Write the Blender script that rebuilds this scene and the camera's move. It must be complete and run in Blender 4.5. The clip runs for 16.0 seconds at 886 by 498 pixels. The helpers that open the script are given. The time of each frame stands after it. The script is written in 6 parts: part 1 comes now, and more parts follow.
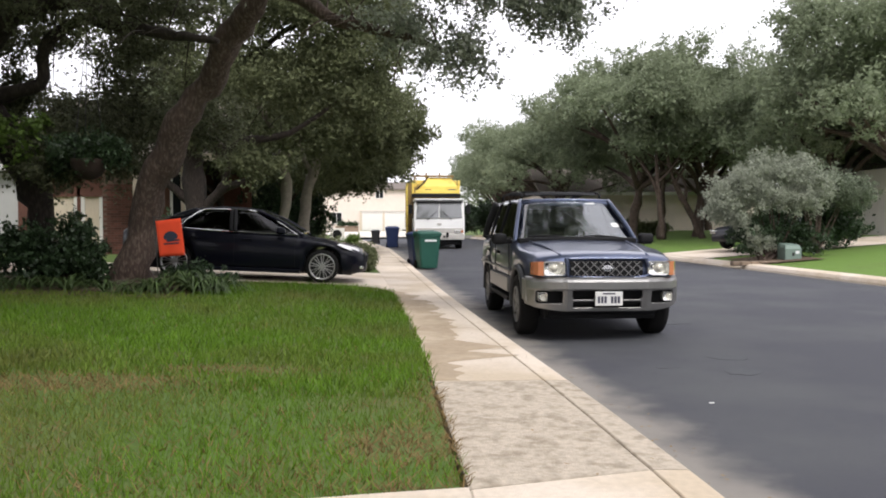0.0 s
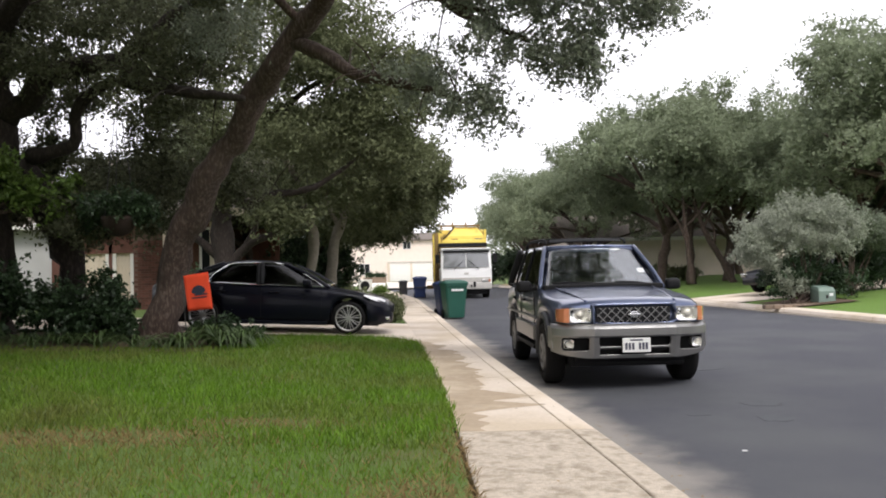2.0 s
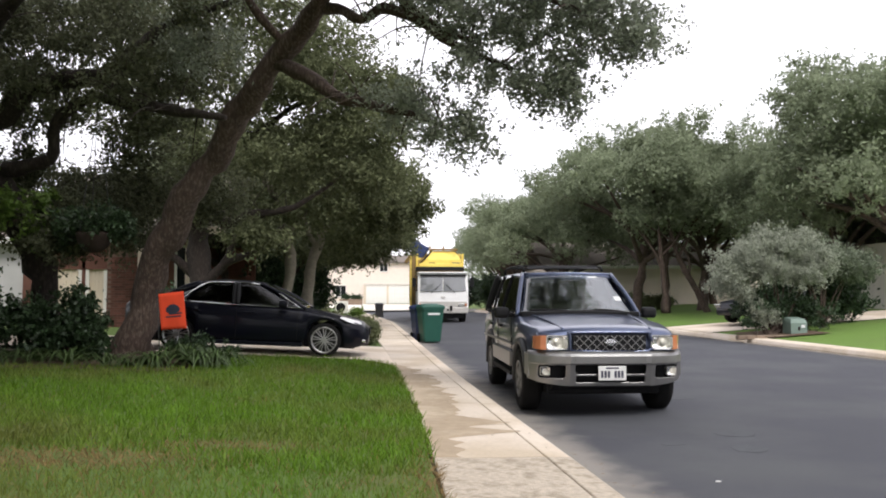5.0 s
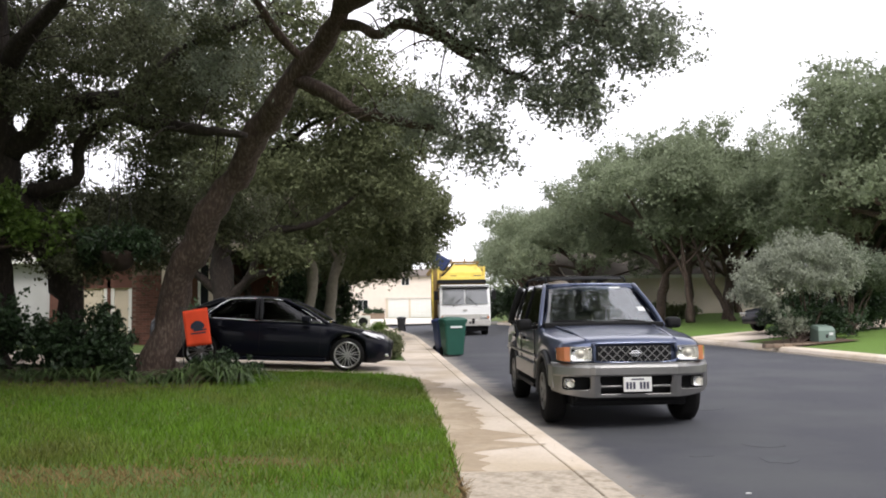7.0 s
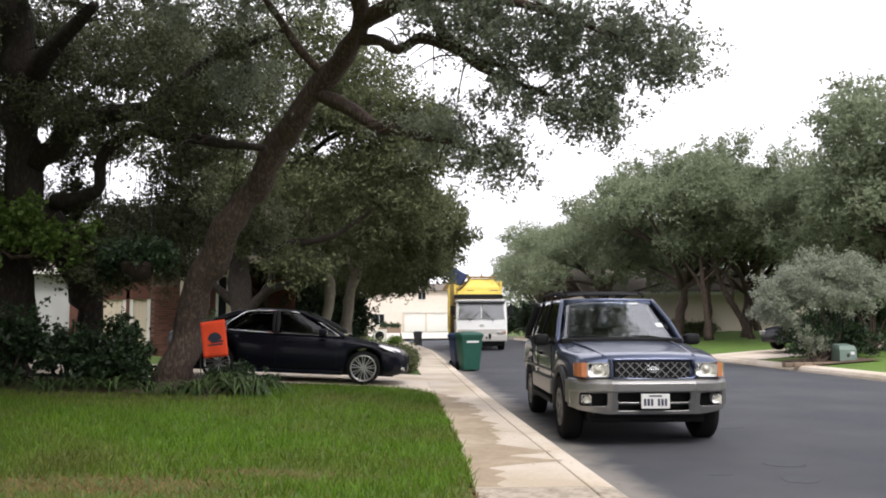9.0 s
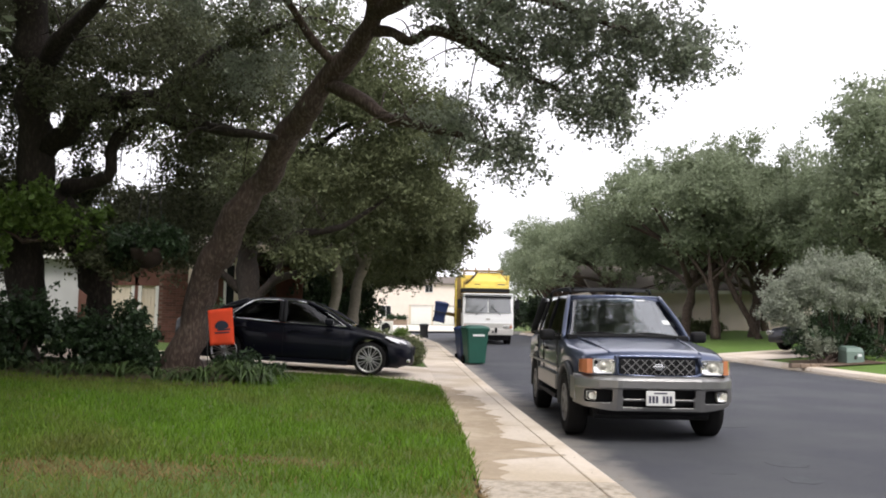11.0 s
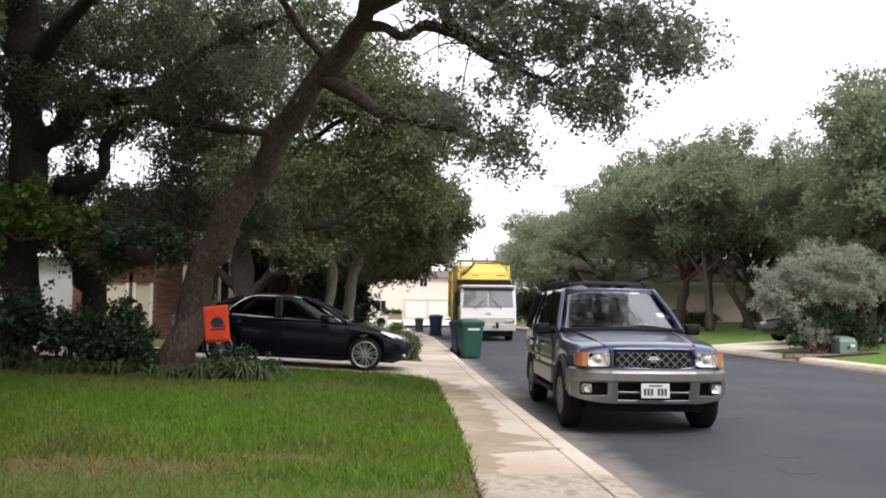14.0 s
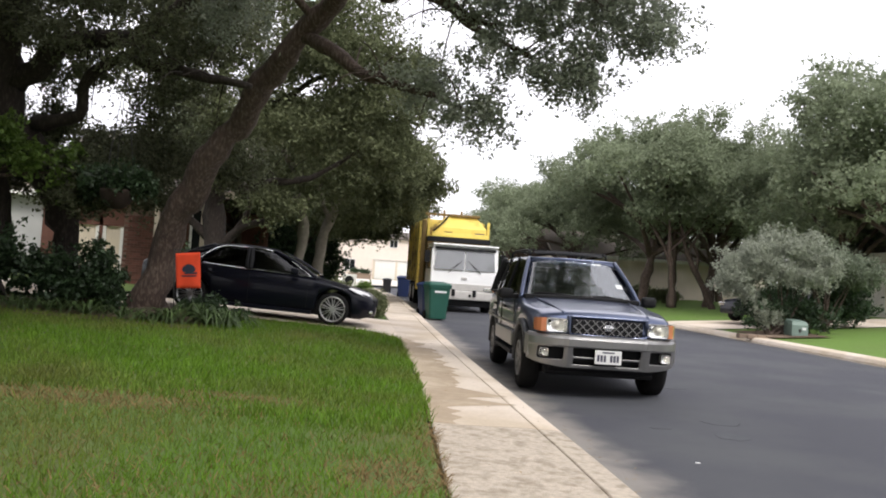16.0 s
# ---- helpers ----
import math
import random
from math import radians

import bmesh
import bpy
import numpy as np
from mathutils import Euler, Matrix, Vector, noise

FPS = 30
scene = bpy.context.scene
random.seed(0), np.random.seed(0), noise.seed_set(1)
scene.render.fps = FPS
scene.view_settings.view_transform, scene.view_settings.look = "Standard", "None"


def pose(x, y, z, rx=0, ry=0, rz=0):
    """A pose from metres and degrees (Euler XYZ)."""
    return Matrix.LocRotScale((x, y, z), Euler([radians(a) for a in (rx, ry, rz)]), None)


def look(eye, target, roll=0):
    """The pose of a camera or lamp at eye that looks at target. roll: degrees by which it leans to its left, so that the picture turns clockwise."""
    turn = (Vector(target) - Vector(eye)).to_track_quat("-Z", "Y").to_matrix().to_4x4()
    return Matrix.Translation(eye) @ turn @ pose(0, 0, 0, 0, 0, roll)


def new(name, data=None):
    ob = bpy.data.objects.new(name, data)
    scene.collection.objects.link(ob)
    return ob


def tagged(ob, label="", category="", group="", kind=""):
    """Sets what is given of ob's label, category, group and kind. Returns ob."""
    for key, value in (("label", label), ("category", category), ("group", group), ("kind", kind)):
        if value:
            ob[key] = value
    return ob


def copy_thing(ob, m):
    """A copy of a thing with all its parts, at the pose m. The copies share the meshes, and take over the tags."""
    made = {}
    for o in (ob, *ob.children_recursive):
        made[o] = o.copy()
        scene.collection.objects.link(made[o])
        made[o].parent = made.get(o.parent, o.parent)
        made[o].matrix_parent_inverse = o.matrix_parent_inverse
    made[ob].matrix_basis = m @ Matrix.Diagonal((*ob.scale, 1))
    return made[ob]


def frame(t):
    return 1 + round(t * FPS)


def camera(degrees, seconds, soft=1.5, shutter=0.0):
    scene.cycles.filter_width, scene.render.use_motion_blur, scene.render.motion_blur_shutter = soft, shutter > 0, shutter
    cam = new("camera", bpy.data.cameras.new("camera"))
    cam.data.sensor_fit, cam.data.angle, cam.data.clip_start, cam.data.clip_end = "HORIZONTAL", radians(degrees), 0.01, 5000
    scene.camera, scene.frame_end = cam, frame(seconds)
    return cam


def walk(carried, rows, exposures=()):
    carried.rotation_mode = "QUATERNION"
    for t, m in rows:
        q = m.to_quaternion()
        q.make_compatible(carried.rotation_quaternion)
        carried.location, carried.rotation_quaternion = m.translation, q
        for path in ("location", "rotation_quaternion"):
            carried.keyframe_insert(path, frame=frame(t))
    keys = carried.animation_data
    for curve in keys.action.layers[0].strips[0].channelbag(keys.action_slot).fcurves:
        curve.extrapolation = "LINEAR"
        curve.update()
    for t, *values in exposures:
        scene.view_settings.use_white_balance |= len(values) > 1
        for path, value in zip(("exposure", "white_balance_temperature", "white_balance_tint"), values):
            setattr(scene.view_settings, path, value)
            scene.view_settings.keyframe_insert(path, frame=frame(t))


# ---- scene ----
cam = camera(58.0, 16.0, soft=1.9)

# seconds, eye, yaw, pitch, roll: a hand-held camera that stands on the pavement
PATH = [
    (0, -0.018, 0.016, 1.391, -4.17, -2.01, -0.01),
    (0.5, -0.007, 0.041, 1.391, -2.68, -0.28, 0.80),
    (1, 0.016, 0.017, 1.381, -1.95, 2.50, -1.95),
    (1.5, 0.025, 0.013, 1.376, -2.12, 2.07, -1.43),
    (2, 0.034, 0.026, 1.382, -2.19, 1.57, -1.19),
    (2.5, 0.022, -0.000, 1.377, -1.69, 2.69, -0.93),
    (3, 0.012, 0.004, 1.392, -1.71, 1.30, 0.08),
    (3.5, 0.016, -0.002, 1.387, -2.86, 1.60, 0.32),
    (4, 0.011, -0.001, 1.393, -4.21, 2.67, 0.64),
    (6.5, 0.010, 0.025, 1.394, -2.79, 3.71, -1.06),
    (7, 0.009, 0.022, 1.395, -2.35, 4.17, -0.83),
    (7.5, -0.002, 0.020, 1.393, -2.46, 4.14, -0.15),
    (8, -0.002, 0.031, 1.393, -2.30, 2.62, -0.12),
    (8.5, 0.000, 0.030, 1.387, -2.40, 4.87, -0.48),
    (9, 0.005, 0.028, 1.383, -1.14, 5.24, -0.20),
    (9.5, 0.012, 0.040, 1.381, -1.26, 5.38, 0.79),
    (10, -0.003, 0.028, 1.375, -0.88, 4.75, 1.01),
    (12.5, 0.011, 0.017, 1.392, -0.24, 4.74, 0.85),
    (13, 0.010, 0.015, 1.395, -0.17, 5.04, 0.36),
    (13.5, -0.000, 0.000, 1.390, 0.00, 4.04, 0.00),
    (14, -0.005, -0.005, 1.389, -0.99, 4.32, 0.54),
    (14.5, -0.015, 0.012, 1.385, -0.85, 5.08, 1.12),
    (15, -0.033, -0.002, 1.394, -2.25, 4.87, 1.50),
    (15.5, -0.035, -0.114, 1.383, -3.02, 4.68, 1.04),
    (16, -0.006, -0.328, 1.353, -3.16, 1.79, 3.96)]


def path_pose(x, y, z, yaw, pitch, roll):
    a, b = radians(yaw), radians(pitch)
    ahead = Vector((-math.sin(a) * math.cos(b), math.cos(a) * math.cos(b), math.sin(b)))
    eye = Vector((x, y, z))
    return look(eye, eye + ahead, roll)


walk(cam, [(t, path_pose(*row)) for t, *row in PATH])

# ---------------------------------------------------------------- light
SUN_EL, SUN_AZ = 50.0, 160.0
world = bpy.data.worlds.new("sky")
scene.world = world
world.use_nodes = True
wn, wl = world.node_tree.nodes, world.node_tree.links
wn.clear()
sky = wn.new("ShaderNodeTexSky")
sky.sky_type, sky.sun_disc = "NISHITA", False
sky.sun_elevation, sky.sun_rotation = radians(SUN_EL), radians(SUN_AZ)
sky.air_density, sky.dust_density = 1.0, 3.0
sky_level = wn.new("ShaderNodeMix")
sky_level.data_type, sky_level.blend_type = "RGBA", "MULTIPLY"
sky_level.inputs[0].default_value = 1.0
sky_level.inputs[7].default_value = (0.10, 0.10, 0.10, 1)
cloud = wn.new("ShaderNodeTexNoise")
cloud.inputs["Scale"].default_value, cloud.inputs["Detail"].default_value = 1.6, 5
ramp = wn.new("ShaderNodeValToRGB")
ramp.color_ramp.elements[0].position, ramp.color_ramp.elements[0].color = 0.3, (1.10, 1.08, 1.17, 1)
ramp.color_ramp.elements[1].position, ramp.color_ramp.elements[1].color = 0.75, (1.36, 1.32, 1.41, 1)
veil = wn.new("ShaderNodeMix")
veil.data_type = "RGBA"
veil.inputs[0].default_value = 0.92
back = wn.new("ShaderNodeBackground")
back.inputs["Strength"].default_value = 1.0
wout = wn.new("ShaderNodeOutputWorld")
wl.new(sky.outputs[0], sky_level.inputs[6])
wl.new(cloud.outputs["Fac"], ramp.inputs[0])
wl.new(sky_level.outputs[2], veil.inputs[6])
wl.new(ramp.outputs[0], veil.inputs[7])
wl.new(veil.outputs[2], back.inputs[0])
wl.new(back.outputs[0], wout.inputs[0])

sun_data = bpy.data.lights.new("sun", "SUN")
sun_data.energy, sun_data.angle, sun_data.color = 1.7, radians(18), (1.0, 0.97, 0.93)
sun = new("sun", sun_data)
_a, _e = radians(SUN_AZ), radians(SUN_EL)
sun.matrix_world = look((math.sin(_a) * math.cos(_e) * 60, math.cos(_a) * math.cos(_e) * 60, math.sin(_e) * 60), (0, 0, 0))
scene.view_settings.exposure = 0.40


# ---------------------------------------------------------------- materials
def mat(name, color, rough=0.6, metal=0.0, vary=0.25, scale=6.0, bump=0.0, bump_scale=60.0, second=None, second_scale=1.2,
        second_at=(0.45, 0.65), coat=0.0, spec=0.5, island=0.0, translucent=0.0, random_ob=0.0, stretch=None):
    m = bpy.data.materials.new(name)
    m.use_nodes = True
    n, l = m.node_tree.nodes, m.node_tree.links
    b = n["Principled BSDF"]
    b.inputs["Roughness"].default_value, b.inputs["Metallic"].default_value = rough, metal
    b.inputs["Specular IOR Level"].default_value = spec
    b.inputs["Coat Weight"].default_value = coat
    b.inputs["Coat Roughness"].default_value = 0.05
    geo = n.new("ShaderNodeNewGeometry")
    tc = n.new("ShaderNodeTexCoord")
    src = tc.outputs["Object"]
    if stretch:
        mp = n.new("ShaderNodeMapping")
        mp.inputs["Scale"].default_value = stretch
        l.new(src, mp.inputs["Vector"])
        src = mp.outputs[0]
    col = n.new("ShaderNodeRGB")
    col.outputs[0].default_value = (*color, 1)
    out = col.outputs[0]
    if second:
        no = n.new("ShaderNodeTexNoise")
        no.inputs["Scale"].default_value, no.inputs["Detail"].default_value = second_scale, 6
        l.new(src, no.inputs["Vector"])
        r = n.new("ShaderNodeMapRange")
        r.inputs[1].default_value, r.inputs[2].default_value = second_at
        l.new(no.outputs["Fac"], r.inputs[0])
        mx = n.new("ShaderNodeMix")
        mx.data_type = "RGBA"
        mx.inputs[7].default_value = (*second, 1)
        l.new(r.outputs[0], mx.inputs[0])
        l.new(out, mx.inputs[6])
        out = mx.outputs[2]

    def hsv(out, val_socket, lo, hi):
        r = n.new("ShaderNodeMapRange")
        r.inputs[3].default_value, r.inputs[4].default_value = lo, hi
        l.new(val_socket, r.inputs[0])
        h = n.new("ShaderNodeHueSaturation")
        l.new(r.outputs[0], h.inputs["Value"])
        l.new(out, h.inputs["Color"])
        return h.outputs[0]

    if vary:
        no = n.new("ShaderNodeTexNoise")
        no.inputs["Scale"].default_value, no.inputs["Detail"].default_value = scale, 8
        l.new(src, no.inputs["Vector"])
        out = hsv(out, no.outputs["Fac"], 1 - vary, 1 + vary)
    if island:
        out = hsv(out, geo.outputs["Random Per Island"], 1 - island, 1 + island)
    if random_ob:
        oi = n.new("ShaderNodeObjectInfo")
        out = hsv(out, oi.outputs["Random"], 1 - random_ob, 1 + random_ob)
    l.new(out, b.inputs["Base Color"])
    if bump:
        no = n.new("ShaderNodeTexNoise")
        no.inputs["Scale"].default_value, no.inputs["Detail"].default_value = bump_scale, 4
        l.new(src, no.inputs["Vector"])
        bp = n.new("ShaderNodeBump")
        bp.inputs["Strength"].default_value, bp.inputs["Distance"].default_value = bump, 0.01
        l.new(no.outputs["Fac"], bp.inputs["Height"])
        l.new(bp.outputs[0], b.inputs["Normal"])
    if translucent:
        tr = n.new("ShaderNodeBsdfTranslucent")
        l.new(out, tr.inputs[0])
        ms = n.new("ShaderNodeMixShader")
        ms.inputs[0].default_value = translucent
        l.new(b.outputs[0], ms.inputs[1])
        l.new(tr.outputs[0], ms.inputs[2])
        l.new(ms.outputs[0], n["Material Output"].inputs[0])
    return m


def glass_mat(name, tint, rough=0.02, ior=1.55):
    m = bpy.data.materials.new(name)
    m.use_nodes = True
    b = m.node_tree.nodes["Principled BSDF"]
    b.inputs["Base Color"].default_value = (*tint, 1)
    b.inputs["Roughness"].default_value = rough
    b.inputs["Transmission Weight"].default_value = 1.0
    b.inputs["IOR"].default_value = ior
    return m


M = {
    "asphalt": mat("asphalt", (0.057, 0.059, 0.071), 0.9, vary=0.3, scale=90, bump=0.5, bump_scale=180, second=(0.078, 0.081, 0.088), second_scale=0.5),
    "scuff": mat("dusty_scuff", (0.072, 0.076, 0.084), 0.95, vary=0.35, scale=14, bump=0.4, bump_scale=150),
    "gutter": mat("gutter_dust", (0.17, 0.155, 0.135), 0.95, vary=0.35, scale=40, bump=0.4, second=(0.10, 0.098, 0.095), second_scale=1.4),
    "concrete": mat("concrete", (0.68, 0.59, 0.49), 0.9, vary=0.16, scale=25, bump=0.4, bump_scale=120, second=(0.55, 0.455, 0.34), second_scale=0.9, second_at=(0.47, 0.62), random_ob=0.06),
    "concrete_old": mat("old_concrete", (0.50, 0.43, 0.345), 0.95, vary=0.4, scale=30, bump=0.8, bump_scale=80, second=(0.34, 0.285, 0.215), second_scale=9, second_at=(0.48, 0.68)),
    "concrete_far": mat("pale_concrete", (0.66, 0.61, 0.54), 0.9, vary=0.1, scale=3),
    "stain": mat("dried_mud_stain", (0.40, 0.315, 0.22), 0.95, vary=0.25, scale=10, bump=0.3, bump_scale=120, second=(0.52, 0.43, 0.32), second_scale=1.6, second_at=(0.5, 0.68)),
    "soil": mat("soil", (0.10, 0.065, 0.04), 1.0, vary=0.5, scale=20, bump=0.6),
    "lawn": mat("lawn_ground", (0.092, 0.150, 0.030), 1.0, vary=0.4, scale=30, bump=0.8, second=(0.125, 0.130, 0.045), second_scale=0.9, second_at=(0.5, 0.7)),
    "lawn_lush": mat("lush_lawn", (0.108, 0.192, 0.027), 1.0, vary=0.4, scale=24, bump=0.8, second=(0.105, 0.165, 0.030), second_scale=0.9, second_at=(0.5, 0.7)),
    "grass": mat("grass_blades", (0.122, 0.228, 0.017), 0.6, vary=0.35, scale=1.6, second=(0.170, 0.192, 0.045), second_scale=0.55, second_at=(0.46, 0.68), island=0.3, translucent=0.35, spec=0.3),
    "straw": mat("dry_turf", (0.40, 0.31, 0.17), 0.95, vary=0.35, scale=4, bump=0.6, second=(0.28, 0.24, 0.12), second_scale=0.8),
    "grass_dry": mat("dry_grass", (0.225, 0.150, 0.060), 0.8, vary=0.3, island=0.3, translucent=0.2),
    "bark": mat("oak_bark", (0.062, 0.041, 0.032), 0.95, vary=0.7, scale=18, bump=1.0, bump_scale=55, second=(0.118, 0.090, 0.072), second_scale=30, second_at=(0.5, 0.62), stretch=(1, 1, 0.35)),
    # oak bark again, darkened in colour for trunks that stand in shade
    "bark_shaded": mat("shaded_oak_bark", (0.034, 0.026, 0.022), 0.95, vary=0.6, scale=18, bump=1.0, bump_scale=55, second=(0.06, 0.047, 0.04), second_scale=26, second_at=(0.5, 0.64), stretch=(1, 1, 0.35)),
    "bark_pale": mat("pale_bark", (0.27, 0.235, 0.195), 0.95, vary=0.4, scale=9, bump=1.0, bump_scale=22),
    "leaf": mat("oak_leaf", (0.240, 0.270, 0.195), 0.48, vary=0.3, scale=0.8, island=0.35, translucent=0.5, spec=0.7),
    # darker copy of the oak leaf, the left crown's shade put into its colour
    "leaf_shaded": mat("shaded_oak_leaf", (0.115, 0.125, 0.072), 0.65, vary=0.35, scale=0.8, island=0.45, translucent=0.4, spec=0.25),
    "leaf_mid": mat("oak_leaf_mid", (0.148, 0.166, 0.086), 0.7, vary=0.4, scale=0.6, island=0.3, translucent=0.35, spec=0.2),
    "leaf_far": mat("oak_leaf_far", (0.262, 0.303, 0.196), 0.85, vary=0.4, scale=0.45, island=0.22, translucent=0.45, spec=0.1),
    "leaf_bright": mat("bright_leaf", (0.15, 0.235, 0.050), 0.5, vary=0.3, island=0.4, translucent=0.35),
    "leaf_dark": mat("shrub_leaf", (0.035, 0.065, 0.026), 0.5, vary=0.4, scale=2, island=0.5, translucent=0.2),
    "leaf_silver": mat("silver_leaf", (0.350, 0.375, 0.298), 0.75, vary=0.25, scale=1.5, island=0.18, translucent=0.4, spec=0.2),
    "leaf_sage": mat("grey_green_leaf", (0.200, 0.232, 0.165), 0.7, vary=0.3, scale=2, island=0.25, translucent=0.35, spec=0.2),
    "strap": mat("strap_leaf", (0.075, 0.12, 0.038), 0.5, vary=0.3, scale=2, island=0.45, translucent=0.25),
    "brick": mat("red_brick", (0.135, 0.058, 0.042), 0.9, vary=0.3, scale=7, bump=0.4, random_ob=0.3),
    "mortar": mat("mortar", (0.17, 0.115, 0.09), 0.95, vary=0.2),
    "stucco": mat("beige_stucco", (0.76, 0.66, 0.58), 0.9, vary=0.08, scale=2, bump=0.2),
    "white": mat("white_paint", (0.78, 0.76, 0.72), 0.55, vary=0.06, scale=3),
    "cream": mat("cream_panel", (0.66, 0.57, 0.45), 0.6, vary=0.08, scale=2),
    "grey_wall": mat("grey_siding", (0.42, 0.415, 0.41), 0.85, vary=0.12, scale=2),
    "tan_wall": mat("tan_wall", (0.58, 0.54, 0.49), 0.9, vary=0.15, scale=2),
    "shingle": mat("roof_shingle", (0.16, 0.135, 0.115), 0.95, vary=0.3, scale=14, bump=0.4),
    "dark_glass": mat("dark_window", (0.02, 0.022, 0.025), 0.05, vary=0.0, spec=0.6),
    "glass": glass_mat("clear_glass", (0.72, 0.80, 0.82), ior=2.3),
    "lens_glass": glass_mat("lens_glass", (0.92, 0.92, 0.90), ior=1.35),
    "suv_paint": mat("blue_grey_metallic", (0.082, 0.102, 0.172), 0.30, metal=0.7, vary=0.05, scale=3, coat=0.7),
    "suv_trim": mat("pewter_cladding", (0.275, 0.27, 0.265), 0.32, metal=0.75, vary=0.08, scale=5),
    "sedan_paint": mat("black_metallic", (0.0035, 0.0040, 0.0095), 0.35, vary=0.04, coat=0.22, spec=0.15),
    "black": mat("black_plastic", (0.014, 0.014, 0.015), 0.6, vary=0.2, scale=8, spec=0.15),
    "rubber": mat("tyre_rubber", (0.013, 0.0125, 0.0125), 0.9, vary=0.25, scale=30, bump=0.3, spec=0.15),
    "arch": mat("dark_arch_trim", (0.045, 0.046, 0.05), 0.5, metal=0.3, vary=0.2, scale=8),
    "alloy_dull": mat("dull_alloy", (0.20, 0.198, 0.195), 0.42, metal=0.8, vary=0.2, scale=12),
    "alloy": mat("alloy", (0.52, 0.515, 0.51), 0.28, metal=0.9, vary=0.05),
    "chrome": mat("chrome", (0.80, 0.80, 0.80), 0.12, metal=1.0, vary=0.0),
    "lens": mat("clear_lens", (0.70, 0.69, 0.66), 0.20, metal=0.85, vary=0.12, scale=25, coat=1.0),
    "housing": mat("headlight_housing", (0.50, 0.485, 0.44), 0.4, metal=0.35, vary=0.3, scale=12, coat=0.5),
    "amber": mat("amber_lens", (0.54, 0.20, 0.095), 0.15, vary=0.1, scale=20, coat=1.0),
    "plate": mat("plate_white", (0.74, 0.74, 0.72), 0.5, vary=0.05),
    "ink": mat("dark_ink", (0.06, 0.06, 0.09), 0.7, vary=0.0),
    "sticker": mat("sticker", (0.72, 0.74, 0.74), 0.6, vary=0.05),
    "orange": mat("orange_cloth", (0.80, 0.075, 0.022), 0.85, vary=0.12, scale=10, bump=0.2, translucent=0.15),
    "navy": mat("navy_print", (0.022, 0.026, 0.045), 0.85, vary=0.1),
    "bin_green": mat("green_plastic", (0.013, 0.082, 0.058), 0.5, vary=0.12, scale=4),
    "bin_blue": mat("blue_plastic", (0.018, 0.035, 0.115), 0.5, vary=0.12, scale=4),
    "bin_dark": mat("dark_plastic", (0.02, 0.022, 0.028), 0.55, vary=0.15, scale=4),
    "truck_white": mat("truck_white", (0.93, 0.93, 0.92), 0.35, vary=0.04, scale=2, coat=0.3),
    "truck_grime": mat("white_grimy", (0.52, 0.50, 0.47), 0.55, vary=0.25, scale=4),
    "yellow": mat("truck_yellow", (0.84, 0.64, 0.13), 0.5, vary=0.18, scale=3, second=(0.42, 0.25, 0.03), second_scale=1.5, second_at=(0.55, 0.75)),
    "dirty_yellow": mat("grimy_truck_yellow", (0.70, 0.53, 0.12), 0.6, vary=0.3, scale=3, second=(0.25, 0.16, 0.05), second_scale=2.5, second_at=(0.45, 0.6)),
    "rust": mat("dirty_yellow_steel", (0.22, 0.145, 0.05), 0.8, vary=0.35, scale=5),
    "box_green": mat("utility_green", (0.17, 0.235, 0.20), 0.6, vary=0.12, scale=4),
    "basket": mat("coir_basket", (0.03, 0.018, 0.013), 1.0, vary=0.4, scale=30, bump=0.8),
    "edging": mat("edging_stone", (0.22, 0.165, 0.12), 0.95, vary=0.3, scale=8, bump=0.5, random_ob=0.2),
    "steel": mat("dark_steel", (0.06, 0.06, 0.06), 0.5, metal=0.7, vary=0.1),
}


def dusty_road():
    """The asphalt, with pale dust that thins out away from the kerb, and a few scuffs."""
    m = M["asphalt"]
    n, l = m.node_tree.nodes, m.node_tree.links
    b = n["Principled BSDF"]
    was = b.inputs["Base Color"].links[0].from_socket
    tc, across = n.new("ShaderNodeTexCoord"), n.new("ShaderNodeAttribute")
    across.attribute_name = "from_kerb"

    def op(kind, a, c):
        q = n.new("ShaderNodeMath")
        q.operation = kind
        for i, v in enumerate((a, c)):
            if isinstance(v, (int, float)):
                q.inputs[i].default_value = v
            else:
                l.new(v, q.inputs[i])
        return q.outputs[0]
    off = across.outputs["Fac"]
    no = n.new("ShaderNodeTexNoise")
    no.inputs["Scale"].default_value, no.inputs["Detail"].default_value = 2.2, 7
    l.new(tc.outputs["Object"], no.inputs["Vector"])
    r = n.new("ShaderNodeMapRange")
    r.interpolation_type = "SMOOTHSTEP"
    r.inputs[1].default_value, r.inputs[2].default_value, r.inputs[3].default_value, r.inputs[4].default_value = 0.16, 0.66, 0.95, 0.0
    l.new(op("ADD", off, op("MULTIPLY", op("SUBTRACT", no.outputs["Fac"], 0.5), 0.75)), r.inputs[0])
    mx = n.new("ShaderNodeMix")
    mx.data_type = "RGBA"
    mx.inputs[7].default_value = (0.26, 0.24, 0.215, 1)
    l.new(r.outputs[0], mx.inputs[0])
    l.new(was, mx.inputs[6])
    l.new(mx.outputs[2], b.inputs["Base Color"])


dusty_road()


# ---------------------------------------------------------------- mesh helpers
def empty(name, m, label, category, group="", kind=""):
    ob = new(name)
    ob.matrix_world = m
    return tagged(ob, label, category, group, kind)


def finish(bm, name, material, smooth=False):
    me = bpy.data.meshes.new(name)
    bm.normal_update()
    bm.to_mesh(me)
    bm.free()
    me.materials.append(M[material] if isinstance(material, str) else material)
    if smooth:
        for p in me.polygons:
            p.use_smooth = True
    return me


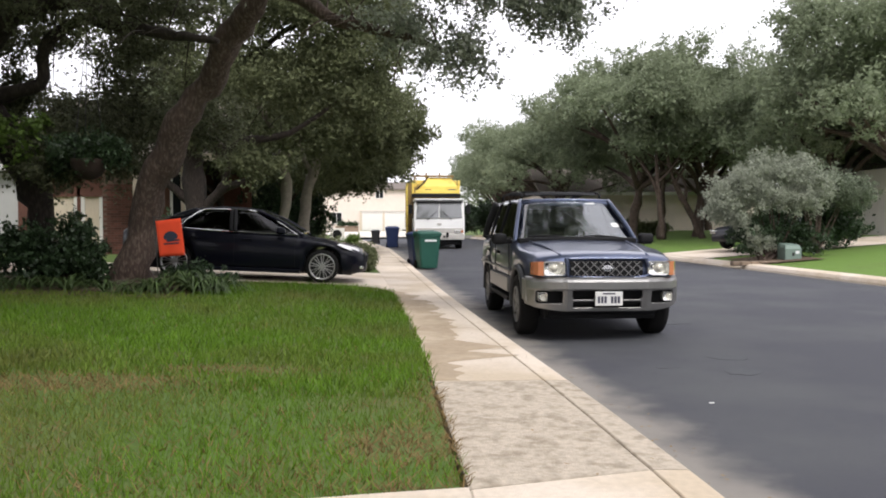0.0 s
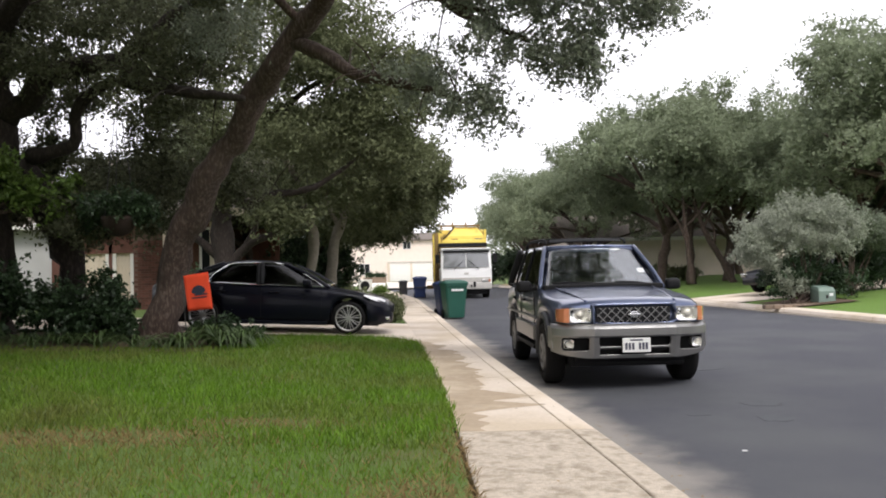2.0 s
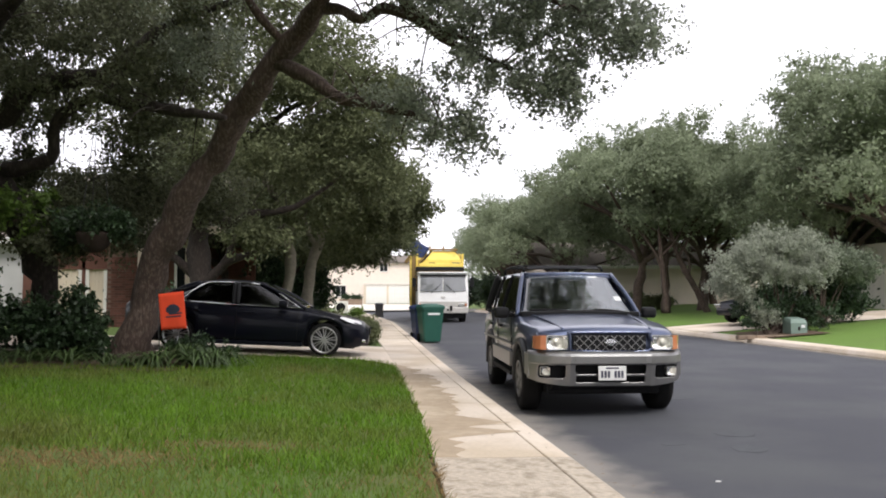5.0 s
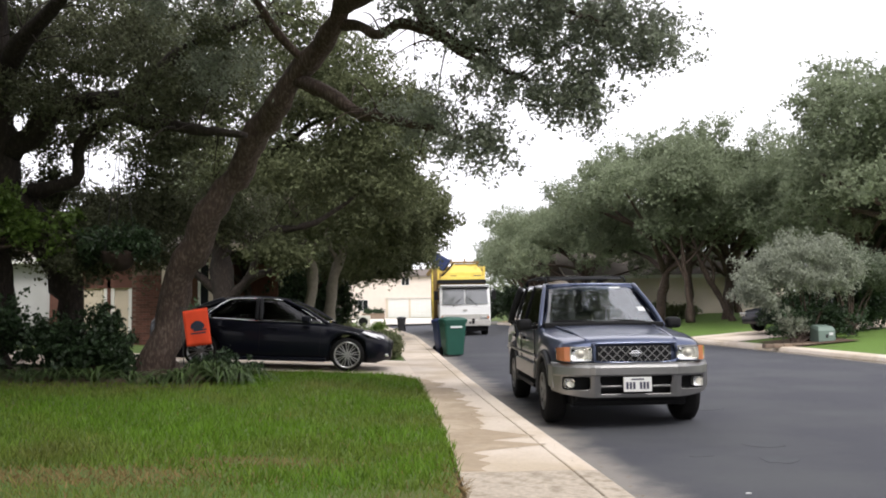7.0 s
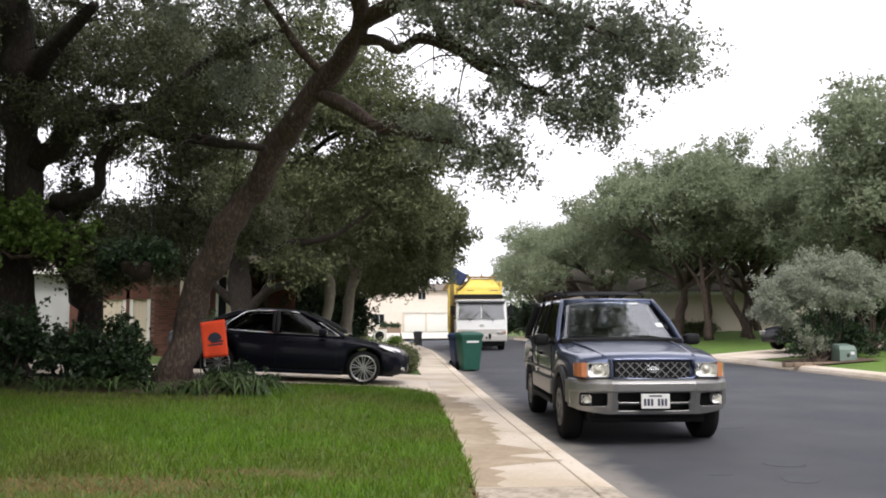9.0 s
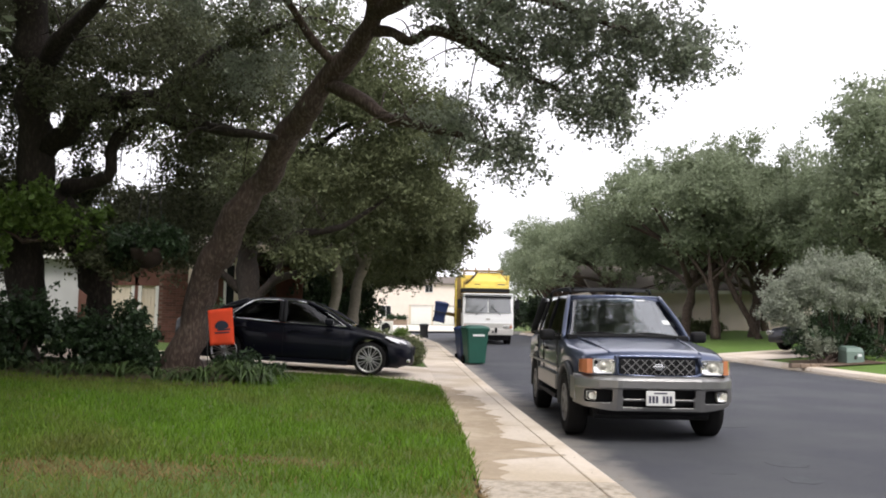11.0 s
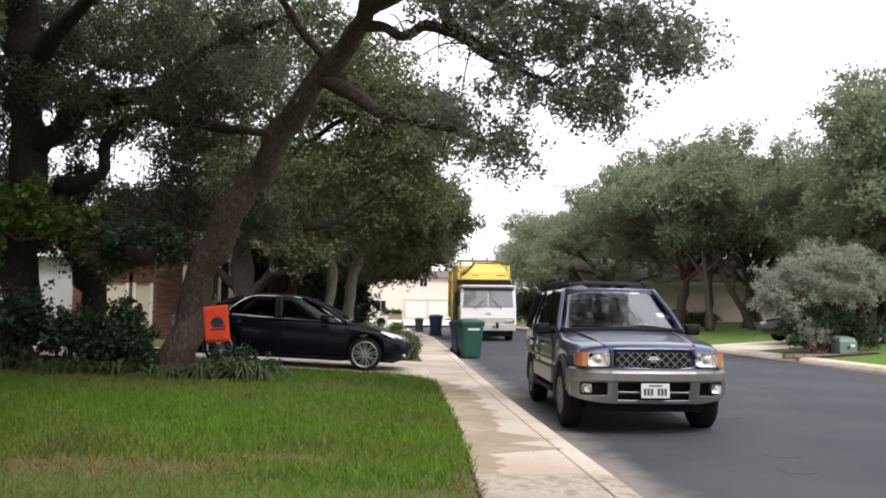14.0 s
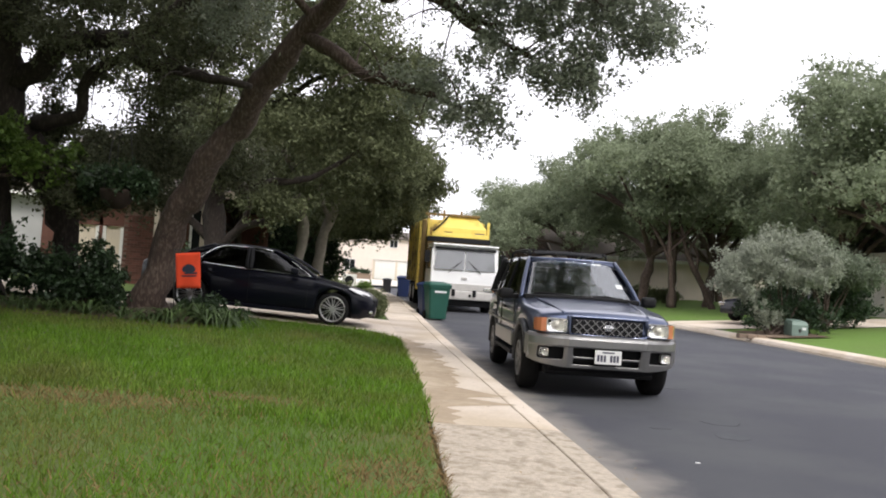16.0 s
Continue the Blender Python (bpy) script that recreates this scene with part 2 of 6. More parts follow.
def part(name, bm, material, parent=None, label="", smooth=False, kind=""):
    """One bmesh as one mesh object under a thing or a part."""
    ob = new(name, finish(bm, name, material, smooth) if isinstance(bm, bmesh.types.BMesh) else bm)
    if parent:
        ob.parent = parent
    return tagged(ob, label, kind=kind)


def put(name, me, parent, m=None, label=""):
    ob = new(name, me)
    ob.parent = parent
    if m is not None:
        ob.matrix_basis = m
    return tagged(ob, label)


def box(bm, x0, x1, y0, y1, z0, z1, bevel=0.0, segs=2, m=None):
    r = bmesh.ops.create_cube(bm, size=1.0)
    vs = r["verts"]
    for v in vs:
        v.co = Vector((x0 + (v.co.x + 0.5) * (x1 - x0), y0 + (v.co.y + 0.5) * (y1 - y0), z0 + (v.co.z + 0.5) * (z1 - z0)))
        if m is not None:
            v.co = m @ v.co
    if bevel:
        es = list({e for v in vs for e in v.link_edges})
        bmesh.ops.bevel(bm, geom=es, offset=bevel, segments=segs, affect="EDGES", profile=0.6)
    return bm


def B(*a, **k):
    return box(bmesh.new(), *a, **k)


def loft(rings, bm=None, cap=True, close=True):
    """Skin over rings of equal point counts."""
    bm = bm or bmesh.new()
    vs = [[bm.verts.new(p) for p in ring] for ring in rings]
    n = len(vs[0])
    for a, b in zip(vs, vs[1:]):
        for i in range(n if close else n - 1):
            j = (i + 1) % n
            bm.faces.new((a[i], a[j], b[j], b[i]))
    if cap and close:
        bm.faces.new(list(reversed(vs[0])))
        bm.faces.new(vs[-1])
    bmesh.ops.recalc_face_normals(bm, faces=bm.faces[:])
    return bm


def tube(points, sides=8, bm=None, knobs=0.0, seed=0):
    """A tapered limb through (x, y, z, radius) points, rounded between them."""
    rnd = random.Random(seed)
    pts = [Vector(p[:3]) for p in points]
    rad = [p[3] for p in points]
    fine, fr = [], []
    n = len(pts)
    for i in range(n - 1):
        p0, p1, p2, p3 = pts[max(i - 1, 0)], pts[i], pts[i + 1], pts[min(i + 2, n - 1)]
        for k in range(4):
            t = k / 4
            fine.append(0.5 * ((2 * p1) + (p2 - p0) * t + (2 * p0 - 5 * p1 + 4 * p2 - p3) * t * t + (3 * p1 - p0 - 3 * p2 + p3) * t ** 3))
            fr.append(rad[i] * (1 - t) + rad[i + 1] * t)
    fine.append(pts[-1])
    fr.append(rad[-1])
    rings = []
    up = Vector((0.13, 1, 0.21)).normalized()
    if knobs:
        for i in range(1, len(fine) - 1):
            q = fine[i] * 2.3 + Vector((seed * 7.1, 0, 0))
            fine[i] = fine[i] + Vector((noise.noise(q), noise.noise(q + Vector((9, 0, 0))), noise.noise(q + Vector((0, 9, 0))))) * fr[i] * 0.55
            fr[i] *= 1 + 0.28 * noise.noise(q * 1.7 + Vector((0, 0, 5)))
    for i, p in enumerate(fine):
        d = (fine[min(i + 1, len(fine) - 1)] - fine[max(i - 1, 0)]).normalized()
        a = d.cross(up).normalized()
        b = d.cross(a)
        ring = []
        for k in range(sides):
            w = 2 * math.pi * k / sides
            r = fr[i] * (1 + knobs * (rnd.random() - 0.5))
            ring.append(p + a * math.cos(w) * r + b * math.sin(w) * r)
        rings.append(ring)
    return loft(rings, bm)


def cyl(bm, r, p0, p1, sides=16, r1=None):
    p0, p1 = Vector(p0), Vector(p1)
    d = (p1 - p0).normalized()
    a = d.orthogonal().normalized()
    b = d.cross(a)
    r1 = r if r1 is None else r1
    rings = []
    for p, q in ((p0, r), (p1, r1)):
        rings.append([p + (a * math.cos(2 * math.pi * k / sides) + b * math.sin(2 * math.pi * k / sides)) * q for k in range(sides)])
    return loft(rings, bm or bmesh.new())


def lathe_x(profile, sides=28):
    """Turned about the x axis: (x, radius) pairs, as a closed strip."""
    return loft([[(x, r * math.cos(2 * math.pi * k / sides), r * math.sin(2 * math.pi * k / sides)) for k in range(sides)] for x, r in profile], cap=False)


def quads_mesh(name, verts, faces_n, material):
    """A mesh of separate quads from an array of 4 * n points."""
    me = bpy.data.meshes.new(name)
    n = len(verts) // 4
    me.vertices.add(4 * n)
    me.vertices.foreach_set("co", np.asarray(verts, np.float32).ravel())
    me.loops.add(4 * n)
    me.loops.foreach_set("vertex_index", np.arange(4 * n, dtype=np.int32))
    me.polygons.add(n)
    me.polygons.foreach_set("loop_start", np.arange(0, 4 * n, 4, dtype=np.int32))
    me.polygons.foreach_set("loop_total", np.full(n, 4, np.int32))
    me.update(calc_edges=True)
    me.materials.append(M[material])
    return me


def leaves(centres, length, width, rng, droop=0.3):
    """Small folded leaves at the given points."""
    n = len(centres)
    a = rng.normal(size=(n, 3))
    a[:, 2] -= droop
    a /= np.linalg.norm(a, axis=1, keepdims=True)
    b = np.cross(a, rng.normal(size=(n, 3)) + (0, 0, 0.6))
    b /= np.linalg.norm(b, axis=1, keepdims=True) + 1e-9
    c = np.cross(a, b)
    s = rng.uniform(0.65, 1.3, (n, 1))
    l, w = a * length * s * 0.5, b * width * s * 0.5
    k = c * width * 0.25 * s
    v = np.stack([centres - l, centres + w + k, centres + l, centres - w + k], 1)
    return v.reshape(-1, 3)


def crown_points(boughs, per, rng, spread=0.3, twigs=None):
    """Points in clusters: boughs of (x, y, z, rx, ry, rz, clusters); per: leaves in a cluster."""
    out = []
    for x, y, z, rx, ry, rz, k in boughs:
        d = rng.normal(size=(k, 3))
        d /= np.linalg.norm(d, axis=1, keepdims=True)
        d *= rng.uniform(0.25, 1.0, (k, 1)) ** 0.5
        c = np.array((x, y, z)) + d * (rx, ry, rz)
        size = rng.uniform(0.5, 1.4, (k, 1, 1)) * spread
        way = rng.normal(size=(k, 1, 3)) * (1, 1, 0.7) + (0, 0, -0.25)
        way /= np.linalg.norm(way, axis=2, keepdims=True)
        along = rng.uniform(-1.5, 1.5, (k, per, 1))
        out.append((c[:, None, :] + way * along * size + rng.normal(size=(k, per, 3)) * size * 0.30 * (1.25 - np.abs(along) * 0.5)).reshape(-1, 3))
    return np.concatenate(out)


def crown(name, boughs, per, leaf, material, seed, spread=0.3):
    rng = np.random.default_rng(seed)
    pts = crown_points(boughs, per, rng, spread)
    return quads_mesh(name, leaves(pts, leaf, leaf * 0.5, rng), None, material)


# ---------------------------------------------------------------- ground, road, kerbs, pavement
KERB_LINE = ((-30, 1.54), (3, 1.54), (4.5, 1.51), (6.0, 1.44), (7.5, 1.36), (10.4, 1.21), (13.7, 1.06), (18.4, 0.88), (24, 0.70), (36, 0.25), (48, -0.9), (62, -2.6))
LAWN_LINE = ((-30, 0.37), (4, 0.37), (7.6, 0.345), (9.3, 0.30), (10.7, 0.245), (12.3, 0.19), (14.5, 0.10), (18.4, -0.10), (24, -0.40), (36, -0.97), (48, -2.12), (62, -3.8))


def smooth_line(line):
    """A table of a smoothed line through (y, x) points, in steps of 0.1 m from y = -40."""
    ys, xs = [p[0] for p in line], [p[1] for p in line]
    q = np.arange(-40, 110, 0.1)
    return np.mean([np.interp(q + d, ys, xs) for d in (-0.9, -0.45, 0, 0.45, 0.9)], 0).tolist()


KERB_TABLE, LAWN_TABLE = smooth_line(KERB_LINE), smooth_line(LAWN_LINE)


def on_table(table, y):
    k = min(max((y + 40) * 10, 0), len(table) - 2)
    i = int(k)
    return table[i] + (table[i + 1] - table[i]) * (k - i)


def kerb_x(y):
    """The kerb's face on the near side of the road."""
    return on_table(KERB_TABLE, y)


def far_kerb_x(y):
    return 10.9 - 0.0011 * min(max(y, 0), 62) ** 2


KERB = 0.21
DRIVE_NEAR, DRIVE_START, DRIVE_END = 3.63, 14.95, 18.7


def walk_x(y):
    """The pavement's edge beside the lawn."""
    return on_table(LAWN_TABLE, y)


def lawn_edge(y):
    """The front lawn's edge, rounded off where the driveway opens."""
    return walk_x(y) - 0.62 * max(0.0, (min(y, DRIVE_START) - 13.6) / (DRIVE_START - 13.6)) ** 2.6


def left_z(x, y):
    """The height of the lawns on the near side."""
    e = walk_x(y) - x
    return 0.15 + 0.035 * min(max(e, 0), 9) + 0.02 * math.sin(x * 0.9) * math.cos(y * 0.7) * min(max(e, 0), 1)


def drive_z(x):
    return 0.16 + 0.045 * max(0, 0.1 - x)


def strip(ys, x_of, bm=None):
    """A flat strip across: x_of(y) gives (x, z) points from left to right."""
    bm = bm or bmesh.new()
    rows = [[bm.verts.new((x, y, z)) for x, z in x_of(y)] for y in ys]
    for a, b in zip(rows, rows[1:]):
        for i in range(len(a) - 1):
            bm.faces.new((a[i], a[i + 1], b[i + 1], b[i]))
    return bm


def steps(a, b, n):
    return [a + (b - a) * i / n for i in range(n + 1)]


tagged(part("ground", strip(steps(-400, 600, 20), lambda y: [(x, -0.06) for x in steps(-500, 500, 20)]), "lawn"),
       "grassy ground reaching out to the horizon", "ground", kind="structure")
road = tagged(part("road", strip(steps(-30, 62, 60), lambda y: [(kerb_x(y) - 0.02, 0.0), ((kerb_x(y) + far_kerb_x(y)) / 2, 0.05), (far_kerb_x(y) + 0.02, 0.0)]), "asphalt"),
       "dark grey asphalt residential road with a slight crown", "road", kind="structure")
from_kerb = road.data.attributes.new("from_kerb", "FLOAT", "POINT")
from_kerb.data.foreach_set("value", [v.co.x - kerb_x(round(v.co.y, 4)) for v in road.data.vertices])
tagged(part("road_bend", strip(steps(62.0, 74, 8), lambda y: [(-2.65 + 0.0, 0.0), (1.8, 0.045), (60, 0.0)]), "asphalt"),
       "grey asphalt road bending away at the end", "road", kind="structure")


def ragged(y):
    return 0.42 + 0.07 * noise.noise(Vector((0, y * 0.9, 3))) + 0.04 * noise.noise(Vector((5, y * 4, 1)))


tagged(part("gutter_far", strip(steps(-6, 60, 120), lambda y: [(far_kerb_x(y) - ragged(y) * 0.7, 0.011), (far_kerb_x(y) + 0.01, 0.006)]), "gutter"),
       "dusty gutter strip along the far kerb", "gutter", kind="structure")



def road_z(x, y):
    return 0.05 * (x - kerb_x(y)) / ((far_kerb_x(y) - kerb_x(y)) / 2)


def blot(cx, cy, rx, ry, seed, lift):
    """A thin ragged flake that lies on the road."""
    ring = []
    for k in range(28):
        a = 2 * math.pi * k / 28
        w = 1 + 0.38 * noise.noise(Vector((math.cos(a) * 1.6, math.sin(a) * 1.6, seed))) + 0.2 * noise.noise(Vector((math.cos(a) * 5, math.sin(a) * 5, seed + 9)))
        ring.append((cx + rx * w * math.cos(a), cy + ry * w * math.sin(a)))
    return loft([[(x, y, road_z(x, y) + z) for x, y in ring] for z in (0.0005, lift)])


for _n, _p in enumerate(((3.42, 7.75, 0.20, 0.13), (3.22, 7.02, 0.17, 0.16), (3.75, 10.4, 0.30, 0.14), (2.62, 7.3, 0.10, 0.05))):
    part("scuff_mark", blot(*_p, 3 + 2 * _n, 0.003), "scuff", road, "pale dusty scuff on the asphalt")
tagged(part("paper_scrap", blot(2.45, 5.86, 0.022, 0.012, 20, 0.006), "plate"), "small white scrap of paper on the road", "litter")

# kerbs: bevelled stones of the cast kerb, with joints
kerb_near = empty("kerb", pose(0, 0, 0), "pale concrete kerb beside the pavement", "kerb", kind="structure")
kerb_joints = [3.87 - 3 * i for i in range(10, -1, -1)] + [6.13 + 3 * i for i in range(19)]
for y, y1 in zip(kerb_joints, kerb_joints[1:]):
    bm = bmesh.new()
    rings = []
    for q in steps(y + 0.005, y1 - 0.005, 4):
        k = kerb_x(q)
        rings.append([(k - KERB, q, -0.05), (k + 0.03, q, -0.05), (k + 0.025, q, 0.06), (k + 0.005, q, 0.125), (k - 0.03, q, 0.148), (k - KERB + 0.008, q, 0.153), (k - KERB, q, 0.145)])
    worn = abs(y - 3.87) < 0.01
    part("kerb_stone", loft(rings, bm), "concrete_old" if worn else "concrete", kerb_near, "weathered kerb stone" if worn else "")
kerb_far = empty("kerb_far", pose(0, 0, 0), "pale concrete kerb on the far side", "kerb", kind="structure")
y = -30.0
while y < 60:
    y1 = y + 4.0
    rings = []
    for q in (y + 0.008, y + 2, y1 - 0.008):
        k = far_kerb_x(q)
        rings.append([(k + 0.45, q, -0.05), (k - 0.03, q, -0.05), (k - 0.02, q, 0.05), (k + 0.02, q, 0.12), (k + 0.08, q, 0.145), (k + 0.44, q, 0.15)])
    part("kerb_stone", loft(rings), "concrete", kerb_far)
    y = y1

# pavement slabs
pave = empty("pavement", pose(0, 0, 0), "concrete pavement of cast slabs with stains", "pavement", kind="structure")
part("bed", strip(steps(-28.5, 60, 70), lambda y: [(walk_x(y) - 0.0, 0.11), (kerb_x(y) - KERB + 0.01, 0.11)]), "soil", pave)
edges = [(3.64 - 2.38 * i, 3.86 - 2.38 * i) for i in range(12, -1, -1)] + [(6.10, 6.13)]
while edges[-1][0] < 58:
    edges.append((edges[-1][0] + 1.52, edges[-1][1] + 1.52))
for (a0, a1), (b0, b1) in zip(edges, edges[1:]):
    rings = []
    for t in (0.0, 0.5, 1.0):
        ql, qr = a0 + 0.006 + (b0 - a0 - 0.012) * t, a1 + 0.006 + (b1 - a1 - 0.012) * t
        l, r = walk_x(ql), kerb_x(qr) - KERB - 0.009
        rings.append([(l, ql, 0.02), (r, qr, 0.02), (r, qr, 0.148), (r - 0.012, qr, 0.155), (l + 0.012, ql, 0.155), (l, ql, 0.148)])
    old = abs(a0 - 3.64) < 0.01
    part("slab", loft(rings), "concrete_old" if old else "concrete", pave, "weathered slab with exposed aggregate" if old else "")


def stain_width(y):
    """How far the dried mud reaches in from the lawn, in ragged lobes."""
    at = ((5.9, 0.10), (6.6, 0.26), (7.0, 0.30), (7.25, 0.75), (7.5, 0.34), (7.75, 0.85), (8.1, 0.42), (9, 0.42), (10, 0.50), (12, 0.46), (14.4, 0.2))
    w = float(np.interp(y, [p[0] for p in at], [p[1] for p in at]))
    w += 0.30 * noise.noise(Vector((7.0, y * 1.7, 2))) + 0.14 * noise.noise(Vector((1.0, y * 6.0, 4)))
    return max(0.02, min(w, 0.85) * min(1, max(0, (14.4 - y) * 0.8)))


part("mud_stain", strip(steps(6.13, 14.3, 190), lambda y: [(walk_x(y) + 0.014, 0.1575), (walk_x(y) + 0.014 + stain_width(y) * 0.5, 0.1575), (walk_x(y) + 0.014 + stain_width(y), 0.1572)]), "stain", pave, "thin brown dried mud stain")

# lawns
tagged(part("lawn", strip(steps(-30, DRIVE_START, 120), lambda y: [(x, left_z(x, y)) for x in steps(-26, lawn_edge(y) - 0.03, 60)]), "lawn"),
       "mown green front lawn with dry patches", "lawn", kind="structure")
tagged(part("lawn_beyond", strip(steps(18.7, 70, 40), lambda y: [(x, left_z(x, y)) for x in steps(-30, walk_x(y) - 0.02, 30)]), "lawn"),
       "green lawn under trees beyond the driveway", "lawn", kind="structure")
tagged(part("lawn_opposite", strip(steps(-30, 66, 60), lambda y: [(far_kerb_x(y) + 0.45 + x, 0.14 + 0.075 * min(x, 9)) for x in steps(0, 24, 16)]), "lawn_lush"),
       "green sloping lawn across the road", "lawn", kind="structure")
tagged(part("driveway", strip(steps(13.6, DRIVE_START - 0.001, 14) + steps(DRIVE_START + 0.001, DRIVE_END, 6), lambda y: [(x, drive_z(x)) for x in steps(-12 if y > DRIVE_START else lawn_edge(y) - 0.02, walk_x(y) - 0.003, 16)]), "concrete"),
       "pale concrete driveway sloping down to the pavement", "driveway", kind="structure")
def near_edge(x):
    return DRIVE_NEAR - 0.30 * max(0.0, 0.25 - x)


near_drive = strip(steps(0, 1, 8), lambda t: [(x, left_z(x, 3) + 0.012) for x in steps(-9, 0.364, 20)])
for v in near_drive.verts:
    v.co.y = -1.6 + (near_edge(v.co.x) + 1.6) * v.co.y
    v.co.z = left_z(v.co.x, v.co.y) + 0.018
tagged(part("driveway_near", near_drive, "concrete"), "pale concrete driveway in front of the lawn", "driveway", kind="structure")
tagged(part("dry_verge", strip(steps(47, 66, 24), lambda y: [(far_kerb_x(y) + 0.47 + x, 0.155 + 0.075 * min(x, 9)) for x in steps(0, 5.5, 6)]), "straw"),
       "straw-coloured dry verge across the road's end", "lawn", kind="structure")
tagged(part("driveway_opposite", strip(steps(25.6, 29.5, 6), lambda y: [(far_kerb_x(y) + 0.3 + x, 0.16 + 0.075 * min(x, 9)) for x in steps(0, 14, 14)]), "concrete"),
       "pale concrete driveway across the road", "driveway", kind="structure")
tagged(part("drive_far", strip(steps(48, 97, 20), lambda y: [(-9 + (y - 48) * 0.02, 0.16), (kerb_x(y) - 0.2 if y < 62 else 4.0, 0.16)]), "concrete_far"),
       "bright pale concrete driveway at the end of the street", "driveway", kind="structure")


# ---------------------------------------------------------------- trees
def oak(label, limbs, boughs, per, leaf, leaf_mat, seed, spread, bark="bark", sides=10):
    """limbs: lists of (x, y, z, radius), the first one the trunk."""
    x, y, z, _ = limbs[0][0]
    ob = empty("oak_tree", pose(x, y, z), label, "tree")
    o = Vector((x, y, z))
    bm = bmesh.new()
    for i, limb in enumerate(limbs):
        tube([(*(Vector(p[:3]) - o), p[3]) for p in limb], sides if i == 0 else max(6, sides - 3), bm, 0.16, seed + i)
    part("trunk", bm, bark, ob, smooth=True)
    part("crown", crown("crown", [(b[0] - x, b[1] - y, b[2] - z, *b[3:]) for b in boughs], per, leaf, leaf_mat, seed, spread), None, ob)
    return ob


def twigs(limb, n, seed, reach=0.9, start=0.35):
    """Fine side twigs along a limb."""
    rnd = random.Random(seed)
    out = []
    for _ in range(n):
        k = rnd.uniform(start, 0.999) * (len(limb) - 1)
        i = int(k)
        a, b = Vector(limb[i][:3]), Vector(limb[i + 1][:3])
        p = a.lerp(b, k - i)
        r = min(limb[i][3] * 0.3, 0.014)
        d = Vector((rnd.gauss(0, 1), rnd.gauss(0, 1), rnd.gauss(0.1, 0.8))).normalized() * reach * rnd.uniform(0.5, 1.2)
        out.append([(*p, r), (*(p + d * 0.5 + Vector((0, 0, 0.1))), r * 0.7), (*(p + d), r * 0.3)])
    return out


near_trunk = [(-4.32, 13.80, 0.15, 0.50), (-4.21, 13.80, 0.82, 0.371), (-4.05, 13.70, 1.50, 0.329), (-3.67, 13.50, 2.35, 0.305), (-3.09, 13.20, 3.18, 0.289), (-2.62, 12.90, 3.88, 0.264),
              (-2.14, 12.50, 4.53, 0.239), (-1.65, 12.10, 5.09, 0.222), (-1.17, 11.70, 5.40, 0.190), (-0.95, 11.30, 5.72, 0.160), (-1.05, 10.80, 6.18, 0.122), (-1.37, 10.20, 6.60, 0.087)]
limb_a = [(-1.70, 12.20, 4.90, 0.112), (-1.22, 11.80, 4.63, 0.100), (-0.77, 11.40, 4.25, 0.089), (-0.19, 10.80, 3.95, 0.069), (0.34, 10.20, 3.69, 0.043), (0.81, 9.80, 3.42, 0.024)]
limb_b = [(-1.08, 11.60, 5.54, 0.098), (-0.68, 11.20, 5.40, 0.079), (-0.39, 10.90, 5.17, 0.069), (-0.07, 10.60, 5.24, 0.067), (0.34, 10.30, 5.00, 0.073), (0.83, 9.90, 4.53, 0.049), (1.48, 9.50, 4.12, 0.027)]
limb_c = [(-0.97, 11.30, 5.72, 0.120), (-0.34, 10.60, 5.77, 0.097), (0.54, 9.80, 5.51, 0.069), (1.44, 9.20, 5.06, 0.046), (2.33, 8.80, 4.51, 0.025)]
limb_d = [(-1.55, 12.00, 5.15, 0.085), (-1.91, 11.80, 5.48, 0.067), (-2.18, 11.40, 5.85, 0.056), (-2.43, 11.00, 6.18, 0.039)]
limb_e = [(-0.95, 11.30, 5.72, 0.120), (-0.35, 10.90, 5.85, 0.100), (0.10, 10.60, 5.62, 0.090), (0.20, 10.40, 5.26, 0.081), (0.56, 10.10, 4.83, 0.057), (1.03, 9.80, 4.57, 0.031)]
near_trunk = [(x, y, z, r * 0.80) for x, y, z, r in near_trunk]
near_limbs = [near_trunk, limb_e, limb_a, limb_b, limb_c, limb_d]
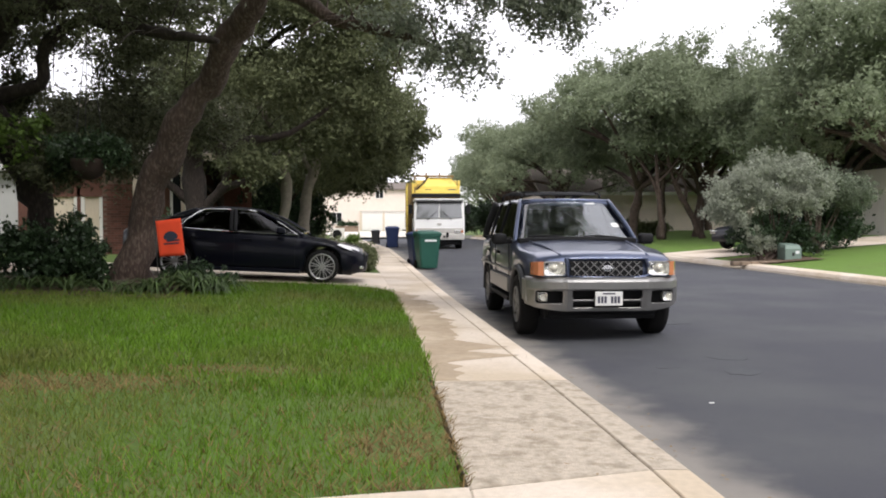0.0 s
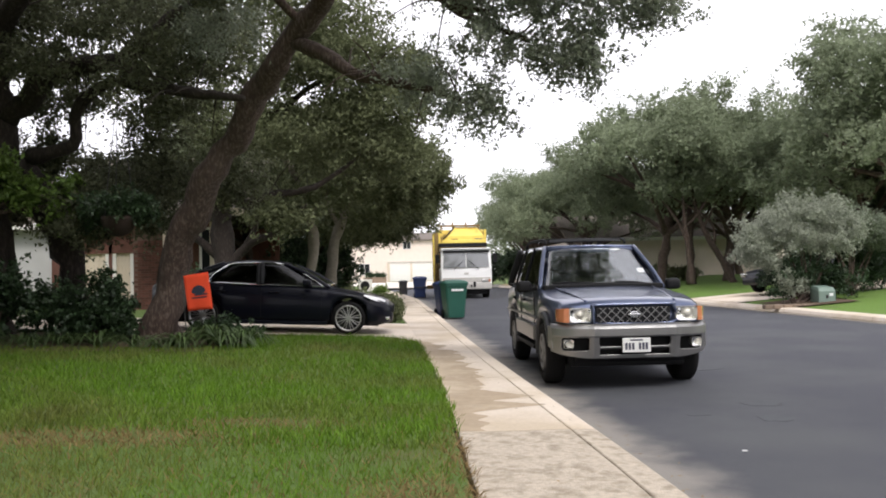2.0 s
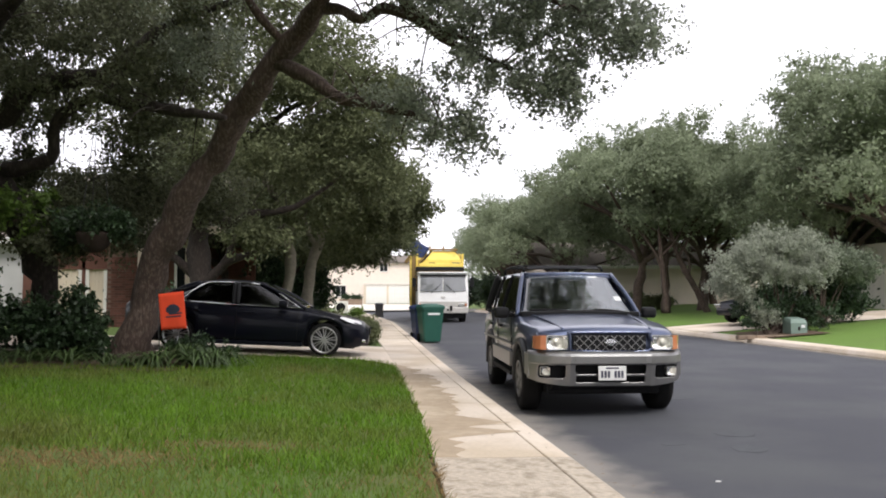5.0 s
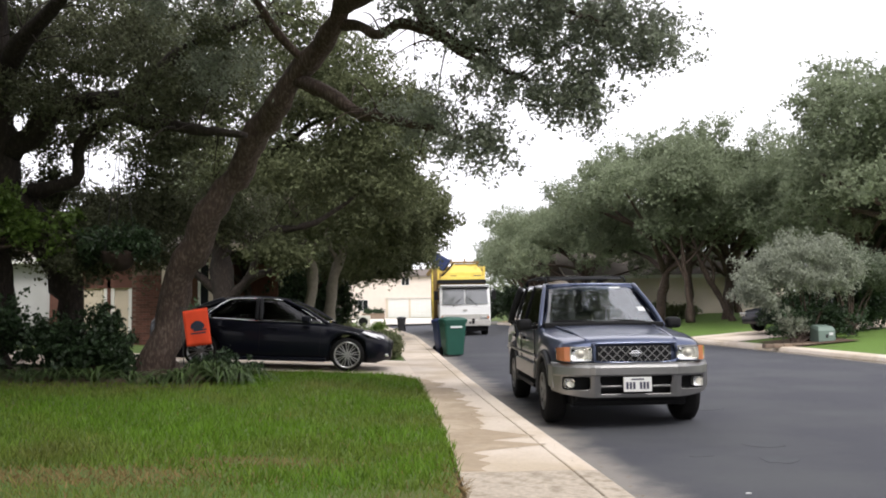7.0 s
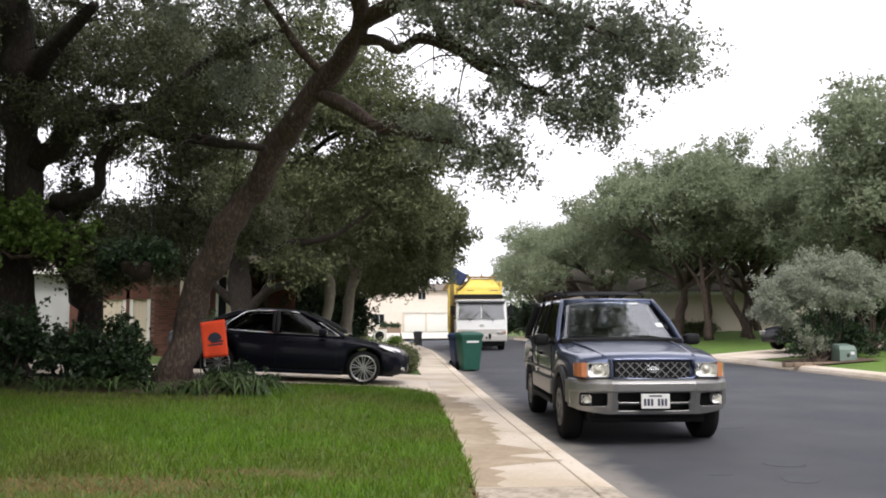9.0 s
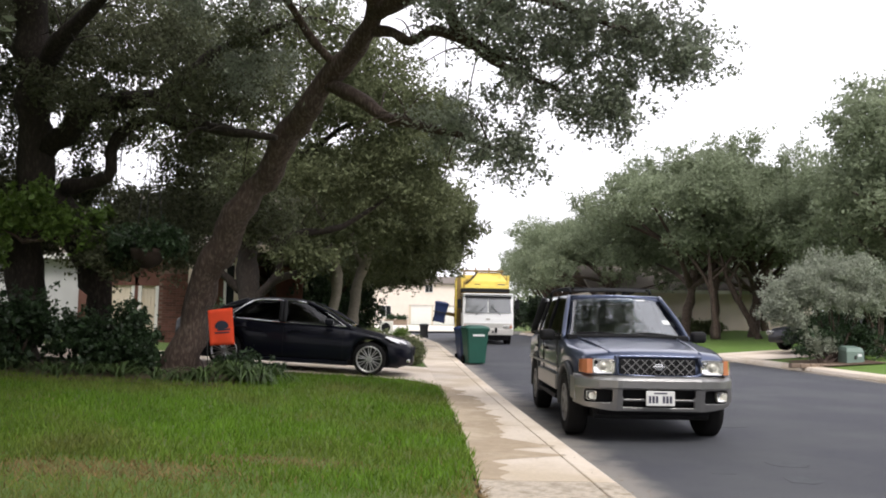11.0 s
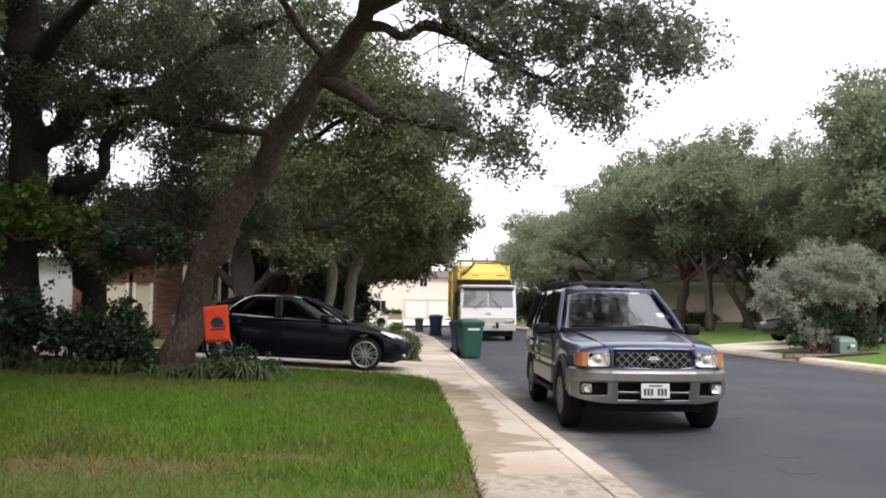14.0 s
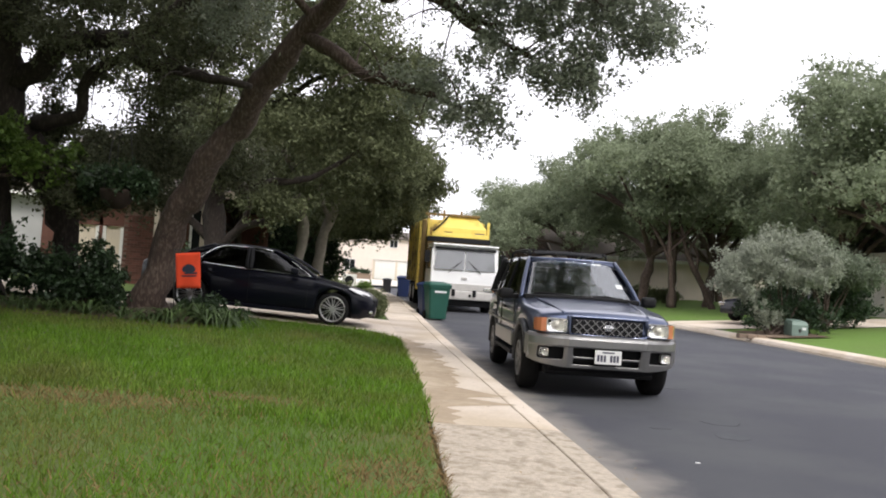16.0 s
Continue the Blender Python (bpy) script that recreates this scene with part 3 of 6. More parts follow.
near_boughs = [
    (0.4, 9.9, 5.3, 0.75, 0.8, 0.42, 56), (1.1, 9.5, 4.9, 0.7, 0.8, 0.42, 54), (1.9, 9.0, 4.6, 0.65, 0.7, 0.40, 50), (2.5, 8.8, 4.42, 0.5, 0.6, 0.34, 30),
    (2.9, 8.8, 4.3, 0.28, 0.5, 0.22, 11), (1.75, 9.2, 3.95, 0.42, 0.5, 0.28, 28), (2.1, 9.1, 3.7, 0.26, 0.4, 0.24, 14), (1.0, 9.6, 4.15, 0.5, 0.5, 0.22, 18),
    (0.7, 9.9, 3.5, 0.45, 0.5, 0.13, 24), (1.1, 9.8, 3.3, 0.25, 0.3, 0.10, 9), (0.2, 10.4, 3.9, 0.5, 0.5, 0.25, 22),
    (-0.6, 10.2, 6.3, 1.2, 1.0, 0.45, 50), (-1.9, 11.0, 6.3, 1.3, 1.0, 0.5, 70), (-3.0, 11.6, 6.1, 1.1, 1.0, 0.5, 50), (0.8, 8.8, 5.9, 1.6, 1.2, 0.4, 70),
    (-2.8, 12.4, 5.2, 0.8, 0.7, 0.4, 26), (2.2, 8.0, 5.4, 1.2, 1.0, 0.4, 46), (-1.0, 8.6, 6.9, 2.4, 2.4, 0.5, 90),
    (2.9, 12.2, 7.4, 0.7, 1.2, 0.45, 110), (1.6, 12.0, 7.3, 1.0, 1.2, 0.45, 170), (0.4, 12.6, 7.8, 1.2, 1.2, 0.5, 120), (1.9, 11.0, 6.6, 0.9, 0.8, 0.35, 90), (3.7, 12.3, 7.6, 0.7, 1.0, 0.4, 80), (4.4, 12.6, 7.9, 0.5, 0.9, 0.35, 36)]
for n, lm in enumerate((limb_a, limb_b, limb_c, limb_d, limb_e)):
    near_limbs += twigs(lm, 12, 20 + n)
oak("leaning live oak with rough grey-brown bark beside the lawn", near_limbs, near_boughs, 85, 0.066, "leaf", 11, 0.26, sides=14)

left_trunk = [(-7.25, 14.20, 0.3, 0.38), (-7.22, 14.20, 1.20, 0.300), (-7.16, 14.10, 2.50, 0.305), (-7.05, 14.00, 3.79, 0.310), (-6.98, 13.70, 4.93, 0.290), (-6.96, 13.40, 6.03, 0.275), (-6.84, 13.00, 7.05, 0.211)]
left_fork = [(-5.86, 14.60, 0.28, 0.32), (-6.02, 14.55, 1.40, 0.240), (-6.30, 14.40, 2.42, 0.250), (-6.80, 14.10, 3.40, 0.26)]
left_a = [(-6.85, 13.90, 4.18, 0.216), (-6.09, 13.60, 4.66, 0.183), (-5.44, 13.30, 4.88, 0.160), (-4.62, 13.00, 4.89, 0.129), (-3.70, 12.70, 5.46, 0.099), (-2.99, 12.40, 5.73, 0.070), (-2.12, 12.00, 5.90, 0.038)]
left_b = [(-6.53, 14.00, 3.49, 0.139), (-5.70, 13.80, 3.66, 0.107), (-5.57, 13.60, 4.21, 0.096), (-4.94, 13.40, 4.61, 0.085), (-4.04, 13.00, 4.42, 0.092), (-3.20, 12.60, 4.23, 0.080), (-2.48, 12.20, 4.06, 0.043)]
left_c = [(-6.94, 13.60, 5.40, 0.192), (-6.14, 13.00, 5.90, 0.129), (-5.25, 12.40, 6.42, 0.079)]
left_limbs = [left_trunk, left_fork, left_a, left_b, left_c]
for n, lm in enumerate((left_a, left_b, left_c)):
    left_limbs += twigs(lm, 14, 40 + n, 1.1, 0.3)
left_boughs = [
    (-4.5, 14.2, 5.7, 1.5, 0.8, 0.5, 75), (-6.0, 14.6, 6.4, 1.8, 0.9, 0.6, 80), (-3.4, 13.6, 5.2, 0.9, 0.8, 0.5, 45), (-4.0, 14.0, 4.4, 0.6, 0.5, 0.25, 22), 
    (-5.2, 15.4, 3.0, 1.0, 0.6, 0.4, 60), (-8.2, 14.6, 4.8, 0.7, 0.8, 1.0, 60), (-8.2, 13.6, 2.8, 0.6, 0.8, 0.8, 50), (-3.2, 14.2, 3.1, 0.7, 0.6, 0.5, 40), (-6.3, 15.3, 5.3, 0.8, 0.5, 0.4, 30), (-7.0, 16.6, 3.3, 1.2, 0.7, 0.6, 110), (-8.9, 16.8, 3.5, 1.2, 0.7, 0.8, 120), (-5.4, 16.2, 3.5, 0.9, 0.6, 0.35, 60), (-4.7, 15.0, 4.1, 0.55, 0.5, 0.35, 34), (-6.1, 15.0, 4.7, 0.6, 0.4, 0.16, 20),
    # high boughs towards the camera are unseen, added to shade trunk and lawn
    (-9.6, 15.4, 4.9, 0.9, 0.7, 0.9, 70), (-8.5, 14.6, 2.2, 0.5, 0.5, 0.9, 90), (-5.55, 13.7, 2.65, 0.5, 0.35, 0.3, 46), (-4.9, 14.6, 2.75, 0.5, 0.4, 0.35, 40), (-5.6, 12.6, 4.7, 0.45, 0.3, 0.2, 14), (-5.35, 13.4, 2.25, 0.42, 0.3, 0.18, 30), (-4.5, 14.2, 2.45, 0.4, 0.3, 0.2, 24), (-7.1, 15.2, 2.8, 0.7, 0.4, 0.38, 66), (-6.6, 14.9, 3.75, 0.42, 0.3, 0.3, 30), (-6.7, 14.9, 4.5, 0.3, 0.3, 0.25, 14), (-4.6, 14.3, 5.0, 0.5, 0.4, 0.25, 20), (-6.2, 13.6, 5.0, 0.5, 0.4, 0.2, 22), (-4.3, 15.2, 3.3, 0.6, 0.5, 0.35, 40), (-7.9, 14.4, 3.7, 0.6, 0.6, 0.5, 46), (-8.4, 14.0, 6.4, 0.9, 0.8, 0.6, 50), (-7.4, 15.0, 6.5, 1.2, 0.8, 0.7, 95), (-5.5, 15.2, 6.9, 1.3, 0.8, 0.6, 95), (-8.0, 15.0, 5.6, 0.8, 0.6, 0.6, 50), (-4.4, 12.6, 6.6, 2.0, 1.2, 0.3, 50), (-5.8, 10.6, 7.3, 3.2, 1.8, 0.45, 170), (-7.4, 13.2, 6.9, 1.4, 1.0, 0.4, 60), (-5.6, 6.5, 7.6, 3.0, 2.3, 0.5, 170), (-8.2, 8.0, 6.9, 2.0, 2.0, 0.6, 110),
    (-5.0, 12.6, 5.3, 0.5, 0.3, 0.25, 14), (-6.4, 13.1, 5.2, 0.4, 0.3, 0.3, 12), (-3.8, 12.2, 4.9, 0.5, 0.3, 0.22, 12), (-2.9, 12.0, 5.7, 0.5, 0.3, 0.25, 12), (-4.5, 12.7, 4.4, 0.5, 0.3, 0.15, 10)]
oak("twin-trunked live oak with twisted limbs in a planting bed, bark and leaf darkened for shade", left_limbs, left_boughs, 85, 0.08, "leaf_shaded", 12, 0.30, "bark_shaded", 14)

mid_a = [[(-5.02, 22.0, 0.3, 0.36), (-5.12, 22.0, 2.49, 0.280), (-5.3, 22, 4.2, 0.2), (-5.2, 22, 6.5, 0.1)],
         [(-5.1, 22.0, 2.9, 0.2), (-4.86, 21.80, 3.6, 0.170), (-4.41, 21.50, 3.26, 0.152), (-3.49, 21.00, 3.46, 0.134), (-2.40, 20.60, 3.62, 0.073), (-1.2, 20.4, 4.4, 0.04)],
         [(-5.2, 22, 4.2, 0.16), (-3.6, 21.4, 5.6, 0.1), (-2, 20.8, 6.6, 0.05)]]
mid_a += [[(-5.08, 22.0, 1.5, 0.16), (-4.35, 21.7, 2.2, 0.12), (-3.5, 21.3, 2.5, 0.085), (-2.7, 20.9, 3.2, 0.04)],
          [(-5.05, 22.0, 1.7, 0.15), (-5.9, 21.8, 2.5, 0.11), (-6.8, 21.4, 2.8, 0.06)],
          [(-4.5, 21.8, 2.1, 0.09), (-4.1, 21.5, 2.9, 0.07), (-4.3, 21.2, 3.9, 0.04)]]
mid_a += twigs(mid_a[1], 8, 61, 1.4) + twigs(mid_a[2], 8, 62, 1.4)
oak("live oak with a drooping low limb behind the car", mid_a,
    [(-1.6, 20.5, 6.6, 1.8, 1.5, 0.9, 110), (-3.2, 21, 7.2, 2.0, 1.6, 1.0, 110), (-0.7, 20.6, 5.5, 1.3, 1.3, 0.8, 90), (-2.6, 20.8, 5.0, 1.6, 1.3, 0.8, 90), (-4.6, 21.4, 5.4, 1.6, 1.5, 1.0, 90),
     (-5.6, 21.5, 4.2, 1.5, 1.3, 0.8, 70), (-0.1, 20.8, 6.6, 0.8, 1.0, 0.6, 40), (-6.5, 21.5, 6.4, 2.0, 1.6, 1.0, 90), (-0.6, 20.6, 4.4, 0.9, 1.0, 0.45, 45), (-3.4, 20.9, 2.9, 0.8, 0.6, 0.25, 34), (-3.5, 21, 8.7, 1.6, 1.5, 0.8, 90), (-1.7, 21, 7.9, 1.1, 1.3, 0.7, 60), (-5.6, 21.5, 8.4, 2.0, 1.6, 0.9, 90)], 70, 0.12, "leaf_mid", 13, 0.42, "bark_shaded")
mid_b = [[(-3.49, 27.00, 0.2, 0.26), (-3.39, 27.00, 1.41, 0.181), (-3.29, 27.00, 2.74, 0.172), (-3.48, 26.60, 4.05, 0.141), (-4.15, 26.00, 5.29, 0.092)],
         [(-3.4, 26.8, 3.4, 0.11), (-2.4, 26.4, 4.4, 0.08), (-1.4, 26, 5.0, 0.04)]]
oak("slim live oak with a pale trunk", mid_b, [(-1.6, 26, 5.6, 1.7, 1.6, 1.2, 110), (-3.6, 26.4, 5.8, 1.9, 1.6, 1.3, 110), (-0.4, 26, 4.9, 1.2, 1.2, 0.9, 80), (-2.4, 26, 4.1, 1.7, 1.3, 0.6, 70), (-4.6, 26.5, 3.8, 1.4, 1.2, 0.8, 50)],
    60, 0.15, "leaf_mid", 14, 0.45, "bark_pale")
mid_c = [[(-3.10, 29.00, 0.2, 0.28), (-2.90, 29.00, 1.41, 0.205), (-2.65, 29.00, 2.94, 0.195), (-1.90, 28.50, 4.44, 0.151), (-0.88, 28.00, 5.59, 0.099)],
         [(-2.6, 29, 3.0, 0.12), (-3.2, 29, 4.4, 0.09), (-3.6, 29, 6, 0.04)]]
oak("slim live oak with a pale leaning trunk", mid_c, [(-0.3, 28, 5.2, 1.5, 1.5, 1.0, 90), (0.9, 28.5, 4.6, 0.8, 1.0, 0.8, 45), (-2.2, 29, 6.4, 2.0, 1.8, 1.2, 100), (-0.6, 28.4, 3.9, 1.4, 1.3, 0.6, 60), (-1.8, 30, 3.4, 1.4, 1.3, 0.5, 40), (-0.8, 32, 4.1, 1.5, 1.5, 0.8, 100), (-2.6, 33, 3.5, 1.6, 1.4, 0.8, 90), (-1.3, 36, 4.3, 1.8, 1.6, 1.0, 110), (0.1, 34, 4.9, 1.3, 1.3, 0.8, 70), (-3.8, 35, 4.0, 1.6, 1.4, 1.0, 80), (-2.1, 37, 3.3, 1.2, 1.2, 0.6, 80), (-0.7, 37.3, 3.5, 1.1, 1.2, 0.6, 80), (0.5, 37, 4.1, 0.8, 1.0, 0.6, 55)],
    60, 0.16, "leaf_mid", 15, 0.45, "bark_pale")


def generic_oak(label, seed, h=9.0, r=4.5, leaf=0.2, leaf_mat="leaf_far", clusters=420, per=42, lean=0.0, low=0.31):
    """A spreading live oak about its own foot."""
    rnd = random.Random(seed)
    trunk = [(0, 0, 0, 0.28), (0.1 + lean * 0.3, 0.05, h * 0.16, 0.20), (lean * 0.8, -0.1, h * 0.32, 0.18), (lean * 1.3, 0.1, h * 0.55, 0.12), (lean * 1.5, 0.1, h * 0.8, 0.05)]
    limbs, boughs = [trunk], []
    k = 11
    for i in range(k):
        a = 2 * math.pi * i / k + rnd.uniform(-0.3, 0.3)
        z0 = h * rnd.uniform(0.2, 0.42)
        q = r * rnd.uniform(0.55, 0.85)
        z1 = h * rnd.uniform(low + 0.1, 0.78)
        x, y = math.cos(a) * q, math.sin(a) * q
        limbs.append([(lean * z0 / h * 2.2, 0, z0, 0.15), (x * 0.45 + lean, y * 0.45, z0 * 0.5 + z1 * 0.5 + rnd.uniform(-0.3, 0.4), 0.10), (x + lean, y, z1, 0.035)])
        boughs.append((x + lean, y, z1 + 0.3, r * 0.31, r * 0.31, h * 0.095, clusters // 19))
        boughs.append((x * 0.6 + lean, y * 0.6, h * rnd.uniform(0.62, 0.86), r * 0.29, r * 0.29, h * 0.085, clusters // 21))
    for _ in range(13):
        a, q = rnd.uniform(0, 2 * math.pi), r * rnd.uniform(0.1, 0.8)
        boughs.append((math.cos(a) * q + lean, math.sin(a) * q, h * rnd.uniform(0.72, 0.96), r * 0.19, r * 0.19, h * 0.06, clusters // 36))
    boughs.append((lean, 0, h * 0.80, r * 0.40, r * 0.40, h * 0.09, clusters // 12))
    return oak(label, limbs, boughs, per, leaf, leaf_mat, seed, 0.50, "bark", 8)


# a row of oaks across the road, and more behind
variants = [generic_oak("spreading live oak with a dense grey-green crown, some added unseen for shade", 70 + i, 9.4 + i * 0.5, 4.6 + 0.3 * i, 0.17, lean=(0.6, -0.5, 0.2)[i], clusters=700, per=52) for i in range(3)]
ROW = [(0, 12.5, 40.0, 0.3, 20, 1.14), (1, 15.8, 39.5, 0.3, 200, 1.02), (2, 19.2, 33.0, 0.3, 110, 0.86), (0, 10.4, 47.0, 0.2, 250, 0.93), (1, 8.9, 56.0, 0.2, 60, 0.90), (2, 9.6, 66.0, 0.2, 300, 0.95),
       (0, 20.0, 28.5, 0.5, 140, 1.18), (1, 21.5, 38.0, 0.5, 310, 0.95), (2, 11.5, 80.0, 0.1, 30, 0.9), (0, 13.5, 56.0, 0.3, 90, 1.05), (1, 19.5, 47.0, 0.4, 10, 0.95), (2, 16.0, 68.0, 0.2, 170, 1.1)]
LEFT = [(1, -6.5, 33.0, 0.3, 50, 0.8), (2, -4.6, 39.0, 0.2, 190, 0.78), (0, -7.5, 47.0, 0.3, 280, 0.85), (1, -9.0, 37.0, 0.4, 130, 0.9), (0, -14.0, 44.0, 0.4, 0, 0.6),
        (1, -9.0, 62.0, 0.2, 240, 0.9), (2, -27.0, 30.0, 0.4, 330, 1.1), (2, -17.0, 60, 0.2, 20, 0.7)]
used = set()
# oaks out of view round the camera, added to shade lawn and darken reflections
SHADE_OAKS = [(2, -9.4, 4.6, 0.3, 200, 1.5), (1, -5.9, -0.6, 0.3, 70, 1.15), (0, -7.0, -4.6, 0.3, 15, 1.25), (0, -11.2, 9.0, 0.3, 40, 1.0), (1, -13.2, 14.0, 0.3, 120, 1.0), (1, -2.5, -13.0, 0.2, 95, 1.0), (2, 17.0, -3.0, 0.2, 45, 1.0), (1, 12.5, -9.0, 0.2, 265, 1.0), (2, -14.0, 5.0, 0.4, 150, 1.0)]
for k, x, yy, z, turn, s in ROW + LEFT + SHADE_OAKS:
    m = pose(x, yy, z, 0, 0, turn)
    if k not in used:
        used.add(k)
        variants[k].matrix_world = m
        variants[k].scale = (s, s, s * 0.95)
    else:
        c = copy_thing(variants[k], m)
        c.scale = (s, s, s * 0.92)


def slender_oak(x, yy, lean, r, seed):
    """A thin dark trunk that bends and vanishes in the shared canopy."""
    trunk = [(0, 0, -0.1, r * 1.3), (lean * 0.25, 0.1, 0.9, r), (lean * 0.7, 0.1, 2.2, r * 0.85), (lean, 0.2, 3.8, r * 0.6), (lean * 1.1, 0.2, 5.4, r * 0.25)]
    limbs = [trunk, [(lean * 0.5, 0.1, 1.7, r * 0.6), (lean * 0.3 - 0.5, 0.1, 2.9, r * 0.45), (lean - 1.3, 0.2, 4.2, r * 0.2)],
             [(lean * 0.8, 0.1, 2.6, r * 0.5), (lean + 0.8, 0.1, 3.4, r * 0.35), (lean + 1.5, 0.2, 4.6, r * 0.2)]]
    boughs = [(lean, 0.2, 5.2, 1.2, 1.0, 0.8, 22), (lean - 1.2, 0.2, 4.5, 0.9, 0.8, 0.6, 14), (lean + 1.4, 0.2, 4.8, 0.9, 0.8, 0.6, 14)]
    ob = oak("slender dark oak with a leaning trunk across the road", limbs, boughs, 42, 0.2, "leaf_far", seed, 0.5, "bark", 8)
    ob.matrix_world = pose(x, yy, 0.5)


slender_oak(13.15, 37.2, -0.25, 0.13, 91)
slender_oak(13.85, 39.3, 0.12, 0.19, 92)
slender_oak(15.3, 37.6, -1.7, 0.15, 93)


# ---------------------------------------------------------------- vehicles
def interp(pts, y):
    return float(np.interp(y, [p[0] for p in pts], [p[1] for p in pts]))


def car_body(y0, y1, top, half, bottom, arches, arch_r, wheel_r):
    """A car's lower body: rings along its length, arched over the wheels."""
    ys = set(steps(y0, y1, 36))
    for a in arches:
        ys |= set(steps(a - arch_r, a + arch_r, 20))
    rings = []
    for y in sorted(ys):
        w, zt, zb = interp(half, y), interp(top, y), interp(bottom, y)
        for a in arches:
            if abs(y - a) < arch_r:
                zb = max(zb, wheel_r + math.sqrt(max(arch_r ** 2 - (y - a) ** 2, 0)))
        zm = zb + (zt - zb) * 0.45
        right = [(w * 0.93, zb), (w * 0.99, zb + (zm - zb) * 0.35), (w, zm), (w * 0.995, zm + (zt - zm) * 0.45), (w * 0.965, zt - (zt - zm) * 0.2), (w * 0.90, zt - 0.012), (w * 0.6, zt + 0.018), (w * 0.25, zt + 0.028)]
        rings.append([(x, y, z) for x, z in right] + [(-x, y, z) for x, z in reversed(right)])
    return loft(rings)


def pane(c00, c10, c11, c01, bulge=0.02, thick=0.005, n=8, bm=None):
    """A thin curved pane over four corners."""
    c = [Vector(p) for p in (c00, c10, c11, c01)]
    nor = ((c[1] - c[0]).cross(c[3] - c[0])).normalized()
    bm = bm or bmesh.new()
    sheets = []
    for off in (0, -thick):
        sheet = []
        for j in range(n + 1):
            row = []
            for i in range(n + 1):
                u, v = i / n, j / n
                p = c[0].lerp(c[1], u).lerp(c[3].lerp(c[2], u), v)
                row.append(bm.verts.new(p + nor * (off + bulge * 4 * u * (1 - u) * (0.85 + 0.6 * v * (1 - v)))))
            sheet.append(row)
        sheets.append(sheet)
    for s in sheets:
        for j in range(n):
            for i in range(n):
                bm.faces.new((s[j][i], s[j][i + 1], s[j + 1][i + 1], s[j + 1][i]))
    a, b = sheets
    rim = [(0, i) for i in range(n)] + [(i, n) for i in range(n)] + [(n, n - i) for i in range(n)] + [(n - i, 0) for i in range(n)]
    for (j0, i0), (j1, i1) in zip(rim, rim[1:] + rim[:1]):
        bm.faces.new((a[j0][i0], a[j1][i1], b[j1][i1], b[j0][i0]))
    bmesh.ops.recalc_face_normals(bm, faces=bm.faces[:])
    return bm


def glass_part(name, bm, parent, material="glass"):
    ob = part(name, bm, material, parent, smooth=True)
    ob.visible_shadow = False
    return ob


def bar(bm, p0, p1, r=0.02, sides=8):
    return cyl(bm, r, p0, p1, sides)


def rail(points, r, sides=8):
    return tube([(*p, r) for p in points], sides)


def wheel_meshes(r, w, rim_r, spokes, twin=False, spoke_w=0.05, metal="alloy"):
    """Tyre, rim and hub meshes; the outer face towards +x."""
    h = w / 2
    tyre = lathe_x([(-h, rim_r), (-h, r * 0.9), (-h * 0.8, r * 0.985), (-h * 0.3, r), (h * 0.3, r), (h * 0.8, r * 0.985), (h, r * 0.9), (h * 0.98, rim_r), (h * 0.6, rim_r * 0.97), (-h, rim_r)], 32)
    barrel = lathe_x([(h * 0.9, rim_r * 0.93), (h * 0.1, rim_r * 0.88), (h * 0.05, rim_r * 0.1)], 32)
    rim = lathe_x([(h * 0.9, rim_r * 1.03), (h * 1.03, rim_r * 1.02), (h * 1.05, rim_r * 0.97), (h * 0.88, rim_r * 0.92)], 32)
    sp = bmesh.new()
    n = spokes * (2 if twin else 1)
    for i in range(n):
        a = 2 * math.pi * (i // 2 if twin else i) / spokes + ((i % 2) - 0.5) * 0.26 * twin
        m = Matrix.Rotation(a, 4, "X")
        box(sp, h * 0.62, h * 0.93, -spoke_w / 2, spoke_w / 2, rim_r * 0.12, rim_r * 0.96, 0.005, 1, m)
    cyl(sp, rim_r * 0.2, (h * 0.5, 0, 0), (h * 0.98, 0, 0), 16)
    return finish(tyre, "wheel", "rubber", True), finish(rim, "rim", metal, True), finish(sp, "spoke_face", metal), finish(barrel, "barrel", "steel", True)


def add_wheels(ob, meshes, places):
    for x, y, z in places:
        wh = put("wheel", meshes[0], ob, pose(x, y, z, 0, 0, 0 if x > 0 else 180))
        put("rim", meshes[1], wh)
        put("barrel", meshes[3], wh)
        put("spoke_face", meshes[2], wh, None, "bright alloy spokes")


def arc_flare(y, r0, r1, zc, x0, x1, a0=-8, a1=188):
    rings = []
    for k in range(25):
        a = radians(a0 + (a1 - a0) * k / 24)
        c, s = math.cos(a), math.sin(a)
        rings.append([(x0, y + r0 * c, zc + r0 * s), (x1, y + r0 * c, zc + r0 * s), (x1, y + (r1 - 0.02) * c, zc + (r1 - 0.02) * s), (x0 + (x1 - x0) * 0.5, y + r1 * c, zc + r1 * s), (x0, y + r1 * c, zc + r1 * s)])
    return loft(rings)


def rounded_block(s, x0, x1, z0, z1, y0, y1, r):
    """A block with rounded outline in the x-z plane, from y0 to y1."""
    ring = []
    for cx, cz, a0 in ((x1 - r, z1 - r, 0), (x0 + r, z1 - r, 90), (x0 + r, z0 + r, 180), (x1 - r, z0 + r, 270)):
        for k in range(4):
            a = radians(a0 + 30 * k)
            ring.append((s * (cx + r * math.cos(a)), cz + r * math.sin(a)))
    mid = y1 + (y0 - y1) * 0.12
    return loft([[(x, y, z) for x, z in ring] for y in (y0, mid, y1)])


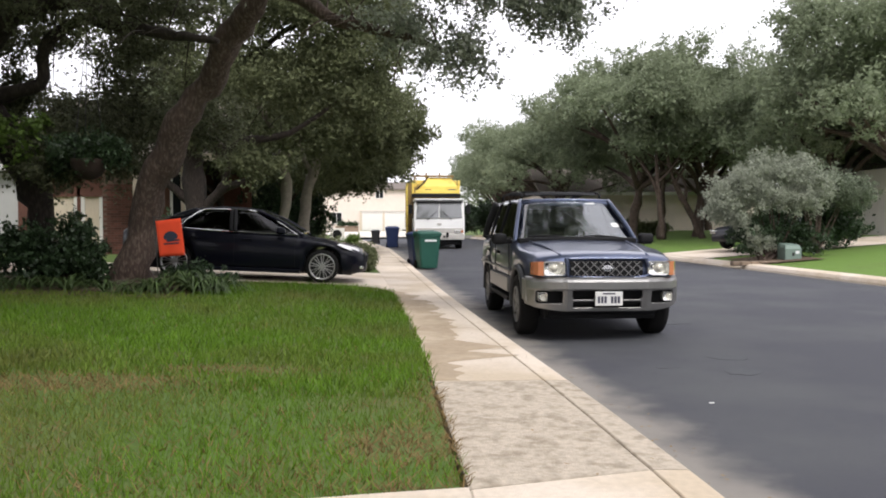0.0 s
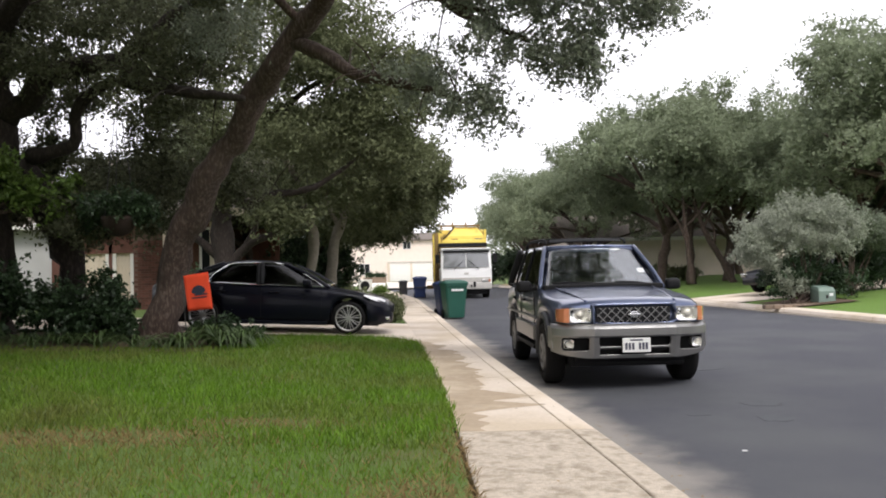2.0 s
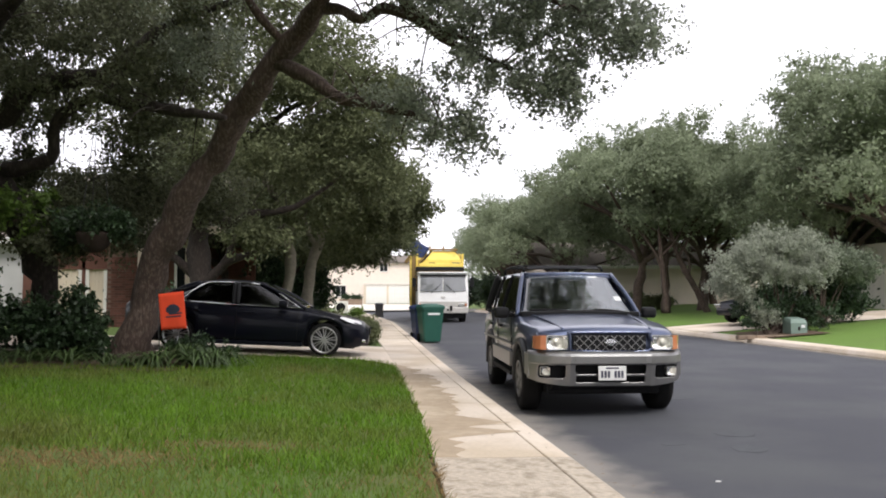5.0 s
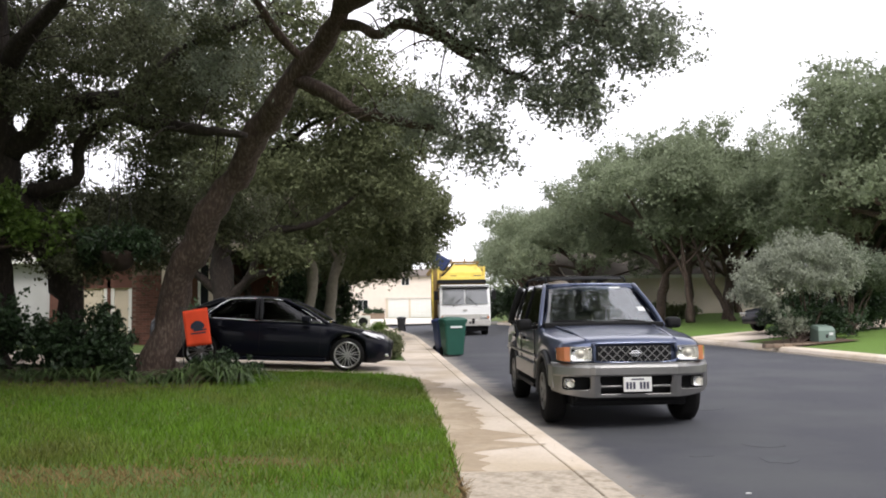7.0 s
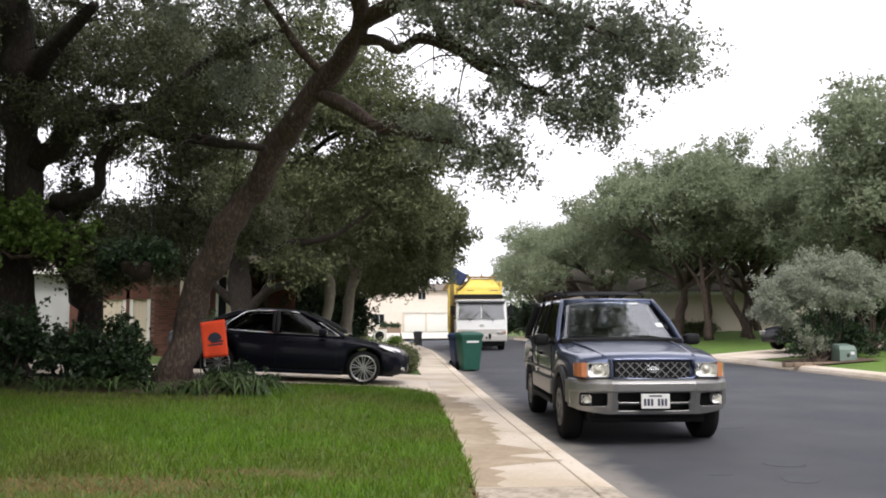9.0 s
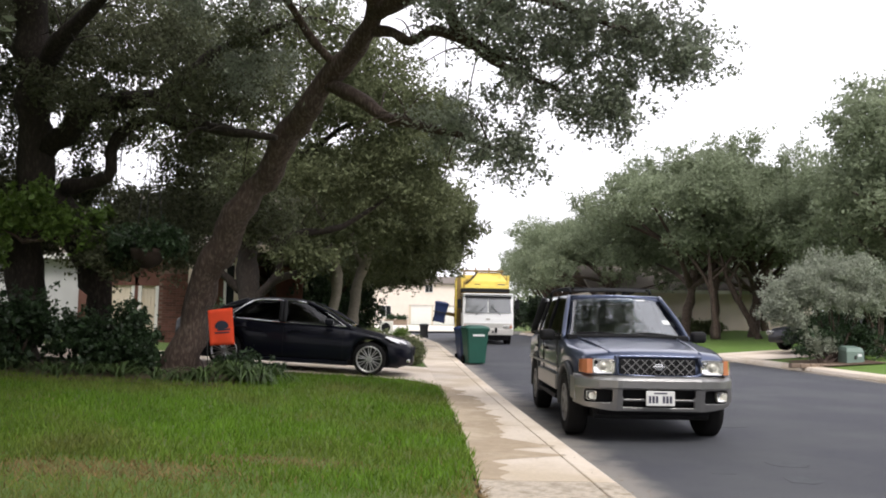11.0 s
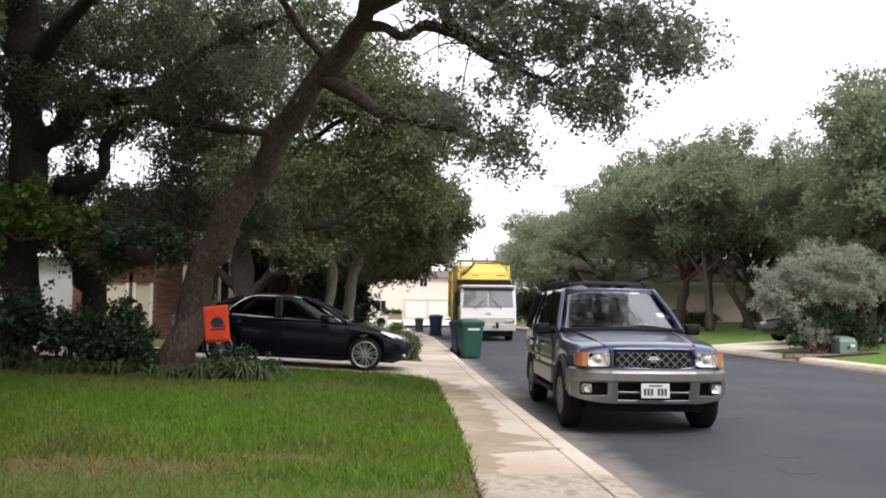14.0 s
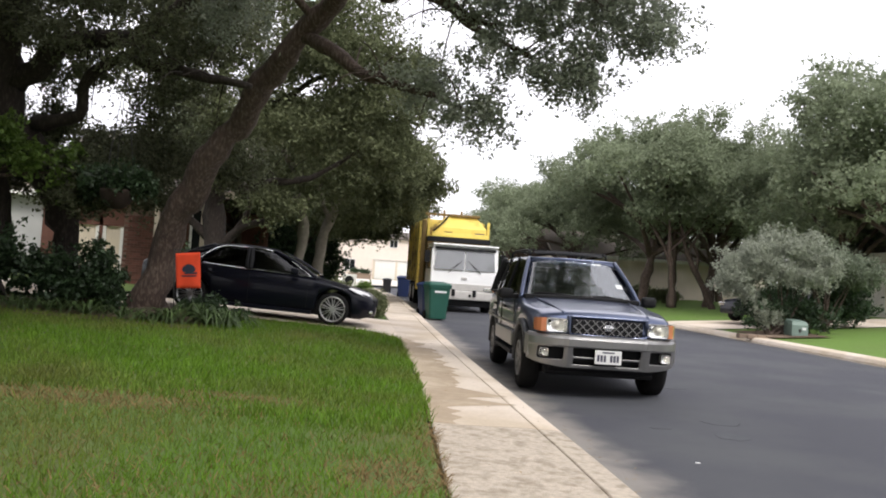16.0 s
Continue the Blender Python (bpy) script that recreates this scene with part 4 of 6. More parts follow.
def in_block(x, z, x0, x1, z0, z1, r):
    """Inside a rectangle with rounded corners."""
    if not (x0 < x < x1 and z0 < z < z1):
        return False
    dx, dz = max(x0 + r - x, x - x1 + r, 0), max(z0 + r - z, z - z1 + r, 0)
    return dx * dx + dz * dz < r * r


def bumper_shell(nx=190, nz=58):
    """The front bumper: a sheet bowed in plan and rounded in profile, with openings and a back."""
    bm = bmesh.new()
    half, low, high = 0.885, 0.365, 0.748

    def place(u, v, d):
        x = (u * 2 - 1) * half
        a = abs(x) / half
        bottom = low + 0.045 * max(0, (abs(x) - 0.52) / 0.4) + 0.03 * a ** 10
        z = bottom + (high - bottom) * v
        y = -2.315 + 0.035 * a ** 2 + 0.25 * a ** 7
        y += 0.05 * max(0, (z - 0.70) / 0.048) ** 2 + 0.055 * max(0, (0.615 - z) / 0.25) + 0.012 * (abs(z - 0.66) > 0.048)
        y += 0.012 * max(0, 1 - abs(abs(x) - 0.455) / 0.06) * -1
        return Vector((x, y + d, z))

    def hole(x, z):
        x = abs(x)
        return (in_block(x, z, 0.50, 0.790, 0.452, 0.598, 0.03) or in_block(x, z, -0.5, 0.405 - (0.6 - z) * 0.12, 0.500, 0.600, 0.014)
                or in_block(x, z, -0.5, 0.395, 0.402, 0.474, 0.014))

    sheets = [[[bm.verts.new(place(i / nx, j / nz, d)) for i in range(nx + 1)] for j in range(nz + 1)] for d in (0, 0.03)]
    solid = {}
    for j in range(nz):
        for i in range(nx):
            c = place((i + 0.5) / nx, (j + 0.5) / nz, 0)
            solid[i, j] = not hole(c.x, c.z)
    f, b = sheets
    for (i, j), on in solid.items():
        if not on:
            continue
        bm.faces.new((f[j][i], f[j][i + 1], f[j + 1][i + 1], f[j + 1][i]))
        bm.faces.new((b[j + 1][i], b[j + 1][i + 1], b[j][i + 1], b[j][i]))
        for di, dj, p, q in ((-1, 0, (j, i), (j + 1, i)), (1, 0, (j + 1, i + 1), (j, i + 1)), (0, -1, (j, i + 1), (j, i)), (0, 1, (j + 1, i), (j + 1, i + 1))):
            if not solid.get((i + di, j + dj), False):
                bm.faces.new((f[q[0]][q[1]], f[p[0]][p[1]], b[p[0]][p[1]], b[q[0]][q[1]]))
    bmesh.ops.delete(bm, geom=[v for v in bm.verts if not v.link_faces], context="VERTS")
    bmesh.ops.recalc_face_normals(bm, faces=bm.faces[:])
    return bm


def suv():
    ob = empty("suv", pose(2.47, 11.06, 0.012), "blue-grey four-wheel-drive with pewter bumper parked at the kerb", "car")
    top = [(-2.2, 0.95), (-2.1, 0.985), (-1.9, 1.01), (-1.2, 1.07), (-0.72, 1.12), (2.15, 1.13), (2.28, 1.06)]
    half = [(-2.2, 0.70), (-2.1, 0.78), (-1.9, 0.84), (-1.4, 0.88), (2.0, 0.89), (2.28, 0.84)]
    part("body", car_body(-2.2, 2.28, top, half, [(-2.2, 0.70), (-2.05, 0.68), (-1.9, 0.44), (2.28, 0.5)], (-1.43, 1.27), 0.45, 0.37), "suv_paint", ob, smooth=True)
    part("underbody", B(-0.66, 0.66, -1.95, 2.2, 0.24, 0.75, 0.03), "black", ob)
    # bonnet creases
    for s in (-1, 1):
        part("bonnet_ridge", rail([(s * 0.50, -2.12, 0.985), (s * 0.55, -1.6, 1.055), (s * 0.63, -0.85, 1.115)], 0.018), "suv_paint", ob, smooth=True)
    # cabin frame
    r0, r1 = 1.13, 1.65
    base = {"a": (0.80, -0.76), "b": (0.83, 0.42), "c": (0.83, 1.35), "d": (0.79, 2.2)}
    roof = {"a": (0.615, -0.08), "b": (0.655, 0.5), "c": (0.655, 1.3), "d": (0.63, 2.02)}
    rings = []
    for y, z, w in ((-0.14, 1.645, 0.60), (-0.05, 1.664, 0.635), (0.3, 1.682, 0.655), (1.2, 1.688, 0.66), (1.9, 1.668, 0.65), (2.08, 1.63, 0.63)):
        right = [(w, z - 0.06), (w + 0.01, z - 0.035), (w - 0.04, z - 0.005), (w * 0.5, z + 0.018)]
        rings.append([(x, y, q) for x, q in right] + [(-x, y, q) for x, q in reversed(right)])
    part("roof", loft(rings), "suv_paint", ob, smooth=True)
    for s in (-1, 1):
        for k, r in (("a", 0.030), ("b", 0.022), ("c", 0.022), ("d", 0.075)):
            (bx, by), (tx, ty) = base[k], roof[k]
            part("pillar", rail([(s * bx, by, r0 - 0.02), (s * (bx * 0.55 + tx * 0.45 + 0.012), by * 0.55 + ty * 0.45 - (0.03 if k == "a" else 0), r0 * 0.55 + r1 * 0.45), (s * tx, ty, r1 + 0.01)], r), "suv_paint" if k == "a" else "black", ob, smooth=True)
        for k, q in (("a", "b"), ("b", "c"), ("c", "d")):
            (bx, by), (tx, ty), (cx, cy), (ux, uy) = base[k], roof[k], base[q], roof[q]
            corners = [(s * bx, by, r0), (s * cx, cy, r0), (s * ux, uy, r1), (s * tx, ty, r1)]
            if s < 0:
                corners = [corners[1], corners[0], corners[3], corners[2]]
            corners = [corners[1], corners[0], corners[3], corners[2]]
            glass_part("side_window", pane(*corners, bulge=-0.012), ob, "smoked")
        part("window_sill_trim", rail([(s * 0.845, -0.7, r0 + 0.005), (s * 0.86, 0.8, r0 + 0.01), (s * 0.82, 2.15, r0 + 0.005)], 0.014), "black", ob)
        # side cladding and its bright strip
        part("door_cladding", B(s * 0.90 - 0.025, s * 0.90 + 0.025, -0.90, 0.74, 0.47, 0.66, 0.015), "suv_trim", ob)
        part("rub_strip", B(s * 0.905 - 0.012, s * 0.905 + 0.012, -0.95, 1.9, 0.735, 0.765, 0.006, 1), "suv_trim", ob)
        part("running_board", B(s * 0.86 - 0.07, s * 0.86 + 0.07, -0.92, 0.78, 0.36, 0.41, 0.015), "black", ob)
        for y in (-1.43, 1.27):
            part("wheel_arch", arc_flare(y, 0.42, 0.49, 0.37, s * 0.84, s * 0.905, -8, 188 if y > 0 else 158), "arch", ob, smooth=True)
        for y in (-0.2, 0.75):
            part("door_handle", B(s * 0.895 - 0.02, s * 0.895 + 0.02, y + 0.25, y + 0.43, 0.93, 0.965, 0.01), "black", ob)
        for y in (-0.82, 0.44, 1.0):
            part("door_gap", B(s * 0.889 - 0.006, s * 0.889 + 0.004, y - 0.004, y + 0.004, 0.5, 1.1), "black", ob)
        # mirrors
        mir = part("door_mirror", B(s * 0.985 - 0.10, s * 0.985 + 0.10, -0.66, -0.53, 1.07, 1.215, 0.06, 4), "black", ob, smooth=True)
        part("mirror_arm", B(s * 0.86 - 0.05, s * 0.86 + 0.05, -0.62, -0.56, 1.08, 1.13, 0.01), "black", mir)
    glass_part("windscreen", pane((-0.772, -0.82, r0 - 0.035), (0.772, -0.82, r0 - 0.035), (0.595, -0.105, r1 - 0.012), (-0.595, -0.105, r1 - 0.012), bulge=0.05, n=12), ob)
    glass_part("rear_window", pane((0.72, 2.2, r0 + 0.04), (-0.72, 2.2, r0 + 0.04), (-0.6, 2.05, r1 - 0.02), (0.6, 2.05, r1 - 0.02), bulge=0.02), ob, "smoked")
    part("screen_header", rail([(-0.60, -0.10, r1 + 0.005), (0, -0.13, r1 + 0.018), (0.60, -0.10, r1 + 0.005)], 0.022), "suv_paint", ob, smooth=True)
    part("cowl", B(-0.77, 0.77, -0.885, -0.70, 1.09, 1.160, 0.012), "black", ob)
    part("screen_seal", rail([(-0.77, -0.79, r0 + 0.012), (-0.4, -0.83, r0 + 0.03), (0, -0.838, r0 + 0.036), (0.4, -0.83, r0 + 0.03), (0.77, -0.79, r0 + 0.012)], 0.012), "black", ob, smooth=True)
    # interior
    part("dashboard", B(-0.70, 0.70, -0.60, -0.22, 0.95, 1.14, 0.04), "black", ob, smooth=True)
    for x in (-0.37, 0.37):
        seat = part("seat", B(x - 0.25, x + 0.25, 0.28, 0.45, 0.7, 1.30, 0.06), "black", ob, smooth=True)
        part("headrest", B(x - 0.13, x + 0.13, 0.33, 0.43, 1.33, 1.50, 0.04), "black", seat, smooth=True)
    part("rear_seat", B(-0.68, 0.68, 1.2, 1.42, 0.7, 1.28, 0.06), "black", ob)
    part("interior_mirror", B(-0.12, 0.12, -0.02, 0.01, 1.50, 1.57, 0.015), "black", ob)
    part("steering_wheel", loft([[(0.37 + 0.19 * math.cos(a) + 0.014 * math.cos(b) * math.cos(a), -0.12 + 0.014 * math.sin(b), 1.13 + 0.19 * math.sin(a)) for b in steps(0, 2 * math.pi * 7 / 8, 7)] for a in steps(0, 2 * math.pi, 24)], cap=False), "black", ob)
    for x0 in (-0.62, 0.02):
        w = part("wiper", rail([(x0 + 0.62, -0.80, 1.15), (x0 + 0.3, -0.77, 1.185), (x0 - 0.02, -0.765, 1.175)], 0.012), "black", ob)
    part("inspection_sticker", pane((0.54, -0.585, 1.30), (0.63, -0.585, 1.30), (0.615, -0.51, 1.355), (0.525, -0.51, 1.355), 0.0, 0.002, 2), "sticker", ob, "small white windscreen sticker")
    part("toll_sticker", pane((0.27, -0.20, 1.608), (0.40, -0.20, 1.608), (0.395, -0.17, 1.63), (0.265, -0.17, 1.63), 0.0, 0.002, 2), "sticker", ob, "small white strip at the screen's top")
    # roof rack
    for s in (-1, 1):
        part("roof_rail", rail([(s * 0.56, 0.15, 1.71), (s * 0.56, 0.28, 1.775), (s * 0.57, 1.0, 1.79), (s * 0.57, 1.75, 1.775), (s * 0.57, 1.9, 1.70)], 0.018), "black", ob, smooth=True)
    for y, z in ((0.35, 1.785), (1.6, 1.79)):
        part("crossbar", B(-0.57, 0.57, y - 0.025, y + 0.025, z - 0.012, z + 0.014, 0.008), "black", ob)
    part("wind_deflector", pane((-0.5, 0.12, 1.735), (0.5, 0.12, 1.735), (0.5, 0.2, 1.775), (-0.5, 0.2, 1.775), 0.02, 0.006, 4), "black", ob)
    # front
    gr = part("grille", B(-0.42, 0.42, -2.235, -2.19, 0.755, 0.93, 0.02), "black", ob)
    frame_bm = rail([(-0.44, -2.225, 0.75), (-0.45, -2.225, 0.935), (-0.40, -2.22, 0.955), (0.40, -2.22, 0.955), (0.45, -2.225, 0.935), (0.44, -2.225, 0.75), (-0.44, -2.225, 0.75)], 0.019)
    part("grille_frame", frame_bm, "suv_paint", gr, smooth=True)
    lat = bmesh.new()
    for k in range(-5, 6):
        for sgn in (-1, 1):
            x = k * 0.098
            a, b = Vector((x - sgn * 0.085, -2.246, 0.76)), Vector((x + sgn * 0.085, -2.246, 0.925))
            lo, hi = -0.405, 0.405
            if b.x != a.x:
                t0 = max(0, min((lo - a.x) / (b.x - a.x), (hi - a.x) / (b.x - a.x)))
                t1 = min(1, max((lo - a.x) / (b.x - a.x), (hi - a.x) / (b.x - a.x)))
                if t1 - t0 > 0.1:
                    bar(lat, a.lerp(b, t0), a.lerp(b, t1), 0.0058, 6)
    part("grille_mesh", lat, "suv_trim", gr, "diamond lattice in dull silver")
    part("badge", loft([[(0.055 * math.cos(a) * k, -2.262 - d, 0.846 + 0.036 * math.sin(a) * k) for a in steps(0, 2 * math.pi * 23 / 24, 23)] for k, d in ((1, 0), (1, 0.012), (0.85, 0.016))]), "chrome", gr, "plain oval chrome badge")
    part("badge_bar", B(-0.07, 0.07, -2.282, -2.26, 0.835, 0.857, 0.005), "chrome", gr)
    for s in (-1, 1):
        x0, x1, x2 = 0.475, 0.715, 0.835
        hl = part("headlight", rounded_block(s, x0, x1, 0.767, 0.925, -2.10, -2.232, 0.03), "housing", ob, "clear headlight with a bright reflector")
        part("reflector", loft([[(s * 0.60 + s * 0.078 * k * math.cos(a), y, 0.848 + 0.068 * k * math.sin(a)) for a in steps(0, 2 * math.pi * 23 / 24, 23)] for k, y in ((1.08, -2.232), (1.06, -2.243), (1.0, -2.243), (0.8, -2.234), (0.4, -2.233), (0.33, -2.246), (0.18, -2.25))]), "housing", hl, "round bright reflector", smooth=True)
        glass_part("lens", rounded_block(s, x0 + 0.004, x1 - 0.004, 0.771, 0.921, -2.252, -2.258, 0.03), hl, "lens_glass")
        part("indicator", loft([[(s * x, -2.02, z0), (s * x, yf, z0), (s * x, yf, z1), (s * x, -2.02, z1)] for x, yf, z0, z1 in ((x1 + 0.004, -2.238, 0.767, 0.925), (0.775, -2.215, 0.768, 0.923), (0.815, -2.15, 0.772, 0.916), (x2, -2.07, 0.776, 0.908))]), "amber", hl, "amber indicator")
    # moulded bumper: a curved shell with rounded openings for the air intakes and the fog lights
    bump = part("bumper", bumper_shell(), "suv_trim", ob, "moulded pewter bumper with dark openings", smooth=True)
    part("bumper_core", B(-0.80, 0.80, -2.11, -1.90, 0.38, 0.70, 0.05), "black", bump)
    part("skid_plate", loft([[(x, -2.20 + abs(x) * 0.06, 0.375), (x, -2.0, 0.30), (x, -1.9, 0.30), (x, -1.9, 0.375)] for x in steps(-0.62, 0.62, 8)]), "black", bump)
    for s in (-1, 1):
        part("bumper_return", loft([[(s * 0.84, -2.03, z0), (s * 0.884, -2.02, z0), (s * 0.90, -1.86, z0 + 0.02), (s * 0.84, -1.86, z0 + 0.02)] for z0 in (0.46, 0.70)]), "suv_trim", bump)
        fog = part("fog_light", rounded_block(s, 0.665, 0.775, 0.475, 0.575, -2.10, -2.185, 0.022), "housing", bump, "clear square fog light")
        glass_part("lens", rounded_block(s, 0.668, 0.772, 0.478, 0.572, -2.189, -2.194, 0.02), fog, "lens_glass")
    pl = part("number_plate", B(-0.155, 0.155, -2.335, -2.318, 0.435, 0.592, 0.004, 1), "plate", ob, "white number plate with dark bars")
    for k in range(7):
        if k == 3:
            continue
        x = -0.128 + k * 0.0375
        part("plate_bar", B(x, x + 0.026, -2.3385, -2.334, 0.465, 0.54), "ink", pl)
    part("plate_bar", B(-0.07, 0.07, -2.3385, -2.334, 0.562, 0.578), "ink", pl)
    wm = wheel_meshes(0.37, 0.22, 0.215, 6, spoke_w=0.085, metal="alloy_dull")
    add_wheels(ob, wm, [(s * 0.785, y, 0.37) for s in (-1, 1) for y in (-1.43, 1.27)])
    part("exhaust_and_axle", B(-0.6, 0.6, -1.55, -1.3, 0.24, 0.40, 0.04), "black", ob)
    return ob


M["smoked"] = glass_mat("smoked_glass", (0.03, 0.033, 0.036))
suv()


def sedan():
    ob = empty("sedan", pose(-2.66, 15.98, drive_z(-2.66) + 0.005, 2.6, 0, 90), "black metallic sports sedan parked on the driveway", "car")
    top = [(-2.37, 0.56), (-2.28, 0.64), (-2.1, 0.70), (-1.6, 0.80), (-1.0, 0.90), (-0.6, 0.925), (0.6, 0.955), (1.6, 1.0), (2.2, 1.0), (2.37, 0.88)]
    half = [(-2.37, 0.60), (-2.25, 0.76), (-2.0, 0.84), (-1.5, 0.88), (1.5, 0.885), (2.1, 0.84), (2.37, 0.70)]
    part("body", car_body(-2.37, 2.37, top, half, [(-2.37, 0.26), (-2.1, 0.19), (2.0, 0.20), (2.37, 0.4)], (-1.52, 1.33), 0.375, 0.335), "sedan_paint", ob, smooth=True)
    part("underbody", B(-0.72, 0.72, -2.1, 2.1, 0.17, 0.6), "black", ob)
    rings = []
    for y, z, w in ((-0.30, 1.345, 0.50), (-0.15, 1.385, 0.55), (0.15, 1.41, 0.575), (0.55, 1.41, 0.575), (0.95, 1.37, 0.55), (1.15, 1.32, 0.52)):
        right = [(w + 0.015, z - 0.06), (w + 0.01, z - 0.03), (w - 0.05, z), (w * 0.5, z + 0.018)]
        rings.append([(x, y, q) for x, q in right] + [(-x, y, q) for x, q in reversed(right)])
    part("roof", loft(rings), "sedan_paint", ob, smooth=True)
    for s in (-1, 1):
        part("screen_pillar", rail([(s * 0.76, -1.12, 0.91), (s * 0.66, -0.68, 1.17), (s * 0.545, -0.2, 1.355)], 0.035), "sedan_paint", ob, smooth=True)
        part("rear_pillar", rail([(s * 0.735, 1.65, 0.99), (s * 0.66, 1.33, 1.18), (s * 0.54, 0.98, 1.325)], 0.07), "sedan_paint", ob, smooth=True)
        part("centre_pillar", rail([(s * 0.765, 0.18, 0.93), (s * 0.68, 0.2, 1.15), (s * 0.56, 0.24, 1.35)], 0.04), "black", ob, smooth=True)
        part("pillar_cover", rail([(s * 0.832, 0.2, 0.945), (s * 0.748, 0.218, 1.15), (s * 0.610, 0.24, 1.36)], 0.042), "black", ob, smooth=True)
        part("door_frame", rail([(s * 0.838, 0.275, 0.945), (s * 0.752, 0.29, 1.15), (s * 0.612, 0.305, 1.355)], 0.036), "black", ob, smooth=True)
        front = [(s * 0.79, -0.98, 0.93), (s * 0.81, 0.198, 0.94), (s * 0.59, 0.238, 1.355), (s * 0.565, -0.16, 1.345)]
        rear = [(s * 0.81, 0.203, 0.94), (s * 0.785, 1.20, 0.975), (s * 0.585, 0.86, 1.335), (s * 0.59, 0.243, 1.355)]
        for c in (front, rear):
            if s < 0:
                c = [c[1], c[0], c[3], c[2]]
            glass_part("side_window", pane(c[1], c[0], c[3], c[2], bulge=-0.006), ob, "smoked")
        part("window_chrome", rail([(s * 0.80, -1.02, 0.925), (s * 0.825, 0.2, 0.94), (s * 0.81, 1.0, 0.96), (s * 0.795, 1.22, 0.975), (s * 0.76, 1.24, 1.04), (s * 0.67, 1.08, 1.20), (s * 0.59, 0.84, 1.34), (s * 0.60, 0.4, 1.37), (s * 0.59, 0.0, 1.368),
                                   (s * 0.565, -0.22, 1.335), (s * 0.66, -0.62, 1.17), (s * 0.79, -1.0, 0.93)], 0.011, 6), "chrome", ob, "bright chrome window surround")
        part("door_mirror", B(s * 0.93 - 0.10, s * 0.93 + 0.08, -0.78, -0.62, 0.93, 1.06, 0.04, 3), "sedan_paint", ob, smooth=True)
        for y in (-0.98, 0.2, 1.2):
            part("door_gap", B(s * 0.882 - 0.004, s * 0.882 + 0.003, y - 0.004, y + 0.004, 0.3, 0.9), "black", ob)
        for y in (-0.05, 1.0):
            part("door_handle", B(s * 0.885 - 0.015, s * 0.885 + 0.02, y - 0.1, y + 0.1, 0.79, 0.815, 0.01), "sedan_paint", ob)
        part("headlight", loft([[(s * 0.52, -2.30, 0.575), (s * 0.70, -2.22, 0.60), (s * 0.835, -1.93, 0.70), (s * 0.83, -1.80, 0.765), (s * 0.76, -1.85, 0.775), (s * 0.60, -2.16, 0.70)],
                               [(s * 0.53, -2.32, 0.585), (s * 0.72, -2.24, 0.61), (s * 0.855, -1.94, 0.71), (s * 0.85, -1.80, 0.77), (s * 0.765, -1.84, 0.79), (s * 0.60, -2.17, 0.715)]]), "lens", ob, "bright clear swept headlight")
        part("sill", B(s * 0.85 - 0.03, s * 0.85 + 0.03, -1.1, 0.92, 0.17, 0.25, 0.02), "sedan_paint", ob)
        part("fog_light", B(s * 0.66 - 0.08, s * 0.66 + 0.08, -2.33, -2.24, 0.30, 0.36, 0.02), "lens", ob)
    glass_part("windscreen", pane((-0.74, -1.13, 0.925), (0.74, -1.13, 0.925), (0.53, -0.25, 1.345), (-0.53, -0.25, 1.345), bulge=0.05), ob)
    glass_part("rear_window", pane((0.7, 1.86, 1.0), (-0.7, 1.86, 1.0), (-0.5, 1.08, 1.33), (0.5, 1.08, 1.33), bulge=0.03), ob, "smoked")
    part("grille", B(-0.36, 0.36, -2.395, -2.33, 0.42, 0.58, 0.03), "black", ob)
    part("bonnet_ridge", rail([(-0.5, -2.1, 0.715), (-0.55, -1.5, 0.82), (-0.62, -1.05, 0.905)], 0.015), "sedan_paint", ob, smooth=True)
    part("dashboard", B(-0.66, 0.66, -0.95, -0.5, 0.75, 0.95, 0.04), "black", ob)
    for x in (-0.36, 0.36):
        seat = part("seat", B(x - 0.24, x + 0.24, 0.15, 0.33, 0.5, 1.08, 0.06), "black", ob, smooth=True)
        part("headrest", B(x - 0.12, x + 0.12, 0.22, 0.31, 1.1, 1.26, 0.04), "black", seat, smooth=True)
    part("rear_seat", B(-0.62, 0.62, 1.0, 1.25, 0.5, 1.06, 0.06), "black", ob)
    wm = wheel_meshes(0.325, 0.23, 0.25, 9, True, 0.016)
    add_wheels(ob, wm, [(s * 0.775, y, 0.325) for s in (-1, 1) for y in (-1.52, 1.33)])
    ob.scale = (0.955, 0.955, 0.955)
    return ob


sedan()


